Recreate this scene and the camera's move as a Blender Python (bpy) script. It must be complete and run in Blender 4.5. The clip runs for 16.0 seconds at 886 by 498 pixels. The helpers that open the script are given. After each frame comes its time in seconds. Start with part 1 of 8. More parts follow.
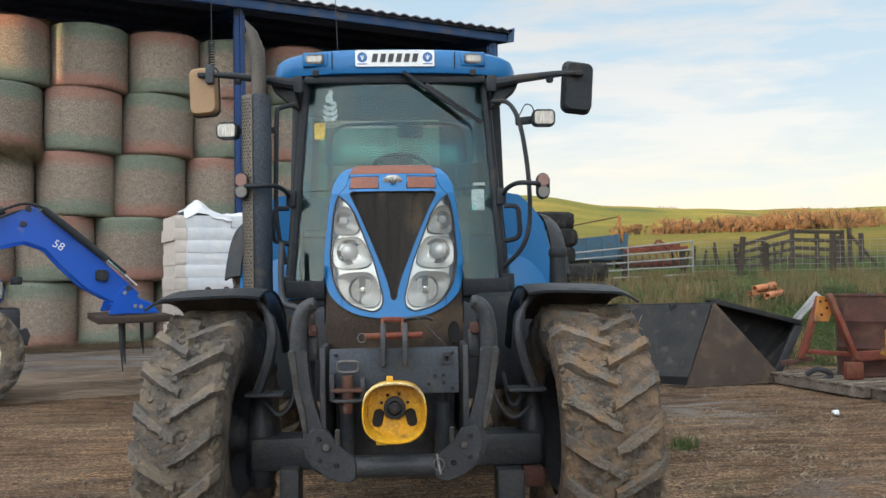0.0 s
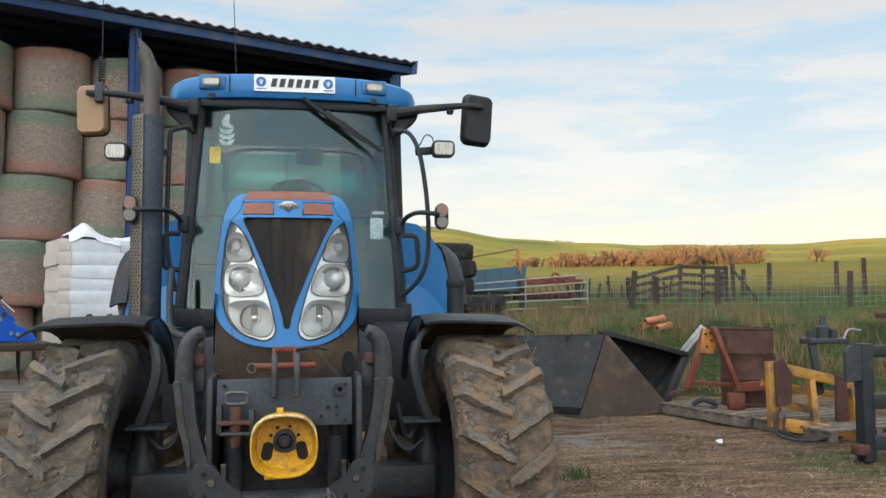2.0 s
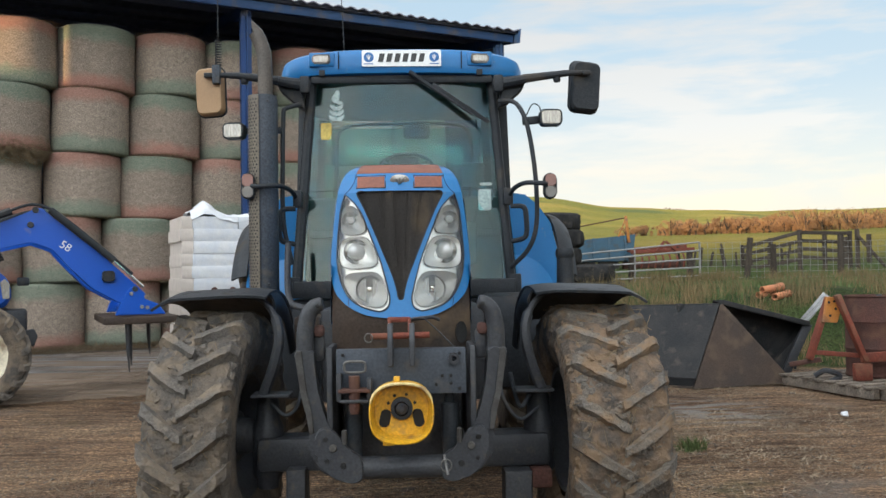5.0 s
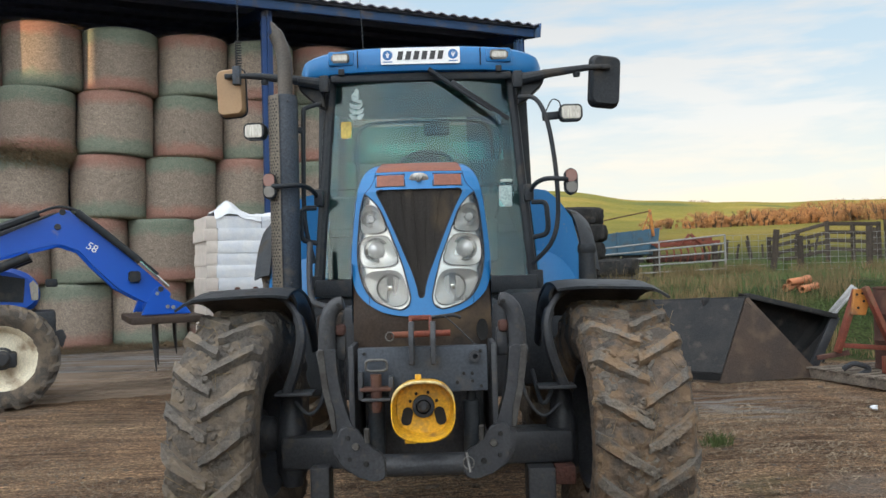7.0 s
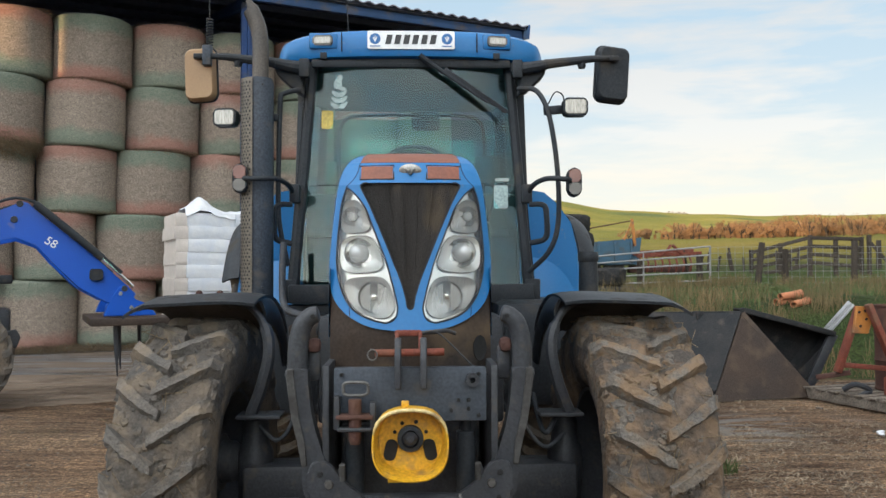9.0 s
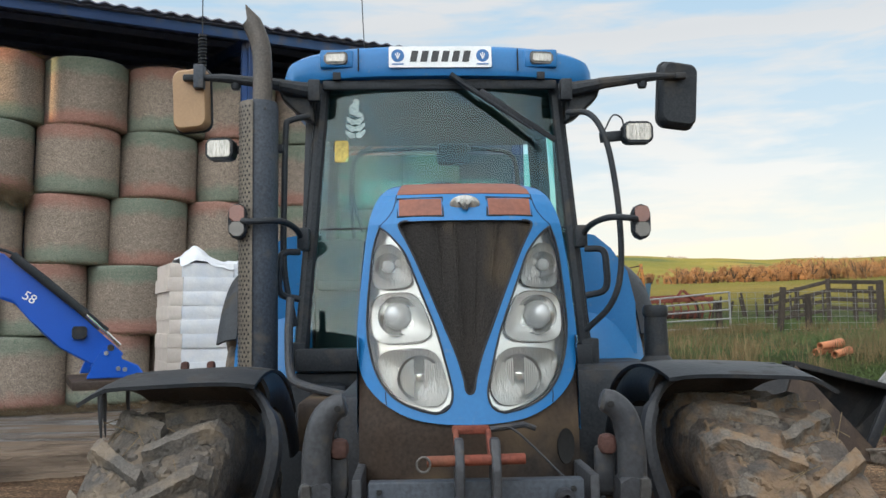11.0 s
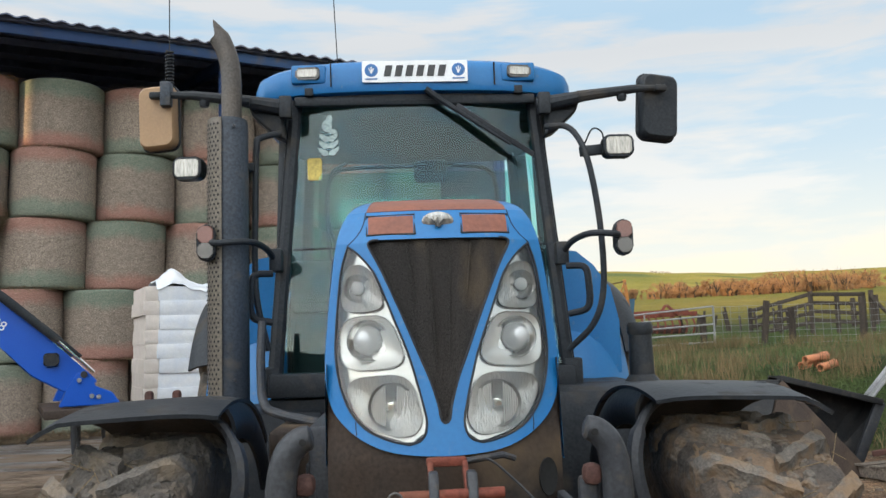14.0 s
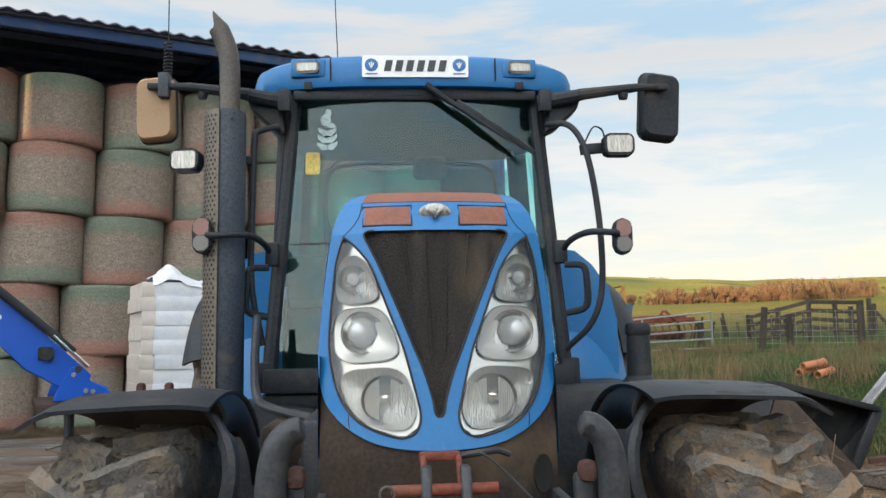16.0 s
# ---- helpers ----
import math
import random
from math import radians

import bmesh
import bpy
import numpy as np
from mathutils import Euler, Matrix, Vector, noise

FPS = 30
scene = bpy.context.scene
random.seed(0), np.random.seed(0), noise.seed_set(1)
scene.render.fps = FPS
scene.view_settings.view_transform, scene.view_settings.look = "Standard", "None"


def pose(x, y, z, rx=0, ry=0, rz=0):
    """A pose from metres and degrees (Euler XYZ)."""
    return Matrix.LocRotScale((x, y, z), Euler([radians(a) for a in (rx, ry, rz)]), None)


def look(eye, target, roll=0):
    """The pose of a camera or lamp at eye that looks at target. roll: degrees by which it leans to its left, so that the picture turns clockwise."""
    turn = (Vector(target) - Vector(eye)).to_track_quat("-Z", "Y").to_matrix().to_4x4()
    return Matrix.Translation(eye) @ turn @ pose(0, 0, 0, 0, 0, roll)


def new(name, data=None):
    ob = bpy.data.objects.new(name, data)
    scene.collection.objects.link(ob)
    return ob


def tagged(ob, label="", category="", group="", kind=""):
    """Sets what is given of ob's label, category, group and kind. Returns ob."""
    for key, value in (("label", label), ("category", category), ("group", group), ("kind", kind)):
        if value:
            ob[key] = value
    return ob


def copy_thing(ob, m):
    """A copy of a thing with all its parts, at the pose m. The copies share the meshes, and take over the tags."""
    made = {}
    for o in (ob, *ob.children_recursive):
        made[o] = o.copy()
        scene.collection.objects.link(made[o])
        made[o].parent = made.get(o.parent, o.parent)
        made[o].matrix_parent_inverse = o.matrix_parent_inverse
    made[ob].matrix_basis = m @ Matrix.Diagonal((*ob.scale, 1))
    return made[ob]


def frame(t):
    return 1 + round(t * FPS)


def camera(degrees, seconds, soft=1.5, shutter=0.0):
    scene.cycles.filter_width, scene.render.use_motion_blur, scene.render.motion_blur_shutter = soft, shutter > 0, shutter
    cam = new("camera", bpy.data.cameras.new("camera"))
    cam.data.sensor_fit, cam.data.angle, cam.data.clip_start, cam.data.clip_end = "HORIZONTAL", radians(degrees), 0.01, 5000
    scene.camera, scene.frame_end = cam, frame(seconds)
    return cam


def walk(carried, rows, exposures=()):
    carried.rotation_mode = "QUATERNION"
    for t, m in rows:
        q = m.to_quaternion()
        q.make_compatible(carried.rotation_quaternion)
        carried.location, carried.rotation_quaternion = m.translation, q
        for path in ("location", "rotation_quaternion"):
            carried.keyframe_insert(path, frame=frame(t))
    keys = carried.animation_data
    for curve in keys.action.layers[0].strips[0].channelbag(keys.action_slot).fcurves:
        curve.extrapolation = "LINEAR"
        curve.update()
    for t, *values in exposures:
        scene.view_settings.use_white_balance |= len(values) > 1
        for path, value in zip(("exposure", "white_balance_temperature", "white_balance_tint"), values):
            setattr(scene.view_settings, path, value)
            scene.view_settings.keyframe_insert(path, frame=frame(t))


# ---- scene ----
cam = camera(56.0, 16.0)
PATH = [
    (0, (0.054, -5.493, 1.366), (0.143, -3.495, 1.417), -0.9),
    (0.5, (0.055, -5.49, 1.366), (0.145, -3.493, 1.421), -0.8),
    (1, (0.054, -5.496, 1.364), (0.145, -3.499, 1.419), -0.7),
    (1.5, (0.056, -5.468, 1.342), (0.166, -3.472, 1.401), -1.1),
    (2, (0.074, -5.464, 1.363), (0.4, -3.494, 1.484), -0.2),
    (2.5, (0.067, -5.463, 1.369), (0.398, -3.494, 1.49), -0.3),
    (3, (0.067, -5.482, 1.369), (0.326, -3.502, 1.482), -1.3),
    (3.5, (0.056, -5.479, 1.364), (0.229, -3.49, 1.468), -1.0),
    (4, (0.045, -5.469, 1.359), (0.12, -3.472, 1.43), -0.5),
    (6.5, (0.063, -5.486, 1.363), (0.143, -3.489, 1.411), -1.5),
    (7, (0.065, -5.476, 1.367), (0.083, -3.477, 1.413), -1.6),
    (7.5, (0.073, -5.464, 1.362), (0.079, -3.465, 1.407), -1.4),
    (8, (0.099, -5.433, 1.356), (0.104, -3.434, 1.397), -0.5),
    (8.5, (0.083, -5.248, 1.332), (0.085, -3.248, 1.366), -0.8),
    (9, (0.013, -4.972, 1.377), (0.083, -2.975, 1.434), -0.2),
    (9.5, (-0.009, -4.7, 1.377), (0.068, -2.702, 1.438), -0.9),
    (9.7, (-0.011, -4.596, 1.404), (0.032, -2.602, 1.548), -1.4),
    (11.8, (-0.204, -4.049, 1.449), (-0.111, -2.059, 1.62), -0.8),
    (12, (-0.181, -4.042, 1.452), (-0.08, -2.052, 1.622), -1.3),
    (12.5, (-0.136, -4.033, 1.448), (-0.03, -2.044, 1.63), -2.6),
    (13, (-0.125, -4.033, 1.448), (-0.01, -2.046, 1.642), -2.2),
    (13.5, (-0.119, -4.03, 1.454), (-0.008, -2.043, 1.651), -1.7),
    (14, (-0.11, -4.024, 1.453), (0.0, -2.038, 1.666), -1.8),
    (14.5, (-0.1, -4.027, 1.449), (0.015, -2.044, 1.683), -1.4),
    (15, (-0.099, -4.027, 1.447), (0.018, -2.044, 1.681), -1.4),
    (15.5, (-0.097, -4.026, 1.444), (0.022, -2.042, 1.67), -1.5),
    (16, (-0.104, -3.99, 1.429), (0.009, -2.005, 1.648), -0.9),
]
walk(cam, [(t, look(eye, target, roll)) for t, eye, target, roll in PATH], [(0.0, 0.35), (16.0, 0.35)])


# ---- world and sun ----
SUN_DIR = Vector((-0.62, -0.78, 0.095)).normalized()      # towards the low evening sun
world = bpy.data.worlds.new("world")
scene.world = world
world.use_nodes = True
wn, wl = world.node_tree.nodes, world.node_tree.links
wn.clear()
w_out, w_bg = wn.new("ShaderNodeOutputWorld"), wn.new("ShaderNodeBackground")
w_sky = wn.new("ShaderNodeTexSky")
w_sky.sky_type, w_sky.sun_disc = "NISHITA", False
w_sky.sun_elevation, w_sky.sun_rotation = radians(8), math.atan2(SUN_DIR.x, SUN_DIR.y)
w_co, w_sep = wn.new("ShaderNodeTexCoord"), wn.new("ShaderNodeSeparateXYZ")
wl.new(w_co.outputs["Generated"], w_sep.inputs[0])
w_map = wn.new("ShaderNodeMapping")
w_map.inputs["Scale"].default_value = (1.5, 2.2, 9.0)
w_map.inputs["Location"].default_value = (3.1, 0.4, 1.7)
wl.new(w_co.outputs["Generated"], w_map.inputs[0])
w_noise = wn.new("ShaderNodeTexNoise")
w_noise.inputs["Scale"].default_value, w_noise.inputs["Detail"].default_value = 3.0, 8.0
w_noise.inputs["Roughness"].default_value, w_noise.inputs["Distortion"].default_value = 0.55, 0.25
wl.new(w_map.outputs[0], w_noise.inputs["Vector"])
w_mask = wn.new("ShaderNodeValToRGB")                     # where there is cloud
w_mask.color_ramp.elements[0].position, w_mask.color_ramp.elements[1].position = 0.41, 0.57
w_grad = wn.new("ShaderNodeValToRGB")                     # cloud colour by height over the horizon
for p, c in ((0.0, (0.93, 0.79, 0.60, 1)), (0.06, (0.92, 0.83, 0.68, 1)), (0.16, (0.78, 0.78, 0.76, 1)), (0.32, (0.62, 0.635, 0.65, 1)), (1.0, (0.68, 0.70, 0.745, 1))):
    e = w_grad.color_ramp.elements.new(p)
    e.color = c
w_grad.color_ramp.elements.remove(w_grad.color_ramp.elements[0])
w_clear = wn.new("ShaderNodeValToRGB")                    # thin haze between the clouds
for p, c in ((0.0, (0.92, 0.80, 0.62, 1)), (0.09, (0.78, 0.79, 0.74, 1)), (0.2, (0.54, 0.66, 0.745, 1)), (0.35, (0.42, 0.58, 0.72, 1)), (1.0, (0.25, 0.42, 0.68, 1))):
    e = w_clear.color_ramp.elements.new(p)
    e.color = c
w_clear.color_ramp.elements.remove(w_clear.color_ramp.elements[0])
for ramp in (w_grad, w_clear):
    wl.new(w_sep.outputs["Z"], ramp.inputs[0])
wl.new(w_noise.outputs[0], w_mask.inputs[0])
w_mix = wn.new("ShaderNodeMix")
w_mix.data_type = "RGBA"
wl.new(w_mask.outputs[0], w_mix.inputs[0])
wl.new(w_clear.outputs[0], w_mix.inputs[6])
wl.new(w_grad.outputs[0], w_mix.inputs[7])
w_scale = wn.new("ShaderNodeVectorMath")
w_scale.operation = "SCALE"
w_scale.inputs["Scale"].default_value = 0.10
wl.new(w_sky.outputs[0], w_scale.inputs[0])
w_add = wn.new("ShaderNodeMix")
w_add.data_type, w_add.inputs[0].default_value = "RGBA", 0.88
wl.new(w_scale.outputs[0], w_add.inputs[6])
wl.new(w_mix.outputs[2], w_add.inputs[7])
wl.new(w_add.outputs[2], w_bg.inputs[0])
# the western half of the sky, round the low sun, is the brighter one
w_dot = wn.new("ShaderNodeVectorMath")
w_dot.operation = "DOT_PRODUCT"
w_dot.inputs[1].default_value = SUN_DIR
wl.new(w_co.outputs["Generated"], w_dot.inputs[0])
w_glow = wn.new("ShaderNodeMapRange")
w_glow.interpolation_type = "SMOOTHSTEP"
w_glow.inputs[1].default_value, w_glow.inputs[2].default_value = -0.25, 1.0
w_glow.inputs[3].default_value, w_glow.inputs[4].default_value = 1.0, 4.2
wl.new(w_dot.outputs["Value"], w_glow.inputs[0])
wl.new(w_glow.outputs[0], w_bg.inputs[1])
wl.new(w_bg.outputs[0], w_out.inputs[0])

sun = new("sun", bpy.data.lights.new("sun", "SUN"))
sun.data.energy, sun.data.angle, sun.data.color = 5.0, radians(0.2), (1.0, 0.68, 0.35)
sun.matrix_world = look((0, 0, 30), tuple(Vector((0, 0, 30)) - SUN_DIR))


# ---- materials ----
def mat(name, base, other=None, rough=0.6, metal=0.0, scale=8.0, contrast=0.5, fine=90.0, fine_amount=0.25, bump=0.15, bump_scale=60.0,
        dirt=None, dirt_amount=0.0, dirt_scale=4.0, coat=0.0, vary=0.0, stretch=(1, 1, 1), spec=0.5):
    """A surface of two colours in patches, a finer grain, an optional layer of dirt, and relief."""
    m = bpy.data.materials.new(name)
    m.use_nodes = True
    n, l = m.node_tree.nodes, m.node_tree.links
    b = n["Principled BSDF"]
    co = n.new("ShaderNodeTexCoord")
    mp = n.new("ShaderNodeMapping")
    mp.inputs["Scale"].default_value = stretch
    l.new(co.outputs["Object"], mp.inputs[0])
    if vary:
        info = n.new("ShaderNodeObjectInfo")
        off = n.new("ShaderNodeVectorMath")
        off.operation = "MULTIPLY_ADD"
        l.new(info.outputs["Random"], off.inputs[0])
        off.inputs[1].default_value = (37.0, 91.0, 53.0)
        l.new(mp.outputs[0], off.inputs[2])
        src = off.outputs[0]
    else:
        src = mp.outputs[0]

    def noise_tex(sc, det=5.0):
        t = n.new("ShaderNodeTexNoise")
        t.inputs["Scale"].default_value, t.inputs["Detail"].default_value = sc, det
        l.new(src, t.inputs["Vector"])
        return t

    def mix(fac, a, c, mode="MIX"):
        x = n.new("ShaderNodeMix")
        x.data_type, x.blend_type = "RGBA", mode
        for sock, v in ((x.inputs[0], fac), (x.inputs[6], a), (x.inputs[7], c)):
            if hasattr(v, "node"):
                l.new(v, sock)
            else:
                sock.default_value = v if isinstance(v, float) else (*v, 1)
        return x.outputs[2]

    def ramp(sock, lo, hi):
        r = n.new("ShaderNodeMapRange")
        r.inputs[1].default_value, r.inputs[2].default_value = lo, hi
        l.new(sock, r.inputs[0])
        return r.outputs[0]

    other = other or tuple(c * 0.75 for c in base)
    w = 0.5 * (1 - contrast) * 0.4 + 0.04
    col = mix(ramp(noise_tex(scale).outputs[0], 0.5 - w, 0.5 + w), base, other)
    grain = noise_tex(fine, 3.0)
    g = ramp(grain.outputs[0], 0.3, 0.7)
    shade = n.new("ShaderNodeMapRange")
    shade.inputs[3].default_value, shade.inputs[4].default_value = 1 - fine_amount, 1 + fine_amount
    l.new(g, shade.inputs[0])
    col = mix(1.0, col, shade.outputs[0], "MULTIPLY")
    rough_sock = None
    if dirt:
        d = noise_tex(dirt_scale, 8.0)
        t = 0.72 - 0.44 * dirt_amount
        f = ramp(d.outputs[0], t - 0.07, t + 0.09)
        col = mix(f, col, dirt)
        r = n.new("ShaderNodeMapRange")
        r.inputs[3].default_value, r.inputs[4].default_value = rough, 0.9
        l.new(f, r.inputs[0])
        rough_sock = r.outputs[0]
    if vary:
        v = n.new("ShaderNodeMapRange")
        v.inputs[3].default_value, v.inputs[4].default_value = 1 - vary, 1 + vary
        l.new(info.outputs["Random"], v.inputs[0])
        col = mix(1.0, col, v.outputs[0], "MULTIPLY")
    l.new(col, b.inputs["Base Color"])
    b.inputs["Roughness"].default_value, b.inputs["Metallic"].default_value = rough, metal
    b.inputs["Coat Weight"].default_value, b.inputs["Specular IOR Level"].default_value = coat, spec
    if rough_sock:
        l.new(rough_sock, b.inputs["Roughness"])
    if bump:
        bt = noise_tex(bump_scale, 4.0)
        bp = n.new("ShaderNodeBump")
        bp.inputs["Strength"].default_value, bp.inputs["Distance"].default_value = bump, 0.02
        l.new(bt.outputs[0], bp.inputs["Height"])
        l.new(bp.outputs[0], b.inputs["Normal"])
    return m


def glass(name, tint, rough=0.0, density=1.0, even=0.0):
    """A thin tinted pane: it lets light through and mirrors at its face."""
    m = bpy.data.materials.new(name)
    m.use_nodes = True
    n, l = m.node_tree.nodes, m.node_tree.links
    n.remove(n["Principled BSDF"])
    tr, gl, fr, mx = n.new("ShaderNodeBsdfTransparent"), n.new("ShaderNodeBsdfGlossy"), n.new("ShaderNodeFresnel"), n.new("ShaderNodeMixShader")
    tr.inputs[0].default_value = (*tint, 1)
    gl.inputs["Roughness"].default_value = rough
    gl.inputs["Color"].default_value = (*[0.45 + 0.5 * c for c in tint], 1)
    fr.inputs[0].default_value = 1.0 + 0.5 * density
    if even:
        mx.inputs[0].default_value = even
    else:
        l.new(fr.outputs[0], mx.inputs[0])
    l.new(tr.outputs[0], mx.inputs[1])
    l.new(gl.outputs[0], mx.inputs[2])
    l.new(mx.outputs[0], n["Material Output"].inputs[0])
    return m


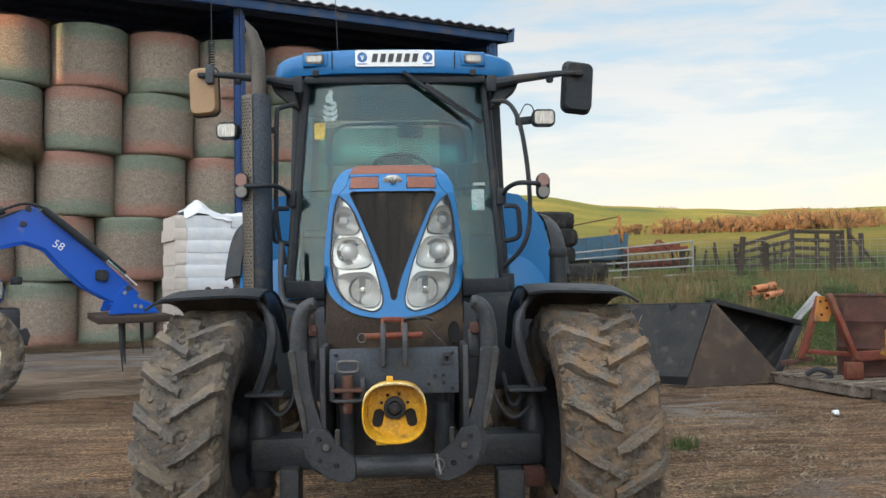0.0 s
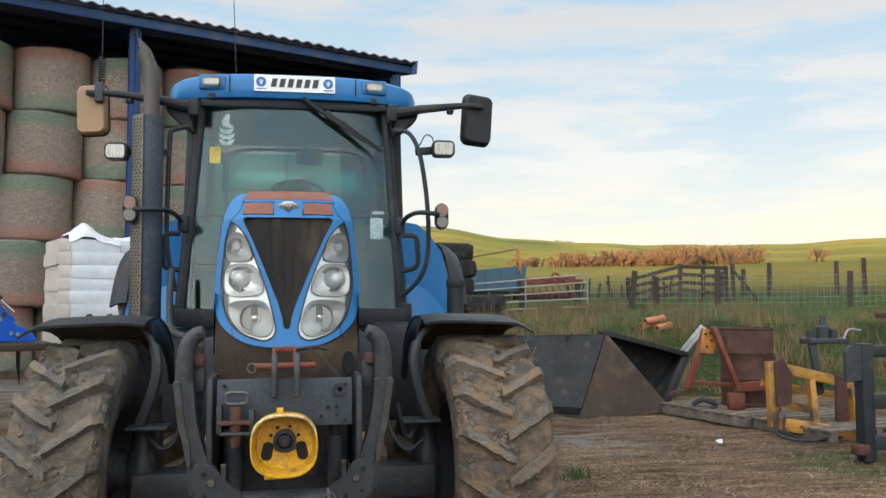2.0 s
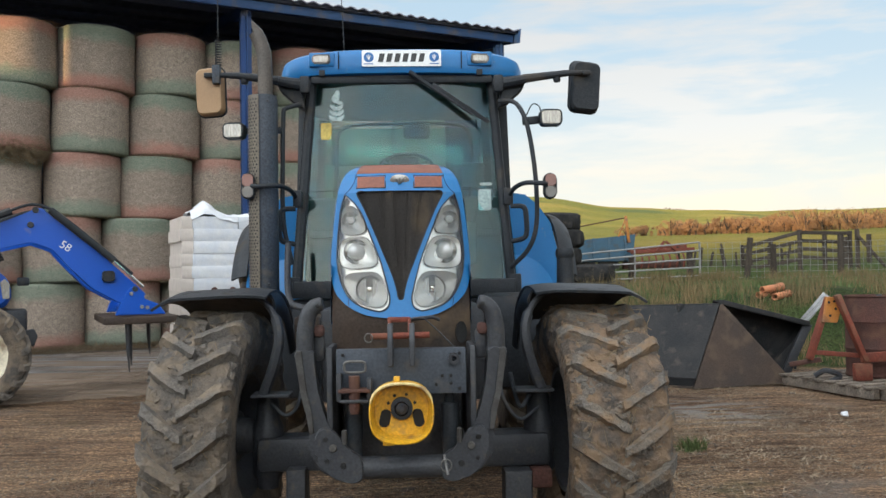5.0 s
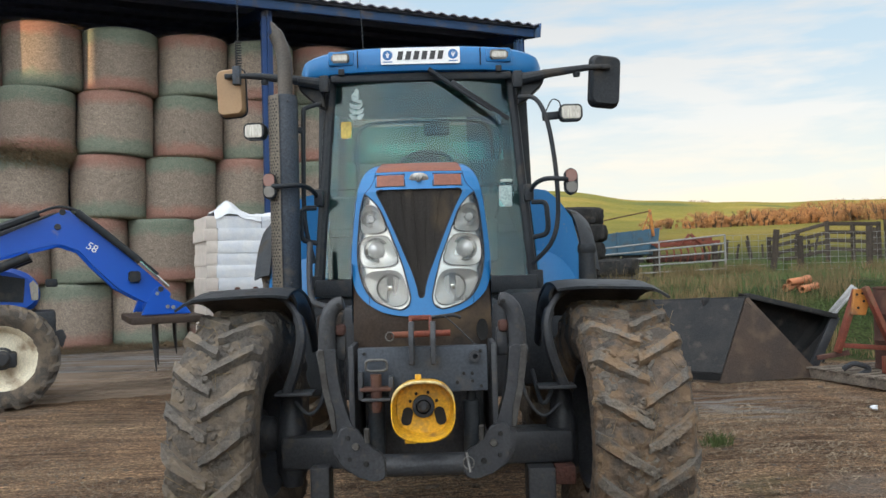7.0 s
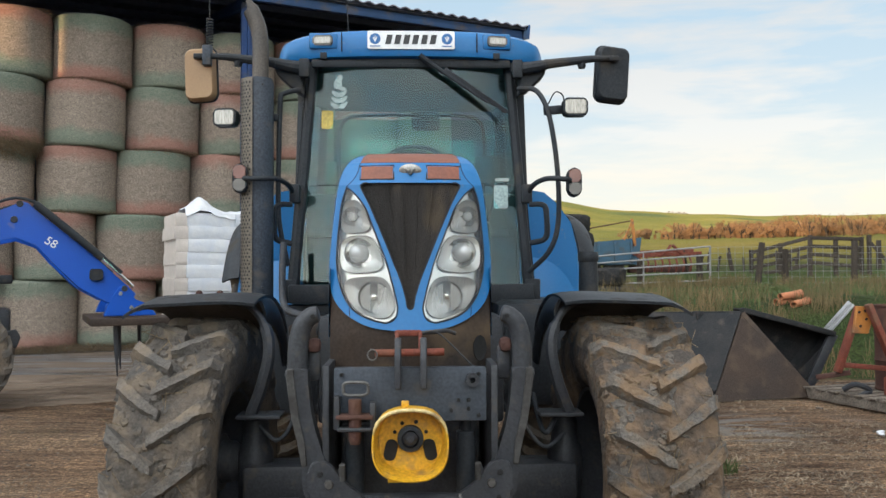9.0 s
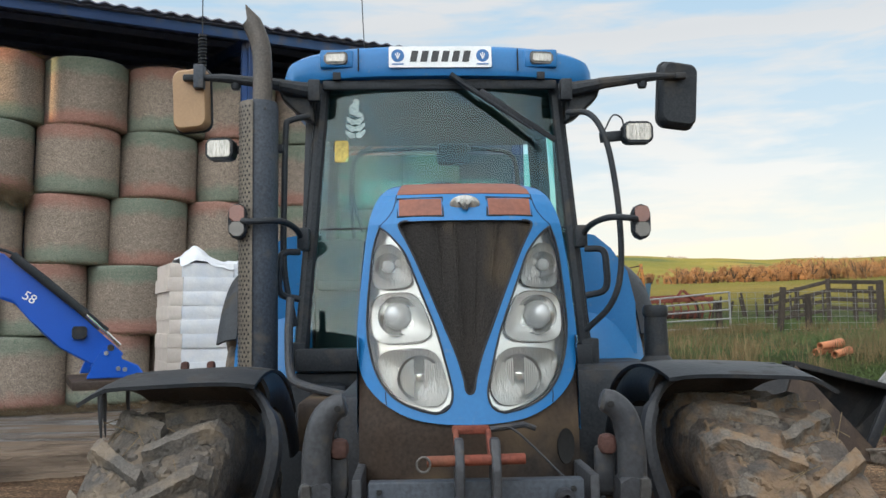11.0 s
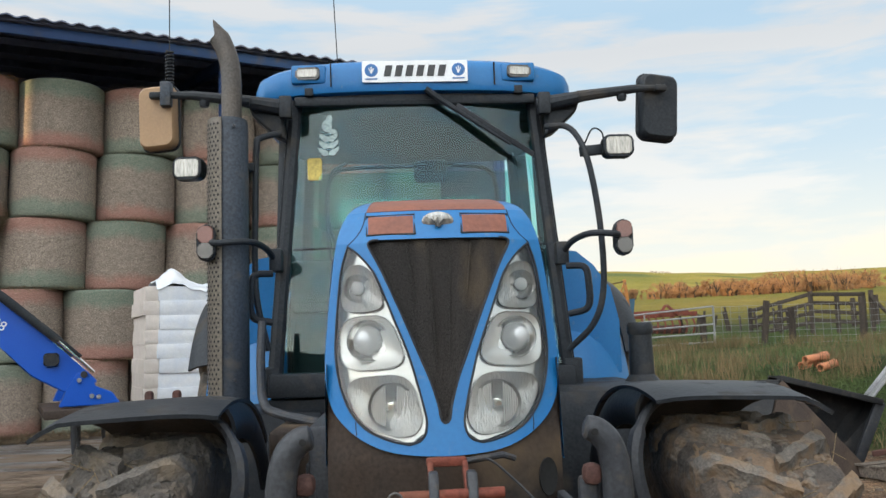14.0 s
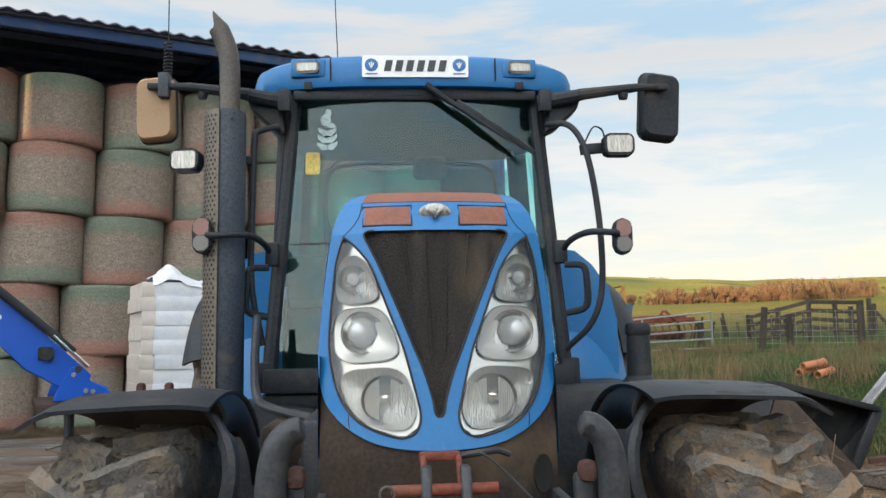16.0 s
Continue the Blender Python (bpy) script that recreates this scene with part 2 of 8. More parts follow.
MUD = (0.26, 0.19, 0.125)
M = {
    "blue": mat("blue_paint", (0.007, 0.120, 0.315), (0.009, 0.132, 0.33), rough=0.42, coat=0.12, scale=3, fine_amount=0.05, bump=0.02, dirt=(0.10, 0.16, 0.24), dirt_amount=0.02, dirt_scale=26, spec=0.35),
    "royal": mat("royal_blue_paint", (0.006, 0.075, 0.42), (0.007, 0.082, 0.44), rough=0.35, coat=0.1, scale=3, fine_amount=0.06, bump=0.02, dirt=MUD, dirt_amount=0.02, spec=0.35),
    "barn_blue": mat("barn_blue_steel", (0.014, 0.042, 0.13), (0.016, 0.05, 0.15), rough=0.5, scale=2, fine_amount=0.1, bump=0.05, dirt=(0.06, 0.07, 0.10), dirt_amount=0.25, spec=0.3),
    "black": mat("black_plastic", (0.021, 0.024, 0.028), (0.028, 0.031, 0.035), rough=0.45, scale=6, bump=0.08, dirt=(0.06, 0.053, 0.046), dirt_amount=0.2, dirt_scale=7, spec=0.16),
    "iron": mat("dusty_black_iron", (0.028, 0.030, 0.035), (0.037, 0.039, 0.043), rough=0.46, scale=9, bump=0.15, dirt=(0.075, 0.064, 0.054), dirt_amount=0.17, dirt_scale=22, spec=0.3),
    "greyplate": mat("dark_grey_paint", (0.042, 0.050, 0.062), (0.050, 0.058, 0.070), rough=0.5, scale=7, bump=0.06, dirt=(0.10, 0.09, 0.08), dirt_amount=0.16, dirt_scale=9, spec=0.2),
    "cowl": mat("faded_brown_plastic", (0.042, 0.027, 0.018), (0.024, 0.020, 0.018), rough=0.65, scale=4, contrast=0.2, bump=0.08, dirt=(0.085, 0.06, 0.038), dirt_amount=0.28, dirt_scale=5, spec=0.18),
    "grille": mat("grille_mesh", (0.022, 0.02, 0.019), (0.035, 0.03, 0.026), rough=0.6, scale=5, fine=500, fine_amount=0.6, bump=0.6, bump_scale=420, stretch=(1, 1, 0.35), dirt=(0.10, 0.075, 0.05), dirt_amount=0.22, dirt_scale=6, spec=0.2),
    "rustcap": mat("faded_red_brown_plastic", (0.20, 0.065, 0.035), (0.16, 0.055, 0.034), rough=0.6, scale=10, bump=0.08, fine_amount=0.15),
    "bowl": mat("bright_reflector", (0.43, 0.424, 0.40), (0.35, 0.346, 0.33), rough=0.22, metal=0.75, fine_amount=0.02, bump=0.0),
    # darker copy of the reflector, its shade put into the base colour
    "flute": mat("shaded_reflector", (0.22, 0.215, 0.20), (0.18, 0.175, 0.165), rough=0.25, metal=0.6, fine_amount=0.02, bump=0.0),
    "ripple": mat("rippled_reflector", (0.40, 0.39, 0.37), (0.30, 0.295, 0.28), rough=0.22, metal=0.7, scale=60, fine_amount=0.05, bump=0.35, bump_scale=110, stretch=(2, 1, 0.4)),
    "dome": mat("pale_glass_dome", (0.46, 0.47, 0.46), (0.40, 0.41, 0.41), rough=0.08, coat=0.8, fine_amount=0.02, bump=0.0),
    "dullsteel": mat("dull_worn_steel", (0.11, 0.106, 0.10), (0.08, 0.076, 0.07), rough=0.45, metal=0.5, scale=20, bump=0.05),
    "paleyellow": mat("pale_yellow", (0.60, 0.47, 0.22), (0.54, 0.40, 0.15), rough=0.5, scale=14, bump=0.05, dirt=(0.25, 0.17, 0.08), dirt_amount=0.3, dirt_scale=16),
    "scuff": mat("scuffed_grey_steel", (0.060, 0.058, 0.055), (0.042, 0.040, 0.038), rough=0.6, scale=18, bump=0.08, dirt=(0.03, 0.027, 0.025), dirt_amount=0.3, dirt_scale=14, spec=0.2),
    "chrome": mat("chrome", (0.82, 0.82, 0.80), (0.78, 0.78, 0.77), rough=0.13, metal=1.0, fine_amount=0.02, bump=0.0),
    "silver": mat("silver_plastic", (0.54, 0.535, 0.51), (0.48, 0.475, 0.46), rough=0.28, metal=0.5, fine_amount=0.05, bump=0.02),
    "lens": glass("clear_lens", (0.97, 0.97, 0.95), 0.02, 1.0),
    "smokelens": mat("smoky_lens", (0.20, 0.18, 0.16), (0.15, 0.14, 0.125), rough=0.2, fine=300, fine_amount=0.1, bump=0.2, bump_scale=200),
    "amber": mat("amber_lens", (0.25, 0.125, 0.10), (0.20, 0.11, 0.09), rough=0.2, fine=300, fine_amount=0.1, bump=0.2, bump_scale=200),
    "whitelens": mat("ribbed_lamp_lens", (0.46, 0.435, 0.38), (0.32, 0.305, 0.275), rough=0.15, metal=0.5, scale=30, bump=0.3, bump_scale=140, stretch=(3, 1, 0.4)),
    "clearglass": glass("plain_cab_glass", (0.62, 0.84, 0.80), 0.0, 0.9, 0.03),
    "glass": glass("cab_glass", (0.58, 0.90, 0.90), 0.0, 0.9, 0.048),
    "white": mat("white_plate", (0.76, 0.77, 0.76), (0.70, 0.71, 0.70), rough=0.4, fine_amount=0.05, bump=0.02),
    "ink": mat("black_lettering", (0.03, 0.03, 0.03), rough=0.5, bump=0.0),
    "logoblue": mat("blue_print", (0.03, 0.14, 0.36), rough=0.5, bump=0.0),
    "sticker": mat("yellow_sticker", (0.55, 0.42, 0.10), rough=0.6, bump=0.0),
    "decal": mat("pale_decal", (0.34, 0.44, 0.42), rough=0.5, bump=0.0),
    "tyre": mat("muddy_rubber", (0.055, 0.049, 0.044), (0.085, 0.069, 0.054), rough=0.9, scale=5, contrast=0.3, bump=0.9, bump_scale=45, fine=120, fine_amount=0.3, dirt=(0.135, 0.104, 0.074), dirt_amount=0.46, dirt_scale=9),
    "lug": mat("muddy_tyre_lug", (0.078, 0.071, 0.063), (0.115, 0.097, 0.08), rough=0.9, scale=8, contrast=0.3, bump=0.8, bump_scale=50, fine=140, fine_amount=0.3, dirt=(0.16, 0.124, 0.088), dirt_amount=0.42, dirt_scale=9, vary=0.15),
    "claytyre": mat("clay_caked_rubber", (0.052, 0.046, 0.041), (0.085, 0.064, 0.048), rough=0.95, scale=5, contrast=0.3, bump=1.0, bump_scale=35, fine=120, fine_amount=0.35, dirt=(0.16, 0.105, 0.064), dirt_amount=0.47, dirt_scale=9),
    "claylug": mat("clay_caked_lug", (0.095, 0.087, 0.078), (0.135, 0.112, 0.088), rough=0.95, scale=8, contrast=0.3, bump=1.0, bump_scale=40, fine=140, fine_amount=0.3, dirt=(0.155, 0.102, 0.06), dirt_amount=0.46, dirt_scale=14, vary=0.15),
    "rubber": mat("dark_rubber", (0.034, 0.033, 0.032), (0.052, 0.048, 0.044), rough=0.85, scale=7, bump=0.4, dirt=(0.085, 0.068, 0.05), dirt_amount=0.28, spec=0.2),
    "oldrubber": mat("old_black_rubber", (0.017, 0.017, 0.018), (0.028, 0.027, 0.026), rough=0.85, scale=9, bump=0.6, bump_scale=30, dirt=(0.06, 0.052, 0.042), dirt_amount=0.22, dirt_scale=14, spec=0.2),
    "rim": mat("cream_rim", (0.66, 0.60, 0.46), (0.6, 0.53, 0.4), rough=0.5, dirt=MUD, dirt_amount=0.25, bump=0.05),
    "yellow": mat("yellow_guard", (0.62, 0.34, 0.018), (0.56, 0.29, 0.018), rough=0.42, scale=12, bump=0.05, dirt=(0.25, 0.15, 0.06), dirt_amount=0.22, dirt_scale=17),
    "tan": mat("tan_mirror_back", (0.30, 0.185, 0.095), (0.27, 0.165, 0.085), rough=0.6, bump=0.05, dirt=(0.3, 0.2, 0.12), dirt_amount=0.0, fine_amount=0.06),
    "stack": mat("exhaust_steel", (0.10, 0.085, 0.072), (0.075, 0.068, 0.062), rough=0.5, metal=0.3, scale=7, bump=0.1, spec=0.3),
    "perf": mat("guard_steel", (0.16, 0.135, 0.105), (0.13, 0.11, 0.09), rough=0.5, metal=0.4, bump=0.05),
    "hole": mat("dark_hole", (0.01, 0.01, 0.01), rough=0.9, bump=0.0),
    "seatcloth": mat("seat_cloth", (0.03, 0.035, 0.045), rough=0.9, bump=0.3, bump_scale=200),
    "darktrim": mat("dark_cab_trim", (0.026, 0.034, 0.034), (0.034, 0.042, 0.041), rough=0.6, bump=0.04, spec=0.25),
    "trimgrey": mat("cab_trim_grey", (0.16, 0.17, 0.17), (0.13, 0.14, 0.14), rough=0.7),
    "bale": None, "hay": mat("loose_hay", (0.19, 0.135, 0.075), (0.13, 0.095, 0.055), rough=0.95, scale=14, fine=200, fine_amount=0.5, bump=0.9, bump_scale=80),
    "bag": mat("white_feed_bag", (0.60, 0.61, 0.62), (0.52, 0.55, 0.60), rough=0.45, scale=7, fine_amount=0.06, bump=0.25, bump_scale=14, vary=0.05),
    "kraft": mat("cream_bag_end", (0.52, 0.46, 0.41), (0.47, 0.42, 0.37), rough=0.6, scale=7, fine_amount=0.06, bump=0.3, bump_scale=14, vary=0.06),
    "concrete": mat("wet_concrete", (0.070, 0.070, 0.072), (0.225, 0.23, 0.24), rough=0.38, scale=1.7, contrast=0.35, stretch=(0.45, 3.6, 1), bump=0.5, bump_scale=9, fine=14, fine_amount=0.4, dirt=(0.125, 0.088, 0.058), dirt_amount=0.52, dirt_scale=1.1),
    "cladding": mat("roof_cladding", (0.10, 0.125, 0.19), (0.115, 0.14, 0.205), rough=0.6, bump=0.05, spec=0.2),
    "timber": mat("weathered_timber", (0.068, 0.054, 0.043), (0.046, 0.038, 0.032), rough=0.9, scale=6, stretch=(6, 6, 1), bump=0.5, fine=60, fine_amount=0.35, vary=0.2, spec=0.15),
    "pallet": mat("grey_pallet_wood", (0.17, 0.14, 0.115), (0.11, 0.092, 0.076), rough=0.9, scale=6, bump=0.4, fine=60, fine_amount=0.35, vary=0.2, spec=0.15),
    "galv": mat("galvanised_steel", (0.30, 0.30, 0.30), (0.24, 0.24, 0.235), rough=0.45, metal=0.6, scale=14, bump=0.05),
    "rust": mat("rusted_steel", (0.085, 0.038, 0.030), (0.058, 0.032, 0.027), rough=0.8, scale=7, contrast=0.3, bump=0.3, dirt=(0.11, 0.06, 0.042), dirt_amount=0.25, spec=0.2),
    "bucket": mat("worn_bucket_steel", (0.062, 0.044, 0.034), (0.042, 0.034, 0.030), rough=0.7, scale=3, contrast=0.1, bump=0.2, dirt=(0.085, 0.062, 0.046), dirt_amount=0.3, dirt_scale=5, spec=0.12),
    "bucketblack": mat("scuffed_black_steel", (0.020, 0.021, 0.023), (0.03, 0.029, 0.029), rough=0.7, scale=4, bump=0.2, dirt=(0.07, 0.06, 0.052), dirt_amount=0.2, dirt_scale=6, spec=0.15),
    "redpaint": mat("faded_red_paint", (0.17, 0.045, 0.028), (0.12, 0.038, 0.026), rough=0.75, scale=9, dirt=(0.15, 0.08, 0.05), dirt_amount=0.3, spec=0.2),
    "orange": mat("orange_paint", (0.40, 0.15, 0.022), (0.33, 0.125, 0.022), rough=0.6, scale=9, dirt=(0.15, 0.08, 0.05), dirt_amount=0.33),
    "machineyellow": mat("chipped_yellow_paint", (0.38, 0.185, 0.022), (0.29, 0.145, 0.025), rough=0.55, scale=8, dirt=(0.14, 0.075, 0.05), dirt_amount=0.4, dirt_scale=7),
    "clay": mat("clay_pipe", (0.44, 0.165, 0.07), (0.36, 0.14, 0.07), rough=0.7, scale=6, bump=0.1),
    "trailerblue": mat("trailer_blue", (0.024, 0.075, 0.12), (0.03, 0.085, 0.13), rough=0.6, dirt=(0.06, 0.075, 0.085), dirt_amount=0.3),
    # surface of the added wall that blocks the sun
    "wall": mat("blocker_grey", (0.22, 0.215, 0.20), (0.18, 0.175, 0.165), rough=0.9, scale=1.5),
}

# ---- mesh helpers ----
def mesh_of(bm, name, material, smooth=35):
    me = bpy.data.meshes.new(name)
    bmesh.ops.recalc_face_normals(bm, faces=bm.faces)
    for f in bm.faces:
        f.smooth = True
    for e in bm.edges:
        if len(e.link_faces) == 2 and e.calc_face_angle(0) > radians(smooth):
            e.smooth = False
    bm.to_mesh(me)
    bm.free()
    me.materials.append(material)
    return me


def part(name, bm, material, parent=None, label="", at=None):
    """Links a bmesh as one mesh object, under a thing or part where one is given."""
    ob = new(name, mesh_of(bm, name, material))
    if at is not None:
        ob.matrix_world = at
    if parent is not None:
        ob.parent = parent
    if label:
        ob["label"] = label
    return ob


def thing(name, label, category, group="", kind="", at=None):
    ob = new(name)
    ob.empty_display_size = 0.1
    if at is not None:
        ob.matrix_world = at
    return tagged(ob, label, category, group, kind)


def box(lo, hi, bevel=0.0, bm=None, m=None):
    bm = bm or bmesh.new()
    lo, hi = Vector(lo), Vector(hi)
    r = bmesh.ops.create_cube(bm, size=1.0)
    size, mid = hi - lo, (hi + lo) / 2
    for v in r["verts"]:
        v.co = Vector((v.co.x * size.x, v.co.y * size.y, v.co.z * size.z)) + mid
    if bevel:
        edges = {e for v in r["verts"] for e in v.link_edges}
        out = bmesh.ops.bevel(bm, geom=list(edges), offset=bevel, segments=2, affect="EDGES", profile=0.5)
        r["verts"] = list({v for f in out["faces"] for v in f.verts} | {v for v in r["verts"] if v.is_valid})
    if m is not None:
        bmesh.ops.transform(bm, matrix=m, verts=[v for v in r["verts"] if v.is_valid])
    return bm


def beam(a, b, w, h, bm=None, bevel=0.006, up=(0, 0, 1)):
    """A bar of w by h from a to b; h lies along up."""
    a, b = Vector(a), Vector(b)
    d = (b - a)
    n = d.length
    d.normalize()
    side = d.cross(Vector(up))
    if side.length < 1e-4:
        side = d.cross(Vector((1, 0, 0)))
    side.normalize()
    top = side.cross(d).normalized()
    m = Matrix.Translation((a + b) / 2) @ Matrix((side, d, top)).transposed().to_4x4()
    return box((-w / 2, -n / 2, -h / 2), (w / 2, n / 2, h / 2), bevel, bm, m)


def smooth_path(points, n=6):
    """More points on a rounded line through the given ones."""
    p = [Vector(q) for q in points]
    if len(p) < 3:
        return p
    q = [p[0] * 2 - p[1]] + p + [p[-1] * 2 - p[-2]]
    out = []
    for i in range(1, len(q) - 2):
        a, b, c, d = q[i - 1:i + 3]
        for k in range(n):
            t = k / n
            out.append(0.5 * ((2 * b) + (c - a) * t + (2 * a - 5 * b + 4 * c - d) * t * t + (3 * b - a - 3 * c + d) * t ** 3))
    return out + [p[-1]]


def tube(points, r, sides=10, bm=None, cap=True, flat=1.0):
    """A pipe along a line; r is one radius or one for each point."""
    bm = bm or bmesh.new()
    p = [Vector(q) for q in points]
    rr = r if isinstance(r, (list, tuple)) else [r] * len(p)
    up = Vector((0.13, 0.31, 0.94))
    rings = []
    for i, q in enumerate(p):
        d = (p[min(i + 1, len(p) - 1)] - p[max(i - 1, 0)]).normalized()
        s = d.cross(up)
        if s.length < 0.15:
            s = d.cross(Vector((1, 0.2, 0)))
        s.normalize()
        t = s.cross(d)
        rings.append([bm.verts.new(q + rr[i] * (math.cos(2 * math.pi * k / sides) * s + flat * math.sin(2 * math.pi * k / sides) * t)) for k in range(sides)])
        up = t
    for a, b in zip(rings, rings[1:]):
        for k in range(sides):
            bm.faces.new((a[k], a[(k + 1) % sides], b[(k + 1) % sides], b[k]))
    if cap:
        bm.faces.new(rings[0][::-1])
        bm.faces.new(rings[-1])
    return bm


def lathe(profile, sides=24, m=None, bm=None, close=False):
    """Turns (radius, height) points round the z axis."""
    bm = bm or bmesh.new()
    rings, verts = [], []
    for r, z in profile:
        ring = [bm.verts.new((r * math.cos(2 * math.pi * k / sides), r * math.sin(2 * math.pi * k / sides), z)) for k in range(sides)] if r > 1e-6 else [bm.verts.new((0, 0, z))]
        rings.append(ring)
        verts += ring
    pairs = list(zip(rings, rings[1:])) + ([(rings[-1], rings[0])] if close else [])
    for a, b in pairs:
        for k in range(sides):
            j = (k + 1) % sides
            if len(a) == 1 and len(b) > 1:
                bm.faces.new((a[0], b[j], b[k]))
            elif len(b) == 1 and len(a) > 1:
                bm.faces.new((a[k], a[j], b[0]))
            elif len(a) > 1:
                bm.faces.new((a[k], a[j], b[j], b[k]))
    if m is not None:
        bmesh.ops.transform(bm, matrix=m, verts=verts)
    return bm


def prism(outline, depth, m=None, bm=None, bevel=0.0):
    """A flat outline in x and y, made depth thick along z."""
    bm = bm or bmesh.new()
    a = [bm.verts.new((x, y, 0)) for x, y in outline]
    b = [bm.verts.new((x, y, depth)) for x, y in outline]
    n = len(a)
    bm.faces.new(a[::-1])
    bm.faces.new(b)
    for i in range(n):
        bm.faces.new((a[i], a[(i + 1) % n], b[(i + 1) % n], b[i]))
    verts = a + b
    if bevel:
        edges = list({e for v in verts for e in v.link_edges})
        out = bmesh.ops.bevel(bm, geom=edges, offset=bevel, segments=1, affect="EDGES")
        verts = list({v for f in out["faces"] for v in f.verts} | {v for v in verts if v.is_valid})
    if m is not None:
        bmesh.ops.transform(bm, matrix=m, verts=verts)
    return bm


def rounded(w, h, r, n=5):
    """The outline of a rectangle with round corners, about its middle."""
    out = []
    for cx, cy, a0 in ((w / 2 - r, h / 2 - r, 0), (-w / 2 + r, h / 2 - r, 90), (-w / 2 + r, -h / 2 + r, 180), (w / 2 - r, -h / 2 + r, 270)):
        for k in range(n + 1):
            a = radians(a0 + 90 * k / n)
            out.append((cx + r * math.cos(a), cy + r * math.sin(a)))
    return out


def grid(fn, us, vs, bm=None, thick=0.0):
    """A sheet through fn(u, v), thickened where asked."""
    bm = bm or bmesh.new()
    rows = [[bm.verts.new(fn(u, v)) for u in us] for v in vs]
    faces = []
    for a, b in zip(rows, rows[1:]):
        for i in range(len(us) - 1):
            faces.append(bm.faces.new((a[i], a[i + 1], b[i + 1], b[i])))
    if thick:
        bmesh.ops.recalc_face_normals(bm, faces=faces)
        bmesh.ops.solidify(bm, geom=faces, thickness=thick)
    return bm


def lerp_table(table, t):
    for (a, va), (b, vb) in zip(table, table[1:]):
        if a <= t <= b:
            return va + (vb - va) * (t - a) / (b - a)
    return table[0][1] if t < table[0][0] else table[-1][1]


def steps(a, b, n):
    return [a + (b - a) * i / n for i in range(n + 1)]


FRONT = pose(0, 0, 0, 90, 0, 0)          # turns an outline in x and y upright, facing -y

# ---- ground ----
U = Vector((0.908, 0.419, 0))            # the barn's length
V = Vector((-0.419, 0.908, 0))           # into the barn
EAVE = Vector((-2.42, 10.65, 0))


def smoothstep(a, b, t):
    t = min(1, max(0, (t - a) / (b - a)))
    return t * t * (3 - 2 * t)


HILL = [(0, 0), (20, 0.95), (40, 1.4), (80, 3.3), (150, 7.0), (250, 12.5), (400, 25.0), (600, 45.0), (760, 55.0), (1200, 40.0), (4600, 10.0)]


def ground_z(x, y):
    d = math.hypot(x, y + 5.4)
    if d < 22:
        far = 0.95
    else:
        far = lerp_table(HILL, d)
    ang = math.degrees(math.atan2(x, y + 5.4))
    if d > 150:
        far += smoothstep(150, 600, d) * (9.5 * math.exp(-((ang - 8.0) / 4.2) ** 2) - 7.0 * smoothstep(13, 24, ang) + 1.5 * smoothstep(31, 37, ang) + 0.9 * math.sin(ang * 0.35) + 0.35 * math.sin(ang * 1.3))
    # the yard is flat; the bank rises behind the bucket
    bank = smoothstep(0, 2.3, y - (5.3 + 0.06 * (x - 4))) * smoothstep(0.6, 2.6, x - 0.15 * (y - 6))
    bank = max(bank, smoothstep(28, 60, d))
    rough = 0.03 * noise.noise(Vector((x * 0.9, y * 0.9, 0))) + 0.012 * noise.noise(Vector((x * 4, y * 4, 3)))
    bump = 0.10 * bank * noise.noise(Vector((x * 0.5, y * 0.5, 7)))
    return bank * far + (rough if d < 40 else 0) + bump


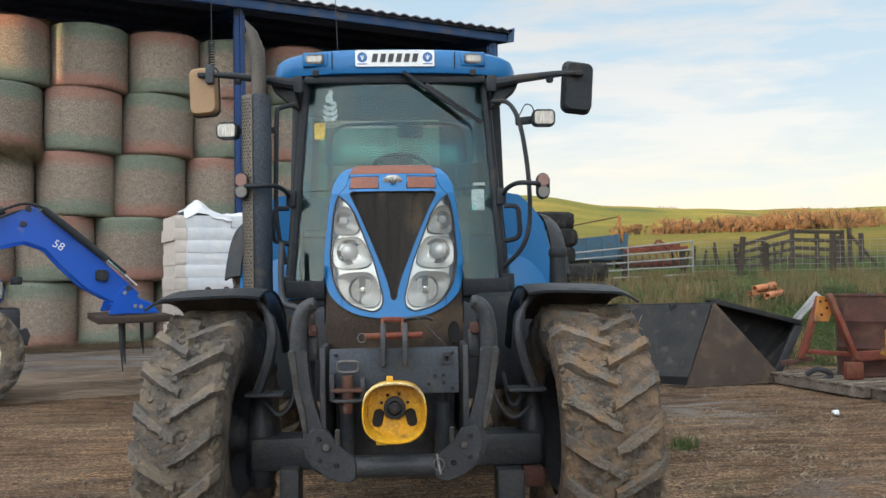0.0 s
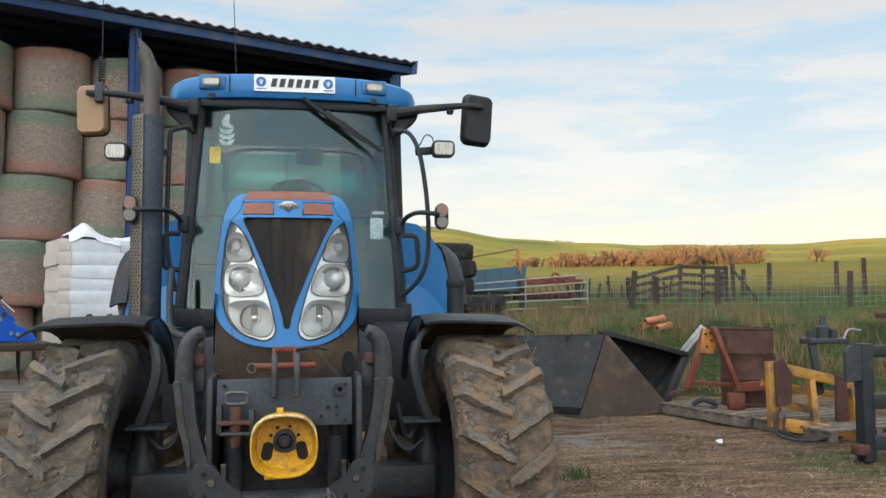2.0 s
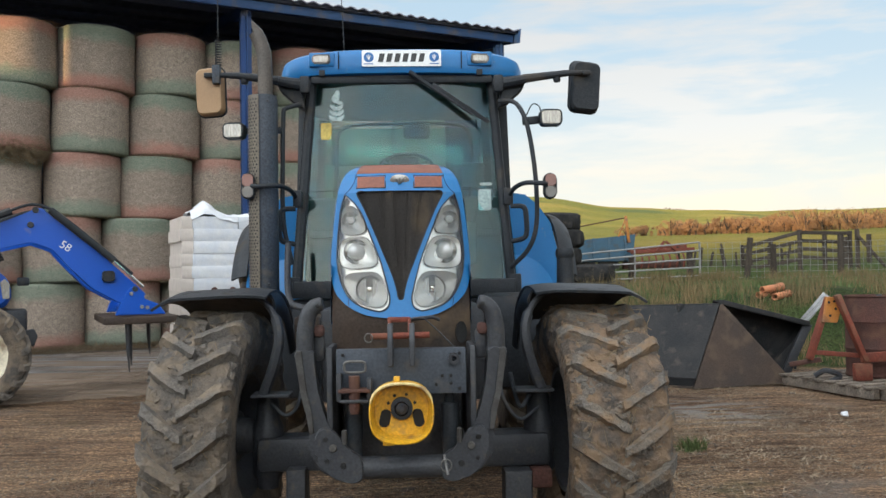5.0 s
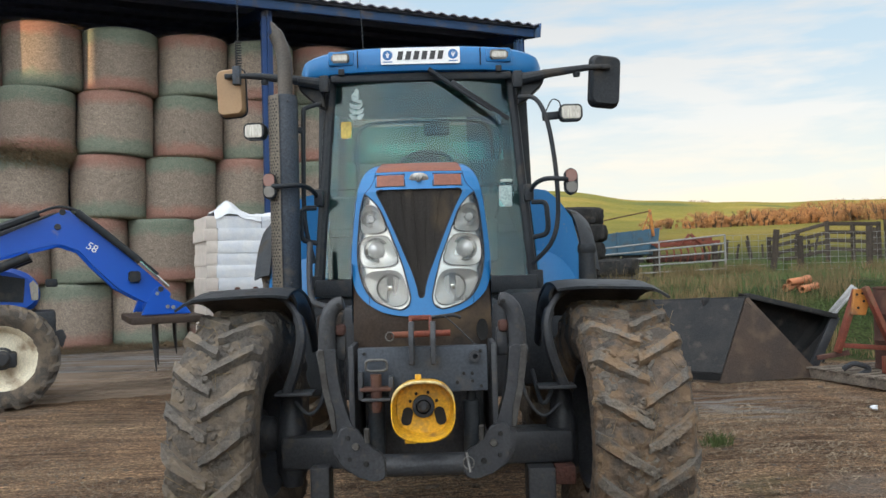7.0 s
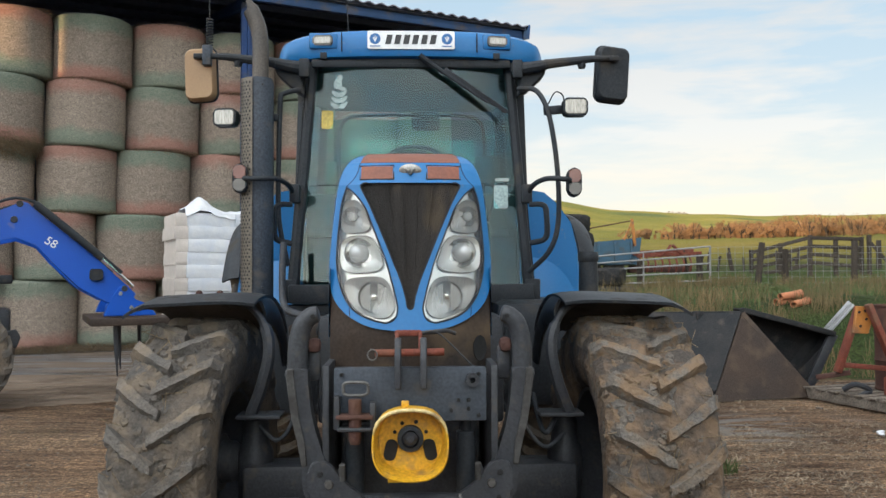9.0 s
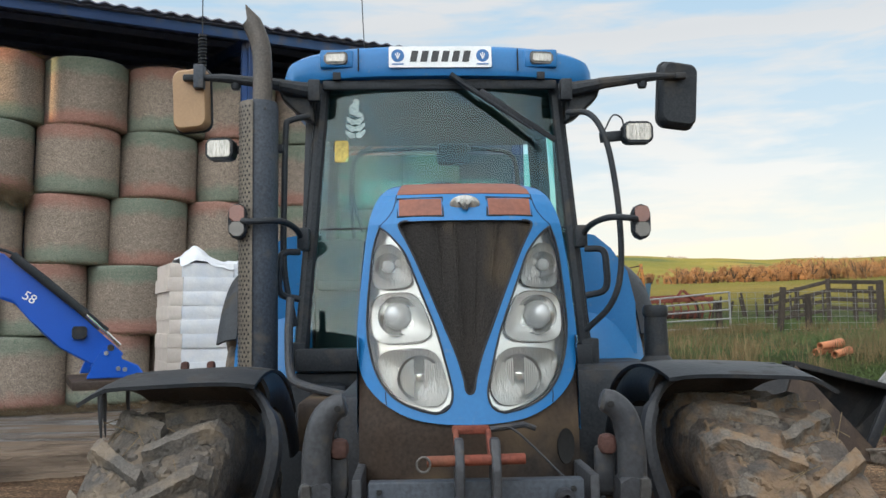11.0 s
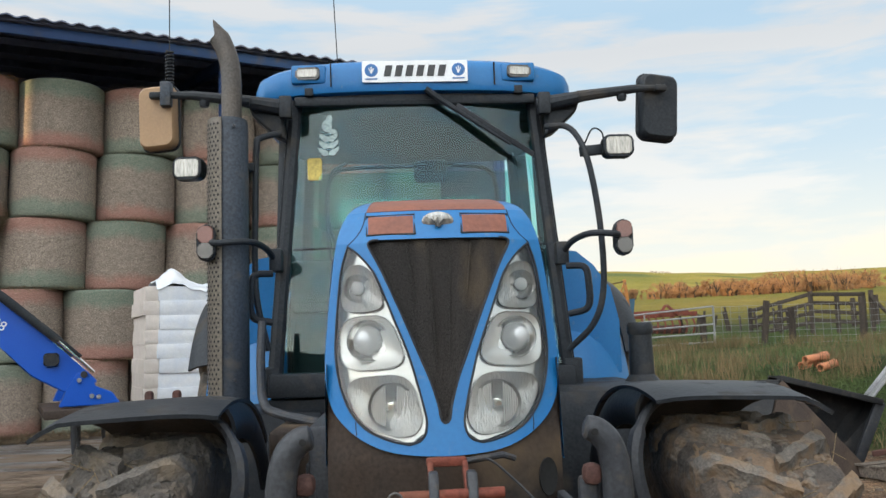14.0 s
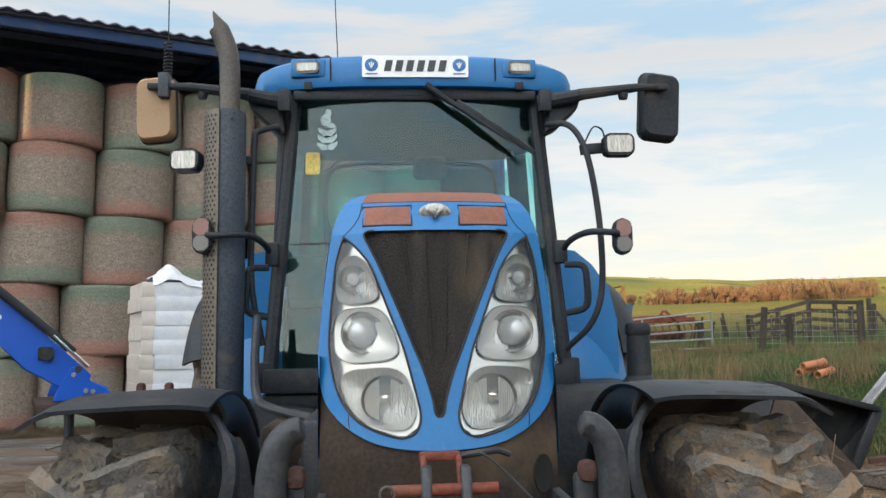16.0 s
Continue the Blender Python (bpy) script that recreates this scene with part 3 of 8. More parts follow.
def ground_material():
    m = bpy.data.materials.new("yard_and_fields")
    m.use_nodes = True
    n, l = m.node_tree.nodes, m.node_tree.links
    b = n["Principled BSDF"]
    b.inputs["Roughness"].default_value = 0.95
    b.inputs["Specular IOR Level"].default_value = 0.2
    geo = n.new("ShaderNodeNewGeometry")
    att = n.new("ShaderNodeAttribute")
    att.attribute_name = "grass"

    def nz(sc, det=6.0, stretch=None, rot=0.0):
        t = n.new("ShaderNodeTexNoise")
        t.inputs["Scale"].default_value, t.inputs["Detail"].default_value = sc, det
        if stretch:
            mp = n.new("ShaderNodeMapping")
            mp.inputs["Scale"].default_value = stretch
            mp.inputs["Rotation"].default_value = (0, 0, rot)
            l.new(geo.outputs["Position"], mp.inputs[0])
            l.new(mp.outputs[0], t.inputs["Vector"])
        else:
            l.new(geo.outputs["Position"], t.inputs["Vector"])
        return t.outputs[0]

    def ramp(sock, *stops):
        r = n.new("ShaderNodeValToRGB")
        for p, c in stops:
            r.color_ramp.elements.new(p).color = (*c, 1)
        r.color_ramp.elements.remove(r.color_ramp.elements[0])
        r.color_ramp.elements.remove(r.color_ramp.elements[-1])
        l.new(sock, r.inputs[0])
        return r.outputs[0]

    def mix(f, a, c, mode="MIX"):
        x = n.new("ShaderNodeMix")
        x.data_type, x.blend_type = "RGBA", mode
        for s, v in ((x.inputs[0], f), (x.inputs[6], a), (x.inputs[7], c)):
            if hasattr(v, "node"):
                l.new(v, s)
            else:
                s.default_value = v if isinstance(v, float) else (*v, 1)
        return x.outputs[2]

    mud = ramp(nz(0.8), (0.3, (0.21, 0.142, 0.10)), (0.5, (0.31, 0.215, 0.152)), (0.7, (0.39, 0.285, 0.205)))
    straw = ramp(nz(26, 5, (1.0, 3.4, 1.0), 0.5), (0.42, (0.45, 0.42, 0.38)), (0.56, (1.0, 1.0, 1.0)), (0.68, (1.9, 1.75, 1.5)))
    straw2 = ramp(nz(34, 4, (3.0, 0.9, 1.0), 0.2), (0.40, (0.6, 0.58, 0.55)), (0.6, (1.25, 1.2, 1.1)))
    yard = mix(1.0, mix(1.0, mud, straw, "MULTIPLY"), straw2, "MULTIPLY")
    tracks = ramp(nz(1.0, 5, (1.3, 5.0, 1.0), -0.12), (0.36, (0.66, 0.62, 0.59)), (0.5, (1.0, 1.0, 1.0)), (0.66, (1.4, 1.36, 1.3)))
    yard = mix(0.9, yard, tracks, "MULTIPLY")
    ruts = ramp(nz(2.6, 6, (0.7, 6.5, 1.0), 0.12), (0.36, (0.62, 0.58, 0.56)), (0.5, (1.0, 1.0, 1.0)), (0.64, (1.32, 1.3, 1.26)))
    yard = mix(0.9, yard, ruts, "MULTIPLY")
    yard = mix(1.0, yard, ramp(nz(0.45, 5), (0.34, (0.68, 0.64, 0.62)), (0.52, (1.0, 1.0, 1.0)), (0.68, (1.3, 1.26, 1.2))), "MULTIPLY")
    moss = ramp(nz(0.7, 6), (0.66, (0, 0, 0)), (0.74, (0.4, 0.4, 0.4)))
    yard = mix(moss, yard, (0.10, 0.115, 0.05))
    pale = ramp(nz(0.55, 7), (0.64, (0, 0, 0)), (0.72, (0.45, 0.45, 0.45)))
    yard = mix(pale, yard, (0.25, 0.225, 0.20))
    bare = mix(1.0, ramp(nz(2.2, 6, (1.0, 3.0, 1.0), 0.1), (0.44, (0, 0, 0)), (0.56, (0.8, 0.8, 0.8))), att.outputs["Alpha"], "MULTIPLY")
    yard = mix(bare, yard, (0.30, 0.285, 0.265))
    turf = ramp(nz(1.1), (0.32, (0.026, 0.044, 0.011)), (0.50, (0.050, 0.074, 0.018)), (0.70, (0.12, 0.098, 0.04)))
    turf = mix(1.0, turf, ramp(nz(24), (0.35, (0.55, 0.55, 0.55)), (0.65, (1.35, 1.35, 1.35))), "MULTIPLY")
    field = ramp(nz(0.012, 3), (0.35, (0.12, 0.125, 0.02)), (0.5, (0.18, 0.16, 0.026)), (0.65, (0.25, 0.19, 0.04)))
    field = mix(1.0, field, ramp(nz(0.25, 4), (0.3, (0.8, 0.8, 0.8)), (0.7, (1.15, 1.15, 1.15))), "MULTIPLY")
    field = mix(ramp(nz(0.011, 2), (0.62, (0, 0, 0)), (0.66, (0.75, 0.75, 0.75))), field, (0.055, 0.085, 0.022))
    sep = n.new("ShaderNodeSeparateColor")
    l.new(att.outputs["Color"], sep.inputs[0])
    edge = n.new("ShaderNodeMath")
    edge.operation = "MULTIPLY_ADD"
    l.new(nz(2.2), edge.inputs[0])
    edge.inputs[1].default_value = 0.9
    sub = n.new("ShaderNodeMath")
    sub.operation = "SUBTRACT"
    l.new(sep.outputs[0], sub.inputs[0])
    sub.inputs[1].default_value = 0.45
    l.new(sub.outputs[0], edge.inputs[2])
    clampn = n.new("ShaderNodeMapRange")
    clampn.inputs[1].default_value, clampn.inputs[2].default_value = 0.35, 0.6
    l.new(edge.outputs[0], clampn.inputs[0])
    col = mix(clampn.outputs[0], yard, turf)
    col = mix(sep.outputs[1], col, field)
    col = mix(sep.outputs[2], col, ramp(nz(9.0, 5), (0.35, (0.05, 0.07, 0.02)), (0.65, (0.10, 0.12, 0.035))))
    l.new(col, b.inputs["Base Color"])
    bp = n.new("ShaderNodeBump")
    bp.inputs["Strength"].default_value, bp.inputs["Distance"].default_value = 1.0, 0.04
    l.new(straw, bp.inputs["Height"])
    l.new(bp.outputs[0], b.inputs["Normal"])
    return m


def build_ground():
    bm = bmesh.new()
    angs = [-180 + 6 * i for i in range(25)] + [-30 + 0.75 * i for i in range(108)] + [51 + 6.45 * i for i in range(21)]
    dist = [0.4 * 1.036 ** i for i in range(0, 264)]
    dist = [d for d in dist if d < 4500]
    lay = bm.verts.layers.float_color.new("grass")
    rings = []
    centre = bm.verts.new((0, -5.4, 0))
    for d in dist:
        ring = []
        for a in angs[:-1]:
            x, y = d * math.sin(radians(a)), -5.4 + d * math.cos(radians(a))
            v = bm.verts.new((x, y, ground_z(x, y)))
            g = smoothstep(-0.4, 0.7, y - (5.2 + 0.06 * (x - 4))) * smoothstep(0.6, 2.0, x - 0.15 * (y - 6))
            g = max(g, smoothstep(24, 30, d))
            deg = a - 360 if a > 180 else a
            crop = smoothstep(13.2, 13.9, deg) * (1 - smoothstep(16.8, 17.6, deg)) * smoothstep(486, 496, d) * (1 - smoothstep(548, 562, d))
            moss = smoothstep(1.0, 0.45, math.hypot((x - 4.62) / 0.75, (y - 0.85) / 0.9))
            bare = smoothstep(1.0, 0.3, math.hypot((x - 2.85) / 0.8, (y - 2.35) / 1.0))
            v[lay] = (g, smoothstep(38, 60, d), max(crop, 0.75 * moss), bare)
            ring.append(v)
        rings.append(ring)
    n = len(angs) - 1
    for i in range(n):
        bm.faces.new((centre, rings[0][i], rings[0][(i + 1) % n]))
    for a, b in zip(rings, rings[1:]):
        for i in range(n):
            bm.faces.new((a[i], b[i], b[(i + 1) % n], a[(i + 1) % n]))
    ob = part("ground", bm, ground_material())
    return tagged(ob, "straw-strewn muddy yard running out into grass and hills", "ground", kind="structure")


build_ground()

# concrete apron in front of the barn
apron = bmesh.new()
def apron_pt(u, v):
    p = EAVE + U * u + V * (v + (0.45 * noise.noise(Vector((u * 0.9, v, 2))) + 0.12 * noise.noise(Vector((u * 4.0, v, 6))) if v < -5 else 0))
    return (p.x, p.y, 0.035 + 0.008 * noise.noise(Vector((u, v * 2, 0))) - (0.06 if v < -5.5 else 0.015 * smoothstep(-4.0, -5.3, v)))
grid(apron_pt, steps(-14, 2.2, 130), [-5.8, -5.3] + steps(-4.9, 11.0, 24), apron)
fade = apron.verts.layers.float_color.new("edge")
for v in apron.verts:
    out = -(v.co - EAVE).dot(V)
    f = smoothstep(1.8, 5.2, out)
    v[fade] = (f, f, f, 1)


def muddy_edge(m):
    """Lets the yard's brown mud creep over the slab towards its outer edge."""
    n, l = m.node_tree.nodes, m.node_tree.links
    b = n["Principled BSDF"]
    col = b.inputs["Base Color"].links[0].from_socket
    att, geo, mp, nz, add, lim, mud, mx = (n.new("ShaderNode" + k) for k in ("Attribute", "NewGeometry", "Mapping", "TexNoise", "Math", "MapRange", "ValToRGB", "Mix"))
    att.attribute_name = "edge"
    mp.inputs["Scale"].default_value = (0.8, 5.0, 1.0)
    mp.inputs["Rotation"].default_value = (0, 0, -0.2)
    nz.inputs["Scale"].default_value, nz.inputs["Detail"].default_value = 2.0, 6.0
    l.new(geo.outputs["Position"], mp.inputs[0])
    l.new(mp.outputs[0], nz.inputs["Vector"])
    l.new(att.outputs["Fac"], add.inputs[0])
    l.new(nz.outputs[0], add.inputs[1])
    lim.inputs[1].default_value, lim.inputs[2].default_value = 0.72, 1.12
    l.new(add.outputs[0], lim.inputs[0])
    mud.color_ramp.elements[0].position, mud.color_ramp.elements[1].position = 0.35, 0.65
    mud.color_ramp.elements[0].color, mud.color_ramp.elements[1].color = (0.15, 0.107, 0.075, 1), (0.26, 0.195, 0.14, 1)
    l.new(nz.outputs[0], mud.inputs[0])
    mx.data_type = "RGBA"
    l.new(lim.outputs[0], mx.inputs[0])
    l.new(col, mx.inputs[6])
    l.new(mud.outputs[0], mx.inputs[7])
    l.new(mx.outputs[2], b.inputs["Base Color"])
    return m


tagged(part("barn_slab", apron, muddy_edge(M["concrete"])), "worn grey concrete slab under the barn", "slab", kind="structure")


# ---- barn ----
def bar_uv(u0, v0, z0, u1, v1, z1, w, h, bm=None, bevel=0.004):
    a, b = EAVE + U * u0 + V * v0, EAVE + U * u1 + V * v1
    return beam((a.x, a.y, z0), (b.x, b.y, z1), w, h, bm, bevel)


barn = thing("barn", "open-fronted blue steel hay barn with a dark corrugated roof", "barn", at=pose(*(EAVE + V * 4), 0, 0, 0))
barn_inv = barn.matrix_world.inverted()


def barn_part(name, bm, material, label=""):
    bmesh.ops.transform(bm, matrix=barn_inv, verts=bm.verts)
    return part(name, bm, material, barn, label)


E_LO, E_HI = -16.0, 5.30
ROOF_Z, SLOPE = 6.62, 0.17
barn_part("eave_beam", bar_uv(E_LO, 0.0, 6.50, E_HI - 0.05, 0.0, 6.50, 0.10, 0.17), M["barn_blue"], "blue steel eave beam")
def roof_pt(u, v):
    w = 0.022 * math.sin(2 * math.pi * u / 0.26)
    p = EAVE + U * u + V * v
    return (p.x, p.y, ROOF_Z + SLOPE * (v + 0.25) + w)
barn_part("roof", grid(roof_pt, steps(E_LO, E_HI, 494), [-0.25, 3, 7, 12.0], thick=0.02), M["cladding"], "dark corrugated roof sheeting")
barn_part("gutter_board", bar_uv(E_LO, -0.12, 6.625, E_HI, -0.12, 6.625, 0.03, 0.06), M["cladding"])
for u in (-15.6, -11.0, -6.4, -0.64, E_HI - 0.28):
    p = EAVE + U * u + V * 0.16
    bm = box((-0.10, -0.012, 0), (0.10, 0.012, 6.42))
    box((-0.012, -0.1, 0), (0.012, 0.1, 6.42), bm=bm)
    box((-0.10, 0.1, 0), (0.10, 0.124, 6.42), bm=bm)
    bmesh.ops.transform(bm, matrix=Matrix.Translation(p) @ pose(0, 0, 0, 0, 0, 24.8), verts=bm.verts)
    barn_part("post", bm, M["barn_blue"], "blue steel post")
    barn_part("rafter", bar_uv(u, 0.1, 6.42, u, 11.6, 6.42 + SLOPE * 11.6, 0.12, 0.2), M["barn_blue"])
for v in (1.6, 3.4, 5.2, 7.0, 9.0):
    barn_part("purlin", bar_uv(E_LO, v, 6.56 + SLOPE * v, E_HI, v, 6.56 + SLOPE * v, 0.06, 0.12), M["cladding"])
barn_part("back_wall", bar_uv(E_LO, 11.6, 4.33, E_HI, 11.6, 4.33, 0.08, 8.66), M["cladding"])
barn_part("end_wall", prism([(0.3, 0), (11.6, 0), (11.6, 8.55), (0.3, 6.62)], 0.06, Matrix.Translation(EAVE + U * (E_HI - 0.15)) @ pose(0, 0, 0, 0, 0, 114.8) @ pose(0, 0, 0, 90, 0, 0)), M["cladding"])
barn_part("end_wall", prism([(0.3, 0), (11.6, 0), (11.6, 8.55), (0.3, 6.62)], 0.06, Matrix.Translation(EAVE + U * (E_LO + 0.15)) @ pose(0, 0, 0, 0, 0, 114.8) @ pose(0, 0, 0, 90, 0, 0)), M["cladding"])
barn_part("verge_board", bar_uv(E_HI, -0.25, ROOF_Z - 0.10, E_HI, 11.8, ROOF_Z - 0.10 + SLOPE * 12, 0.03, 0.30), M["barn_blue"])


# ---- bales ----
def bale_material():
    m = mat("netted_hay", (0.275, 0.222, 0.178), (0.205, 0.165, 0.13), rough=0.95, scale=9, contrast=0.2, fine=62, fine_amount=0.78, bump=1.0, bump_scale=45, stretch=(1, 1, 1.8), vary=0.12)
    n, l = m.node_tree.nodes, m.node_tree.links
    b = n["Principled BSDF"]
    col = b.inputs["Base Color"].links[0].from_socket
    co = n.new("ShaderNodeTexCoord")
    sep = n.new("ShaderNodeSeparateXYZ")
    l.new(co.outputs["Object"], sep.inputs[0])
    nz = n.new("ShaderNodeTexNoise")
    nz.inputs["Scale"].default_value, nz.inputs["Detail"].default_value = 4.0, 9.0
    l.new(co.outputs["Object"], nz.inputs["Vector"])
    h = n.new("ShaderNodeMath")
    h.operation = "MULTIPLY_ADD"
    l.new(nz.outputs[0], h.inputs[0])
    h.inputs[1].default_value = 0.30
    l.new(sep.outputs["Z"], h.inputs[2])
    for lo, hi, c in ((0.98, 1.14, (0.10, 0.185, 0.135)), (0.46, 0.30, (0.33, 0.12, 0.09))):
        r = n.new("ShaderNodeMapRange")
        r.inputs[1].default_value, r.inputs[2].default_value = lo, hi
        r.inputs[4].default_value = 0.52
        l.new(h.outputs[0], r.inputs[0])
        x = n.new("ShaderNodeMix")
        x.data_type = "RGBA"
        l.new(r.outputs[0], x.inputs[0])
        l.new(col, x.inputs[6])
        x.inputs[7].default_value = (*c, 1)
        col = x.outputs[2]
    # fine net: thin pale strands round the bale
    wave = n.new("ShaderNodeTexWave")
    wave.bands_direction = "Z"
    wave.inputs["Scale"].default_value, wave.inputs["Distortion"].default_value, wave.inputs["Detail"].default_value = 14.0, 5.0, 3.0
    wave.inputs["Detail Scale"].default_value = 3.0
    l.new(co.outputs["Object"], wave.inputs["Vector"])
    r = n.new("ShaderNodeMapRange")
    r.inputs[3].default_value, r.inputs[4].default_value = 0.78, 1.25
    l.new(wave.outputs["Fac"], r.inputs[0])
    x = n.new("ShaderNodeMix")
    x.data_type, x.blend_type, x.inputs[0].default_value = "RGBA", "MULTIPLY", 1.0
    l.new(col, x.inputs[6])
    l.new(r.outputs[0], x.inputs[7])
    l.new(x.outputs[2], b.inputs["Base Color"])
    return m


M["bale"] = bale_material()
BALE_H, BALE_R = 1.185, 0.684


def bale_mesh(seed):
    bm = bmesh.new()
    prof = [(0.0, 0.02), (0.40, 0.0), (0.64, 0.004), (0.668, 0.022)] + [(BALE_R * (1 + 0.006 * math.sin(i * 1.7 + seed)), 0.06 + 1.065 * i / 12) for i in range(13)] + [(0.668, 1.163), (0.64, 1.181), (0.40, 1.184), (0.0, 1.17)]
    lathe(prof, 44, bm=bm)
    for v in bm.verts:
        a = math.atan2(v.co.y, v.co.x)
        k = 1 + 0.022 * noise.noise(Vector((math.cos(a) * 1.6, math.sin(a) * 1.6, v.co.z * 1.6 + seed * 7))) + 0.008 * noise.noise(Vector((v.co.x * 9, v.co.y * 9, v.co.z * 9 + seed)))
        v.co.x *= k
        v.co.y *= k
    return mesh_of(bm, "round_bale", M["bale"], 60)


def frayed_mesh(seed, z):
    """Loose stalks that stand out round a bale's edge."""
    bm = bmesh.new()
    rng = random.Random(seed)
    for _ in range(420):
        a = rng.uniform(0, 2 * math.pi)
        c = Vector((math.cos(a), math.sin(a), 0))
        s = Vector((-c.y, c.x, 0))
        p = c * (BALE_R * rng.uniform(0.93, 1.0)) + Vector((0, 0, z + rng.gauss(0, 0.018)))
        d = (c * rng.uniform(0.2, 1) + s * rng.uniform(-1, 1) + Vector((0, 0, rng.uniform(-0.7, 0.3)))).normalized() * rng.uniform(0.05, 0.13)
        w = s * 0.003 + Vector((0, 0, 0.003))
        f = [bm.verts.new(p - w), bm.verts.new(p + w), bm.verts.new(p + d)]
        bm.faces.new(f)
    return mesh_of(bm, "frayed_hay", M["hay"])


bale_meshes = [bale_mesh(i) for i in range(4)]
fray_meshes = [frayed_mesh(i, z) for i, z in ((0, 0.02), (1, 1.17))]
LEAN_BY_LAYER = (-0.92, -0.60, -0.30, -0.15, 0.0)
B_TOP = Vector((-5.9, 10.6, 0))
rng = random.Random(4)


def bale(p, turn, flip, i, label="net-wrapped round hay bale with faint green and red edges"):
    t = thing("round_bale", label, "hay bale", "bales stacked in the barn", at=Matrix.Translation(p) @ pose(0, 0, 0, rng.uniform(-1.2, 1.2), rng.uniform(-1.2, 1.2), turn))
    body = new("bale_body", bale_meshes[i % 4])
    body.parent = t
    if flip:
        body.matrix_local = pose(0, 0, BALE_H, 180, 0, 0)
    fr = new("frayed_edge", fray_meshes[i % 2])
    fr.parent = t
    return t


for col in range(-3, 6):
    for layer in range(5):
        off = LEAN_BY_LAYER[layer] if col < 3 else LEAN_BY_LAYER[layer] * 0.4
        p = B_TOP + U * (1.35 * col + off + rng.uniform(-0.03, 0.03)) + V * (rng.uniform(-0.07, 0.07))
        p.z = 0.09 + layer * BALE_H
        bale(p, rng.uniform(0, 360), (layer + col) % 2 == 1 if layer != 2 else (col % 2 == 0), layer * 3 + col)

# loose hay hanging over the edge of one bale
def hay_clump(p, n, seed):
    bm = bmesh.new()
    r = random.Random(seed)
    for _ in range(n):
        a = r.uniform(3.0, 6.4)
        c = Vector((math.cos(a), math.sin(a), 0))
        q = c * (BALE_R * r.uniform(0.80, 1.13)) + Vector((0, 0, r.gauss(0, 0.10)))
        d = Vector((r.gauss(0, 1), r.gauss(0, 1), r.gauss(-0.5, 0.5))).normalized() * r.uniform(0.08, 0.22)
        w = Vector((-c.y, c.x, 0.6)) * 0.004
        bm.faces.new([bm.verts.new(q - w), bm.verts.new(q + w), bm.verts.new(q + d + w * 0.4), bm.verts.new(q + d - w * 0.4)])
    me = bpy.data.meshes.new("loose_hay")
    bm.to_mesh(me)
    bm.free()
    me.materials.append(M["hay"])
    o = tagged(new("loose_hay", me), "loose brown hay spilling between two bales", "hay", kind="stuff")
    o.location = p


q = B_TOP + U * (-1.35 - 0.22)
hay_clump((q.x, q.y, 0.09 + 3 * BALE_H + 0.02), 6500, 3)


# ---- tractor ----
def face_y(x, z):
    """The bonnet's front: it leans forward towards the bottom and curves back to the sides."""
    base = lerp_table([(0.90, -1.95), (1.15, -1.945), (1.25, -1.925), (1.71, -1.85), (1.77, -1.815), (1.80, -1.785), (1.82, -1.75), (1.84, -1.68), (1.868, -1.55)], z)
    return base + 0.05 * (abs(x) / 0.3) ** 2 + 0.10 * max(0, abs(x) / 0.3 - 0.55) ** 2


SHIELD = [(1.165, 0.0), (1.168, 0.07), (1.176, 0.13), (1.19, 0.175), (1.215, 0.222), (1.245, 0.258), (1.28, 0.284), (1.33, 0.300), (1.40, 0.305), (1.50, 0.298), (1.60, 0.288), (1.70, 0.275), (1.755, 0.262), (1.795, 0.244), (1.82, 0.225), (1.845, 0.20)]
LAMP_OUT = [(1.195, 0.092), (1.203, 0.13), (1.22, 0.175), (1.245, 0.212), (1.29, 0.245), (1.35, 0.266), (1.42, 0.276), (1.50, 0.273), (1.56, 0.268), (1.62, 0.262), (1.66, 0.254), (1.685, 0.246), (1.70, 0.241)]
LAMP_IN = [(1.195, 0.090), (1.203, 0.066), (1.22, 0.052), (1.25, 0.047), (1.29, 0.055), (1.35, 0.070), (1.42, 0.090), (1.50, 0.121), (1.56, 0.144), (1.62, 0.168), (1.66, 0.196), (1.685, 0.220), (1.70, 0.239)]
GRILLE = [(1.243, 0.0), (1.247, 0.008), (1.26, 0.013), (1.29, 0.018), (1.35, 0.036), (1.42, 0.064), (1.50, 0.096), (1.56, 0.121), (1.62, 0.147), (1.66, 0.166), (1.69, 0.182), (1.705, 0.187), (1.713, 0.182), (1.717, 0.168)]


def dense(table, n=8):
    """The same edge with rounded steps between its points."""
    out = []
    for p in smooth_path([(x, z, 0) for z, x in table], n):
        if not out or p.y > out[-1][0] + 1e-5:
            out.append((p.y, max(0.0, p.x)))
    return out


SHIELD, LAMP_OUT, LAMP_IN, GRILLE = dense(SHIELD), dense(LAMP_OUT), dense(LAMP_IN), dense(GRILLE)


def shield_low(x):
    """The height of the shield's lower edge at x."""
    x = abs(x)
    for z, w in SHIELD:
        if w >= x or z > 1.40:
            return z
    return 1.40


def face_strip(lo, hi, z0, z1, nz, nx, off, thick=0.0, side=1, bm=None, ease=1.0):
    """A sheet on the bonnet's front between two edges, off metres behind it."""
    def pt(u, v):
        z = z0 + (z1 - z0) * (v ** ease)
        a, b = lo(z), hi(z)
        x = side * (a + (b - a) * u)
        return (x, face_y(x, z) + off, z)
    return grid(pt, steps(0, 1, nx), steps(0, 1, nz), bm, thick)


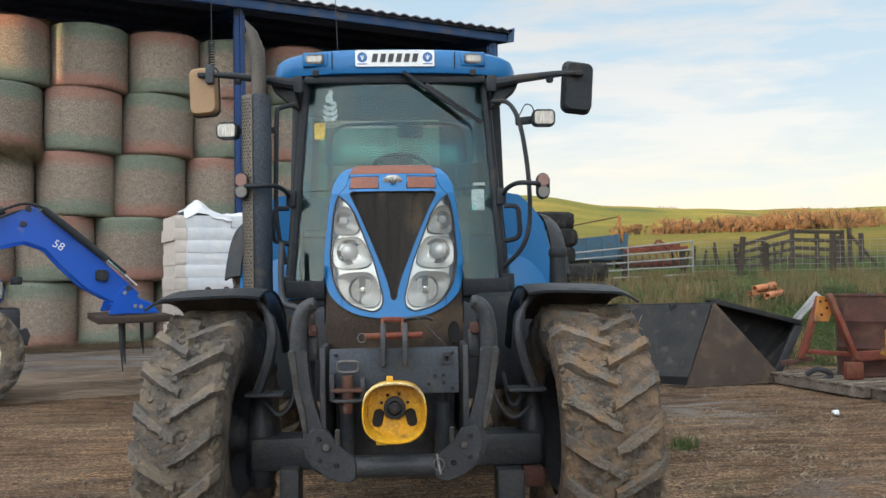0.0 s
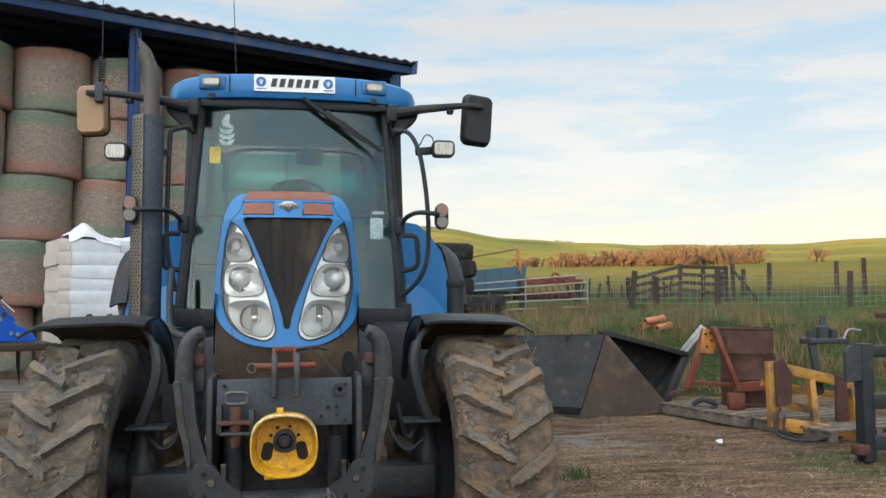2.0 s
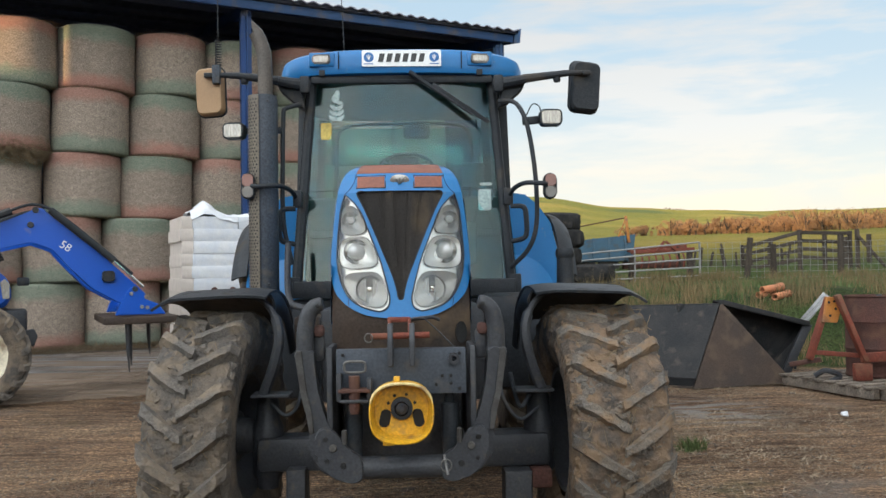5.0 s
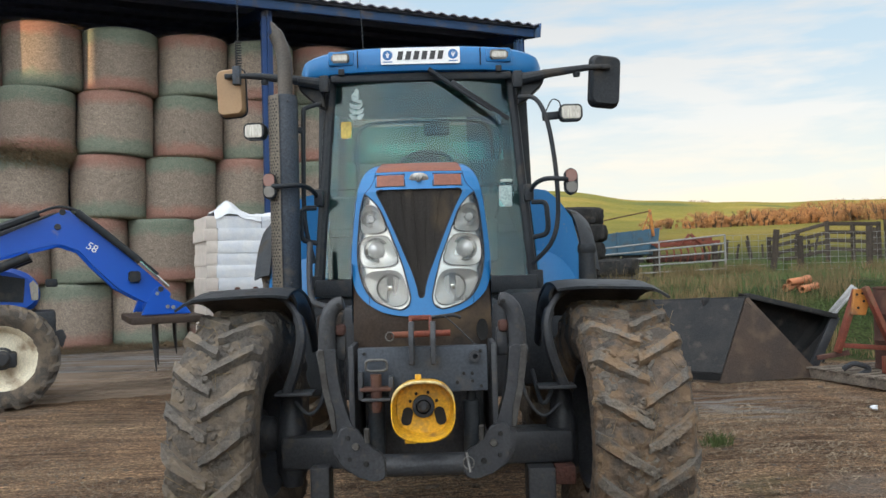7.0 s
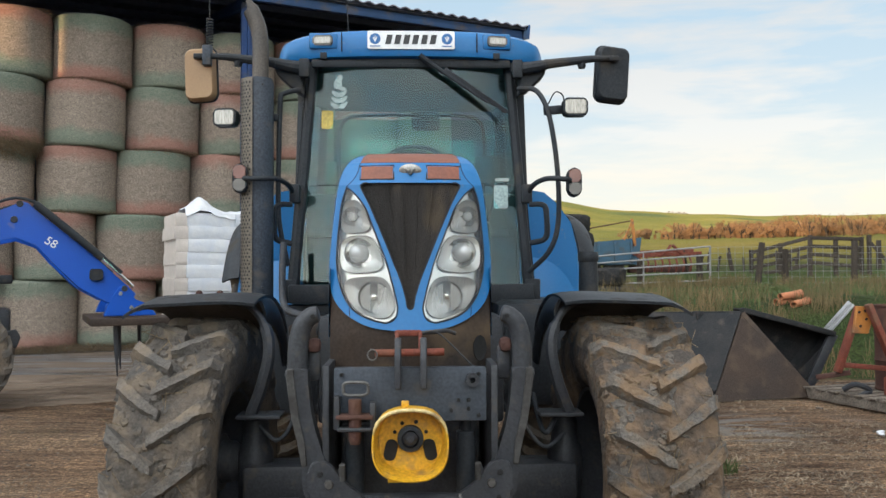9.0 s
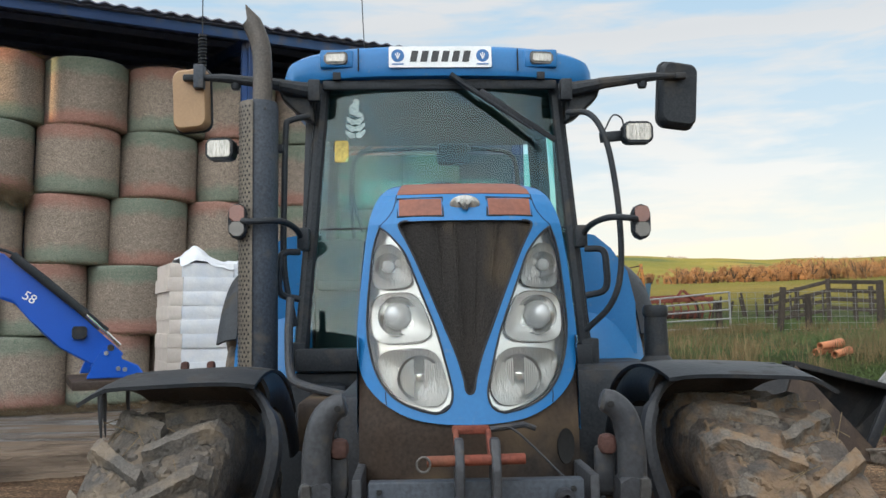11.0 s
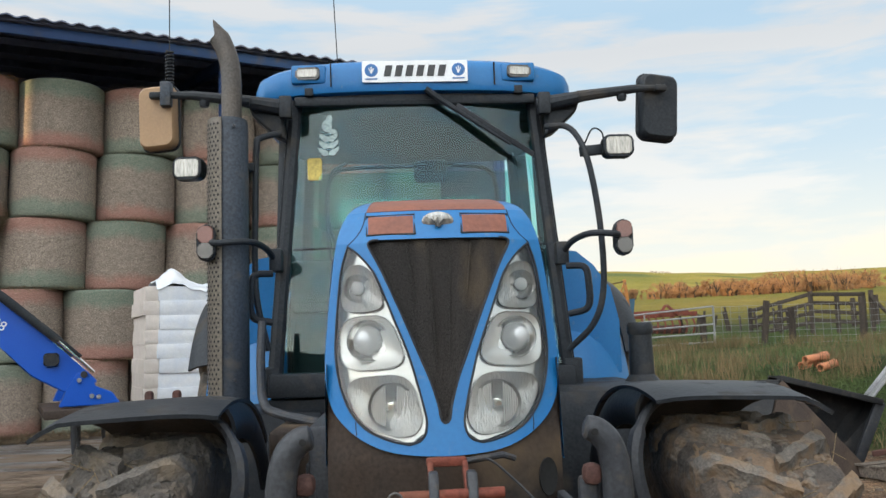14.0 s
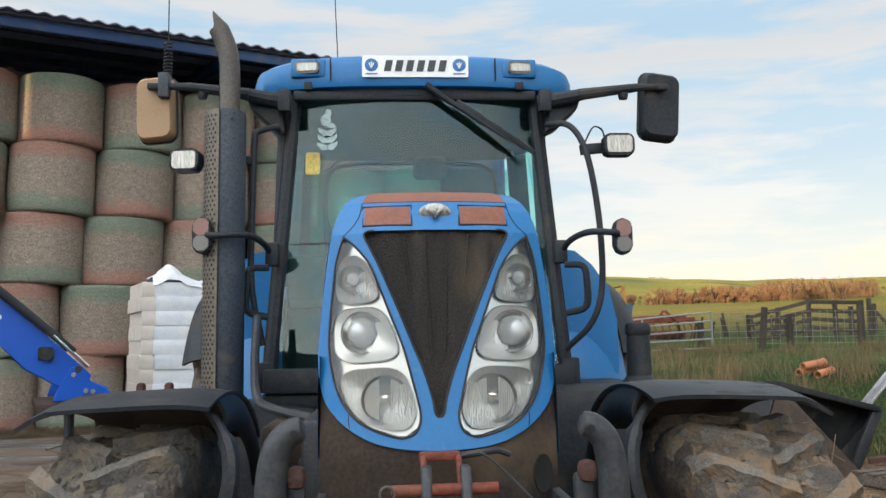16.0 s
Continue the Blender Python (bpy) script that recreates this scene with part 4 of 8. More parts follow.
def lug_mesh(r, half, lug_w, lug_h, sweep, seed=0, material=None, name="lug"):
    """One bar of a chevron tread, running from the middle of the tread out over the shoulder."""
    bm = bmesh.new()
    rows = []
    n = 7
    for i in range(n + 1):
        s = i / n
        x = -0.012 + (half + 0.012) * s
        th = sweep * (s ** 1.15)
        drop = 0.0 if s < 0.8 else 0.055 * ((s - 0.8) / 0.2) ** 1.6
        top = r - drop
        w0 = lug_w * (0.62 + 0.38 * s) / 2
        low = top - lug_h - (0.02 if s > 0.8 else 0)
        row = []
        for rad, wd in ((low, w0 * 1.5), (top, w0), (top, -w0), (low, -w0 * 1.5)):
            a = th + wd / r
            row.append(bm.verts.new((x, -rad * math.cos(a), rad * math.sin(a))))
        rows.append(row)
    for a, b in zip(rows, rows[1:]):
        for k in range(3):
            bm.faces.new((a[k], a[k + 1], b[k + 1], b[k]))
    bm.faces.new(rows[0])
    bm.faces.new(rows[-1][::-1])
    bmesh.ops.bevel(bm, geom=[e for e in bm.edges if e.calc_face_angle(0) > 0.6], offset=0.014, segments=3, affect="EDGES")
    bmesh.ops.subdivide_edges(bm, edges=[e for e in bm.edges if e.calc_length() > 0.03], cuts=2, use_grid_fill=True)
    for v in bm.verts:
        v.co += 0.005 * noise.noise_vector(v.co * 42 + Vector((seed, 0, 0)))
        v.co += 0.005 * noise.noise_vector(v.co * 16 + Vector((seed * 5.3, 0, 0)))
    return mesh_of(bm, name, material)


def wheel(parent, at, r, width, rim_r, lugs, lug_h, rim_mat, lug_objects=True, name="wheel", lug_w=0.06, tyre_mat=None, lug_mat=None, mud=0.0):
    """A tractor wheel about the x axis: tyre with chevron lugs, rim and hub."""
    wl_ = new(name)
    wl_.parent = parent
    wl_.matrix_local = at
    half, rc = width / 2, r - lug_h
    prof = [(rim_r, -half * 0.72), (rim_r + 0.03, -half * 0.86), (rim_r + (rc - rim_r) * 0.5, -half * 1.0), (rc - 0.05, -half * 0.97), (rc - 0.012, -half * 0.86), (rc, -half * 0.6), (rc + 0.004, 0), (rc, half * 0.6), (rc - 0.012, half * 0.86), (rc - 0.05, half * 0.97), (rim_r + (rc - rim_r) * 0.5, half * 1.0), (rim_r + 0.03, half * 0.86), (rim_r, half * 0.72)]
    fine = [prof[0]]
    for a, b in zip(prof, prof[1:]):
        k = (7 if mud else 4) if min(a[0], b[0]) > rc - 0.06 else (4 if mud else 1)
        fine += [(a[0] + (b[0] - a[0]) * i / k, a[1] + (b[1] - a[1]) * i / k) for i in range(1, k + 1)]
    bm = lathe(fine, 280 if mud else 120, pose(0, 0, 0, 0, 90, 0))
    for v in bm.verts:
        n1 = noise.noise(v.co * 7 + Vector((mud * 40, 0, 0)))
        v.co += Vector((0, v.co.y, v.co.z)).normalized() * (0.008 * n1 + 0.006 * noise.noise(v.co * 19) + 0.006 * noise.noise(v.co * 34) + 0.005 * noise.noise(v.co * 60) + mud * max(0, noise.noise(v.co * 5.5 + Vector((3, 1, 2)))) + mud * 0.5 * max(0, noise.noise(v.co * 15 + Vector((1, 7, 2)))))
    tyre = part("tyre", bm, tyre_mat or M["tyre"], wl_, "mud-caked black rubber tyre")
    variants = [lug_mesh(r, half, lug_w, lug_h, 0.155 / r, k, lug_mat or M["lug"]) for k in range(4)]
    if lug_objects:
        for k in range(lugs):
            a = 360 * k / lugs
            for side in (0, 1):
                o = new("lug", variants[(k * 3 + side) % 4])
                o.parent = tyre
                o.matrix_local = pose(0, 0, 0, -(a + side * 180 / lugs), 0, 0) @ (Matrix.Diagonal((-1, 1, 1, 1)) if side else Matrix())
    if mud:
        caked_mud(tyre, rc + 0.006, half, 620 if mud > 0.02 else 380, 11, lug_mat or M["lug"])
    prof = [(0.0, 0.10), (0.09, 0.10), (0.10, 0.03), (rim_r * 0.55, 0.0), (rim_r * 0.8, 0.02), (rim_r * 0.86, half * 0.45), (rim_r * 0.98, half * 0.70), (rim_r + 0.012, half * 0.72), (rim_r + 0.012, half * 0.66), (rim_r * 0.95, half * 0.5), (rim_r * 0.95, -half * 0.7), (rim_r, -half * 0.72)]
    part("rim", lathe(prof, 36, pose(0, 0, 0, 0, 90, 0)), rim_mat, wl_, "painted steel rim")
    hub = lathe([(0.0, 0.17), (0.06, 0.165), (0.085, 0.14), (0.09, 0.09), (0.12, 0.085)], 20, pose(0, 0, 0, 0, 90, 0))
    part("hub", hub, M["iron"], wl_)
    return wl_


def caked_mud(tyre, r, half, n, seed, material):
    """Clods of mud and a few strands of straw stuck on a tyre's tread."""
    rr = random.Random(seed)
    bm, st = bmesh.new(), bmesh.new()
    for k in range(n):
        a = radians(rr.uniform(-75, 120))
        x = rr.uniform(-0.92, 0.92) * half
        u, w = Vector((0, -math.cos(a), math.sin(a))), Vector((0, math.sin(a), math.cos(a)))
        c = Vector((x, 0, 0)) + u * (r + rr.uniform(-0.006, 0.006) - 0.045 * (abs(x) / half) ** 4)
        s1, s2, s3 = rr.uniform(0.010, 0.038), rr.uniform(0.008, 0.026), rr.uniform(0.005, 0.013)
        t = rr.uniform(0, 3.14)
        e1, e2 = Vector((1, 0, 0)) * math.cos(t) + w * math.sin(t), w * math.cos(t) - Vector((1, 0, 0)) * math.sin(t)
        ring = []
        for j in range(7):
            b = 2 * math.pi * j / 7
            q = rr.uniform(0.7, 1.2)
            ring.append(bm.verts.new(c + e1 * s1 * q * math.cos(b) + e2 * s2 * q * math.sin(b) - u * 0.008))
        mid = [bm.verts.new(c + (v.co - c) * rr.uniform(0.45, 0.7) + u * s3 * rr.uniform(0.6, 1.2)) for v in ring]
        for j in range(7):
            bm.faces.new((ring[j], ring[(j + 1) % 7], mid[(j + 1) % 7], mid[j]))
        bm.faces.new(mid)
    for k in range(n // 9):
        a = radians(rr.uniform(-70, 110))
        x = rr.uniform(-0.9, 0.9) * half
        u, w = Vector((0, -math.cos(a), math.sin(a))), Vector((0, math.sin(a), math.cos(a)))
        c = Vector((x, 0, 0)) + u * (r + 0.012)
        t = rr.uniform(0, 3.14)
        d = (Vector((1, 0, 0)) * math.cos(t) + w * math.sin(t) + u * rr.uniform(-0.1, 0.5)).normalized() * rr.uniform(0.02, 0.07)
        tube([c - d, c + d], 0.0016, 4, st)
    tagged(part("caked_mud", bm, material, tyre, "lumps of drying mud"), kind="stuff")
    tagged(part("stuck_straw", st, M["hay"], tyre, "strands of straw stuck in the mud"), kind="stuff")


def lamp_box(parent, mid, w, h, d, back="black", lens="whitelens", turn=0.0, name="work_lamp"):
    """A square work lamp facing forward."""
    o = part(name, prism(rounded(w, h, h * 0.26), d, FRONT @ pose(0, 0, 0), bevel=0.006), M[back], parent)
    o.matrix_local = pose(mid[0], mid[1], mid[2], 0, 0, turn)
    le = part("lens", prism(rounded(w - 0.024, h - 0.024, (h - 0.024) * 0.22), 0.006, FRONT @ pose(0, 0, d - 0.001)), M[lens], o, "clear ribbed lens")
    return o


def build_tractor():
    T = thing("tractor", "muddy blue farm tractor with front linkage, parked on the yard", "tractor")
    # bonnet front
    zl = lambda tab: (lambda z: lerp_table(tab, z))
    so, lo_, li, gr = zl(SHIELD), zl(LAMP_OUT), zl(LAMP_IN), zl(GRILLE)
    bm = bmesh.new()
    for sd in (1, -1):
        # below the lamps, beside them, between lamp and grille, above
        face_strip(lambda z: 0.0, so, 1.1655, 1.1955, 16, 20, 0, 0, sd, bm, 2.0)
        face_strip(lo_, so, 1.1955, 1.6995, 90, 5, 0, 0, sd, bm, 1.5)
        face_strip(lambda z: gr(z) if z > 1.243 else 0.0, li, 1.1955, 1.6995, 90, 6, 0, 0, sd, bm, 1.5)
        face_strip(lambda z: gr(z), so, 1.6995, 1.7165, 8, 11, 0, 0, sd, bm)
        face_strip(lambda z: 0.0, so, 1.7165, 1.80, 12, 16, 0, 0, sd, bm)
        face_strip(lambda z: 0.191 - max(0, z - 1.80) * 0.25, so, 1.80, 1.845, 6, 4, 0, 0, sd, bm)
    bmesh.ops.remove_doubles(bm, verts=bm.verts, dist=0.0004)
    rim = [e for e in bm.edges if len(e.link_faces) == 1]
    ext = bmesh.ops.extrude_edge_only(bm, edges=rim)
    bmesh.ops.translate(bm, vec=(0, 0.018, 0), verts=[g for g in ext["geom"] if isinstance(g, bmesh.types.BMVert)])
    shield = part("bonnet_front", bm, M["blue"], T, "glossy blue bonnet nose")
    for sd in (1, -1):
        for line in (((0.193, 1.80), (0.200, 1.76), (0.218, 1.728), (0.244, 1.702)), ((0.222, 1.217), (0.224, 1.235), (0.224, 1.252))):
            pts = smooth_path([(x, z, 0) for x, z in line], 10)
            part("panel_seam", tube([(sd * p.x, face_y(p.x, p.y) + 0.0006, p.y) for p in pts], 0.0016, 6), M["hole"], shield)
    g = bmesh.new()
    for sd in (1, -1):
        face_strip(lambda z: 0.0, lambda z: gr(z) + 0.004, 1.243, 1.7165, 34, 8, 0.014, 0, sd, g)
    for v in g.verts:
        v.co.y += 0.010 * math.cos(v.co.x * 2 * math.pi / 0.085) * 0.4
    bmesh.ops.remove_doubles(g, verts=g.verts, dist=0.001)
    grille = part("grille", g, M["grille"], T, "black mesh grille in a V shape")
    for k in (-0.085, -0.03, 0.03, 0.085):
        zt, zb = 1.705, 1.30 + abs(k) * 2.9
        part("grille_rib", tube([(k * (0.35 + 0.65 * (z - 1.25) / 0.45), face_y(k, z) + 0.012, z) for z in steps(zb, zt, 8)], 0.0028, 6), M["grille"], grille)
    rim_pts = [(gr(z), z) for z in [a for a, _ in GRILLE]]
    loop = [(x, face_y(x, z) + 0.002, z) for x, z in rim_pts] + [(-x, face_y(x, z) + 0.002, z) for x, z in rim_pts[::-1]]
    part("grille_rim", tube(loop + [loop[0]], 0.0035, 6, cap=False), M["black"], grille)
    for sd in (1, -1):
        hl = new("headlamp")
        hl.parent = T
        hl["label"] = "clear three-bowl headlamp cluster"
        part("reflector_panel", face_strip(li, lo_, 1.197, 1.698, 24, 6, 0.034, 0, sd), M["bowl"], hl)
        part("lens", face_strip(lambda z: li(z) + 0.002, lambda z: lo_(z) - 0.002, 1.198, 1.697, 30, 8, -0.001, 0, sd), M["lens"], hl, "clear plastic lens").visible_shadow = False
        edge = [(li(a), a) for a, _ in LAMP_IN[::2]] + [(lo_(a), a) for a, _ in LAMP_OUT[::-2]]
        ring = [(sd * x, face_y(x, z) - 0.001, z) for x, z in edge]
        part("lens_seal", tube(ring + [ring[0]], 0.0032, 6, cap=False), M["black"], hl)
        for cx, cz, r, kind in ((0.216, 1.590, 0.036, 0), (0.192, 1.452, 0.052, 1), (0.134, 1.287, 0.058, 2)):
            y = face_y(cx, cz)
            m = pose(sd * cx, y + 0.018, cz, 90, 0, -sd * 14)
            part("bowl", lathe([(r + 0.003, 0.0), (r + 0.002, 0.006), (r, 0.005), (r * 0.9, -0.001), (r * 0.6, -0.006), (0.0, -0.009)], 36, m), M[("ripple", "bowl", "flute")[kind]], hl, ("rippled grey reflector bowl", "bright reflector bowl", "fluted dark reflector bowl")[kind])
            if kind == 1:
                part("projector_lens", lathe([(r * 0.66, -0.026), (r * 0.66, 0.0), (r * 0.58, 0.008), (r * 0.35, 0.017), (0, 0.021)], 24, m), M["dome"], hl, "pale glass projector dome")
                part("projector_ring", lathe([(r * 0.66, 0.0), (r * 0.74, 0.004), (r * 0.74, -0.01), (r * 0.66, -0.012)], 24, m, close=True), M["chrome"], hl)
            else:
                q = r * (0.5 if kind == 0 else 0.26)
                part("bulb_shield", lathe([(q, -0.03), (q, 0.002), (q * 0.75, 0.008), (0, 0.010)], 20, m), M["dome" if kind == 0 else "chrome"], hl)
            if kind == 2:
                for k in range(-9, 10):
                    x = k * r * 0.098
                    hgt = math.sqrt(max(0, 0.9 * r * r - x * x))
                    if abs(k) > 2:
                        part("reflector_flute", beam((m @ Vector((x, -hgt, -0.002))), (m @ Vector((x, hgt, -0.002))), 0.0028, 0.004, bevel=0), M["silver"], hl)
            if kind == 0:
                part("bulb_bar", beam(m @ Vector((-r * 0.9, 0, 0)), m @ Vector((r * 0.9, 0, 0)), 0.004, 0.006, bevel=0), M["flute"], hl)
        for z0, z1, dep, key in ((1.208, 1.362, 0.020, "ripple"), (1.378, 1.518, 0.022, "silver"), (1.530, 1.655, 0.020, "ripple")):
            cell = []
            for k in range(40):
                c, d = math.cos(2 * math.pi * k / 40), math.sin(2 * math.pi * k / 40)
                c, d = math.copysign(abs(c) ** 0.55, c), math.copysign(abs(d) ** 0.55, d)
                z = (z0 + z1) / 2 + (z1 - z0) / 2 * d
                x = (li(z) + lo_(z)) / 2 + (lo_(z) - li(z)) * 0.44 * c
                cell.append((sd * x, face_y(x, z) + dep, z - 0.06 * (x - 0.18)))
            mid = sum((Vector(p) for p in cell), Vector()) / len(cell)
            ch = bmesh.new()
            loops = [[ch.verts.new(mid + (Vector(p) - mid) * k + Vector((0, 0.011 * (1 - k * k), 0))) for p in cell] for k in (0.99, 0.93, 0.8, 0.55, 0.2)]
            for a_, b_ in zip(loops, loops[1:]):
                for k in range(40):
                    ch.faces.new((a_[k], a_[(k + 1) % 40], b_[(k + 1) % 40], b_[k]))
            ch.faces.new(loops[-1])
            part("chamber", ch, M[key], hl, "hollow grey reflector chamber")
            part("chamber_rim", tube(cell + [cell[0]], 0.0017, 6, cap=False), M["flute"], hl)
    # top cap, vents and badge
    cap = bmesh.new()
    face_strip(lambda z: -0.192 + max(0, z - 1.80) * 0.25, lambda z: 0.192 - max(0, z - 1.80) * 0.25, 1.801, 1.866, 9, 16, -0.003, 0.01, 1, cap)
    part("bonnet_cap", cap, M["rustcap"], T, "faded red-brown plastic cap")
    for sd in (1, -1):
        part("vent_panel", face_strip(lambda z: 0.066, lambda z: 0.186, 1.733, 1.784, 4, 6, -0.003, 0.008, sd), M["rustcap"], T, "faded red-brown vent panel")
        ol = [(sd * x, face_y(x, z) - 0.001, z) for x, z in ((0.062, 1.730), (0.190, 1.730), (0.192, 1.786), (0.062, 1.788), (0.062, 1.730))]
        part("vent_rim", tube(ol, 0.003, 6), M["black"], T)
    bd = part("badge", lathe([(0, 0.008), (0.7, 0.006), (0.95, 0.003), (1, 0)], 24, pose(0, face_y(0, 1.765) - 0.001, 1.765, 100, 0, 0) @ Matrix.Diagonal((0.043, 0.026, 1, 1))), M["ripple"], T, "oval silver badge")
    for a in (-0.018, 0, 0.018):
        part("badge_mark", beam((a * 0.2, face_y(0, 1.752) - 0.0105, 1.748), (a * 1.3, face_y(0, 1.778) - 0.0115, 1.782), 0.005, 0.003, bevel=0), M["ink"], bd)
    # bonnet behind the nose
    def bonnet_pt(u, v):
        k = [(-0.302, 1.14), (-0.305, 1.35), (-0.297, 1.52), (-0.285, 1.66), (-0.262, 1.755), (-0.243, 1.797), (-0.225, 1.82), (-0.199, 1.846), (-0.17, 1.862), (0, 1.868)]
        k = k + [(-x, z) for x, z in k[-2::-1]]
        x, z = k[u]
        y0 = face_y(x, min(z, 1.868)) + 0.004
        return (x * (1 + 0.12 * v), y0 + v * (-0.12 - y0), z + (0.05 * v * (1 if z > 1.6 else 0)))
    part("bonnet", grid(bonnet_pt, list(range(19)), steps(0, 1, 10)), M["blue"], T, "blue bonnet with dark side seams")
    # brown lower cowl
    cw = bmesh.new()
    def cowl_pt(u, v):
        x = 0.298 * u
        z = 0.955 + (shield_low(x) + 0.008 - 0.955) * v
        return (x, face_y(x, z) + 0.012 + (0.02 if z < 1.0 else 0), z)
    grid(cowl_pt, steps(-1, 1, 24), steps(0, 1, 16), cw)
    grid(lambda u, v: (-0.299, face_y(0.298, 1.2) + 0.012 + 1.35 * u, 0.955 + 0.44 * v), steps(0, 1, 6), steps(0, 1, 4), cw)
    grid(lambda u, v: (0.299, face_y(0.298, 1.2) + 0.012 + 1.35 * u, 0.955 + 0.44 * v), steps(0, 1, 6), steps(0, 1, 4), cw)
    cowl = part("lower_cowl", cw, M["cowl"], T, "faded brown-black plastic cowl")
    part("side_hole", lathe([(0.0, 0.0), (0.03, 0.001), (0.036, 0.004), (0.036, 0)], 16, pose(0.255, face_y(0.255, 1.10) + 0.010, 1.10, 90, 0, 30) @ Matrix.Diagonal((0.8, 1.3, 1, 1))), M["hole"], cowl)
    # engine block and chassis behind
    part("chassis", box((-0.26, -1.85, 0.50), (0.26, 1.2, 1.0), 0.02), M["iron"], T)
    part("engine_block", box((-0.28, -1.3, 0.95), (0.28, -0.2, 1.45), 0.03), M["iron"], T)
    for sd in (1, -1):
        part("engine_side", box((sd * 0.30 if sd > 0 else -0.42, -1.2, 0.7), (0.42 if sd > 0 else -0.30, -0.2, 1.18), 0.02), M["iron"], T)
        for k in range(5):
            part("side_louvre", beam((sd * 0.43, -1.1, 0.75 + k * 0.09), (sd * 0.43, -0.3, 0.75 + k * 0.09), 0.02, 0.04), M["black"], T)

    # front linkage
    L = new("front_linkage")
    L.parent = T
    L["label"] = "black steel front lifting linkage"
    fp = part("front_plate", box((-0.262, -2.10, 0.868), (0.262, -2.055, 1.052), 0.006), M["greyplate"], L, "dark grey steel plate")
    for p in ((-0.235, 0.888), (0.235, 0.888), (0.20, 0.91), (0.165, 0.94), (0.20, 0.94), (0.14, 0.905), (-0.05, 1.0), (-0.235, 1.03), (0.235, 1.03)):
        part("bolt", lathe([(0, 0.012), (0.006, 0.012), (0.007, 0.0)], 8, pose(p[0], -2.10, p[1], 90, 0, 0)), M["hole"], fp)
    part("socket", lathe([(0.010, 0.0), (0.010, 0.035), (0.022, 0.035), (0.022, 0.0)], 16, pose(0.212, -2.10, 1.012, 90, 0, 0)), M["iron"], fp)
    for sd in (1, -1):
        part("side_plate", box((sd * 0.29 - 0.012, -2.09, 0.62), (sd * 0.29 + 0.012, -1.45, 1.06), 0.005), M["iron"], L)
    # drop latch on the plate
    ring = [(-0.185 + 0.042 * x, -2.13, 0.985 + 0.022 * y) for x, y in rounded(2, 2, 0.5, 3)]
    part("latch_loop", tube(ring + [ring[0]], 0.0055, 8), M["dullsteel"], L, "worn steel loop")
    part("latch_block", box((-0.25, -2.16, 0.885), (-0.125, -2.10, 0.90), 0.004), M["rust"], L)
    part("latch_block", box((-0.245, -2.16, 0.845), (-0.13, -2.10, 0.858), 0.004), M["iron"], L)
    part("latch_pin", lathe([(0.0, 0.15), (0.022, 0.15), (0.022, 0.02), (0.016, 0.0), (0.0, 0.0)], 14, pose(-0.187, -2.135, 0.80)), M["rust"], L)
    part("latch_frame", box((-0.258, -2.15, 0.85), (-0.238, -2.10, 0.96), 0.004), M["iron"], L)
    part("latch_frame", box((-0.137, -2.15, 0.85), (-0.117, -2.10, 0.94), 0.004), M["iron"], L)
    # top link bracket with red-brown pins
    for x in (-0.042, 0.045):
        part("bracket_ear", prism([(-0.05, 0.0), (0.05, 0.0), (0.05, 0.10), (0.02, 0.17), (-0.02, 0.17), (-0.05, 0.10)], 0.022, pose(x - 0.011, -2.11, 0.985, 90, 0, 90), bevel=0.004), M["iron"], L)
    part("top_pin", tube([(-0.12, -2.13, 1.105), (0.115, -2.13, 1.108)], 0.013, 12), M["redpaint"], L, "rust-red steel pin")
    part("pin_bracket", beam((-0.055, -2.03, 1.165), (0.04, -2.03, 1.165), 0.02, 0.022), M["redpaint"], L)
    part("pin_arm", beam((-0.046, -2.04, 1.165), (-0.046, -2.11, 1.10), 0.014, 0.02), M["redpaint"], L)
    part("pin_arm", beam((0.035, -2.04, 1.165), (0.035, -2.11, 1.10), 0.014, 0.02), M["redpaint"], L)
    lp = [(-0.128 + 0.016 * math.cos(a), -2.145, 1.10 + 0.018 * math.sin(a)) for a in steps(0, 6.28, 14)]
    part("linch_ring", tube(lp, 0.003, 6), M["dullsteel"], L)
    part("chain", tube(smooth_path([(0.04, -2.04, 1.165), (0.09, -2.05, 1.17), (0.15, -2.05, 1.12), (0.22, -2.06, 1.05), (0.27, -2.05, 1.02)], 5), 0.003, 6), M["iron"], L)
    part("hose_stub", tube([(0.04, -2.03, 1.165), (0.13, -2.0, 1.172), (0.16, -1.98, 1.16)], 0.008, 8), M["iron"], L)
    # arms
    for sd in (1, -1):
        arm = new("lift_arm")
        arm.parent = L
        out = [(0.352, 1.05), (0.350, 1.00), (0.335, 0.88), (0.30, 0.76), (0.255, 0.66), (0.235, 0.57), (0.275, 0.54), (0.345, 0.58), (0.37, 0.66), (0.372, 0.75), (0.405, 0.88), (0.424, 1.00), (0.426, 1.05)]
        sm = smooth_path([(x, z, 0) for x, z in out + [out[0]]], 3)[:-1]
        bm = prism([(p.x, p.y) for p in sm], 0.075, FRONT @ pose(0, 0, 2.02), bevel=0.008)
        if sd < 0:
            bmesh.ops.scale(bm, vec=(-1, 1, 1), verts=bm.verts)
        part("arm_plate", bm, M["iron"], arm, "scuffed black steel arm with a hook end")
        hook = smooth_path([(0.389, 0.97, 0), (0.390, 1.05, 0), (0.388, 1.13, 0), (0.374, 1.195, 0), (0.345, 1.228, 0), (0.316, 1.236, 0)], 5)
        nh = len(hook)
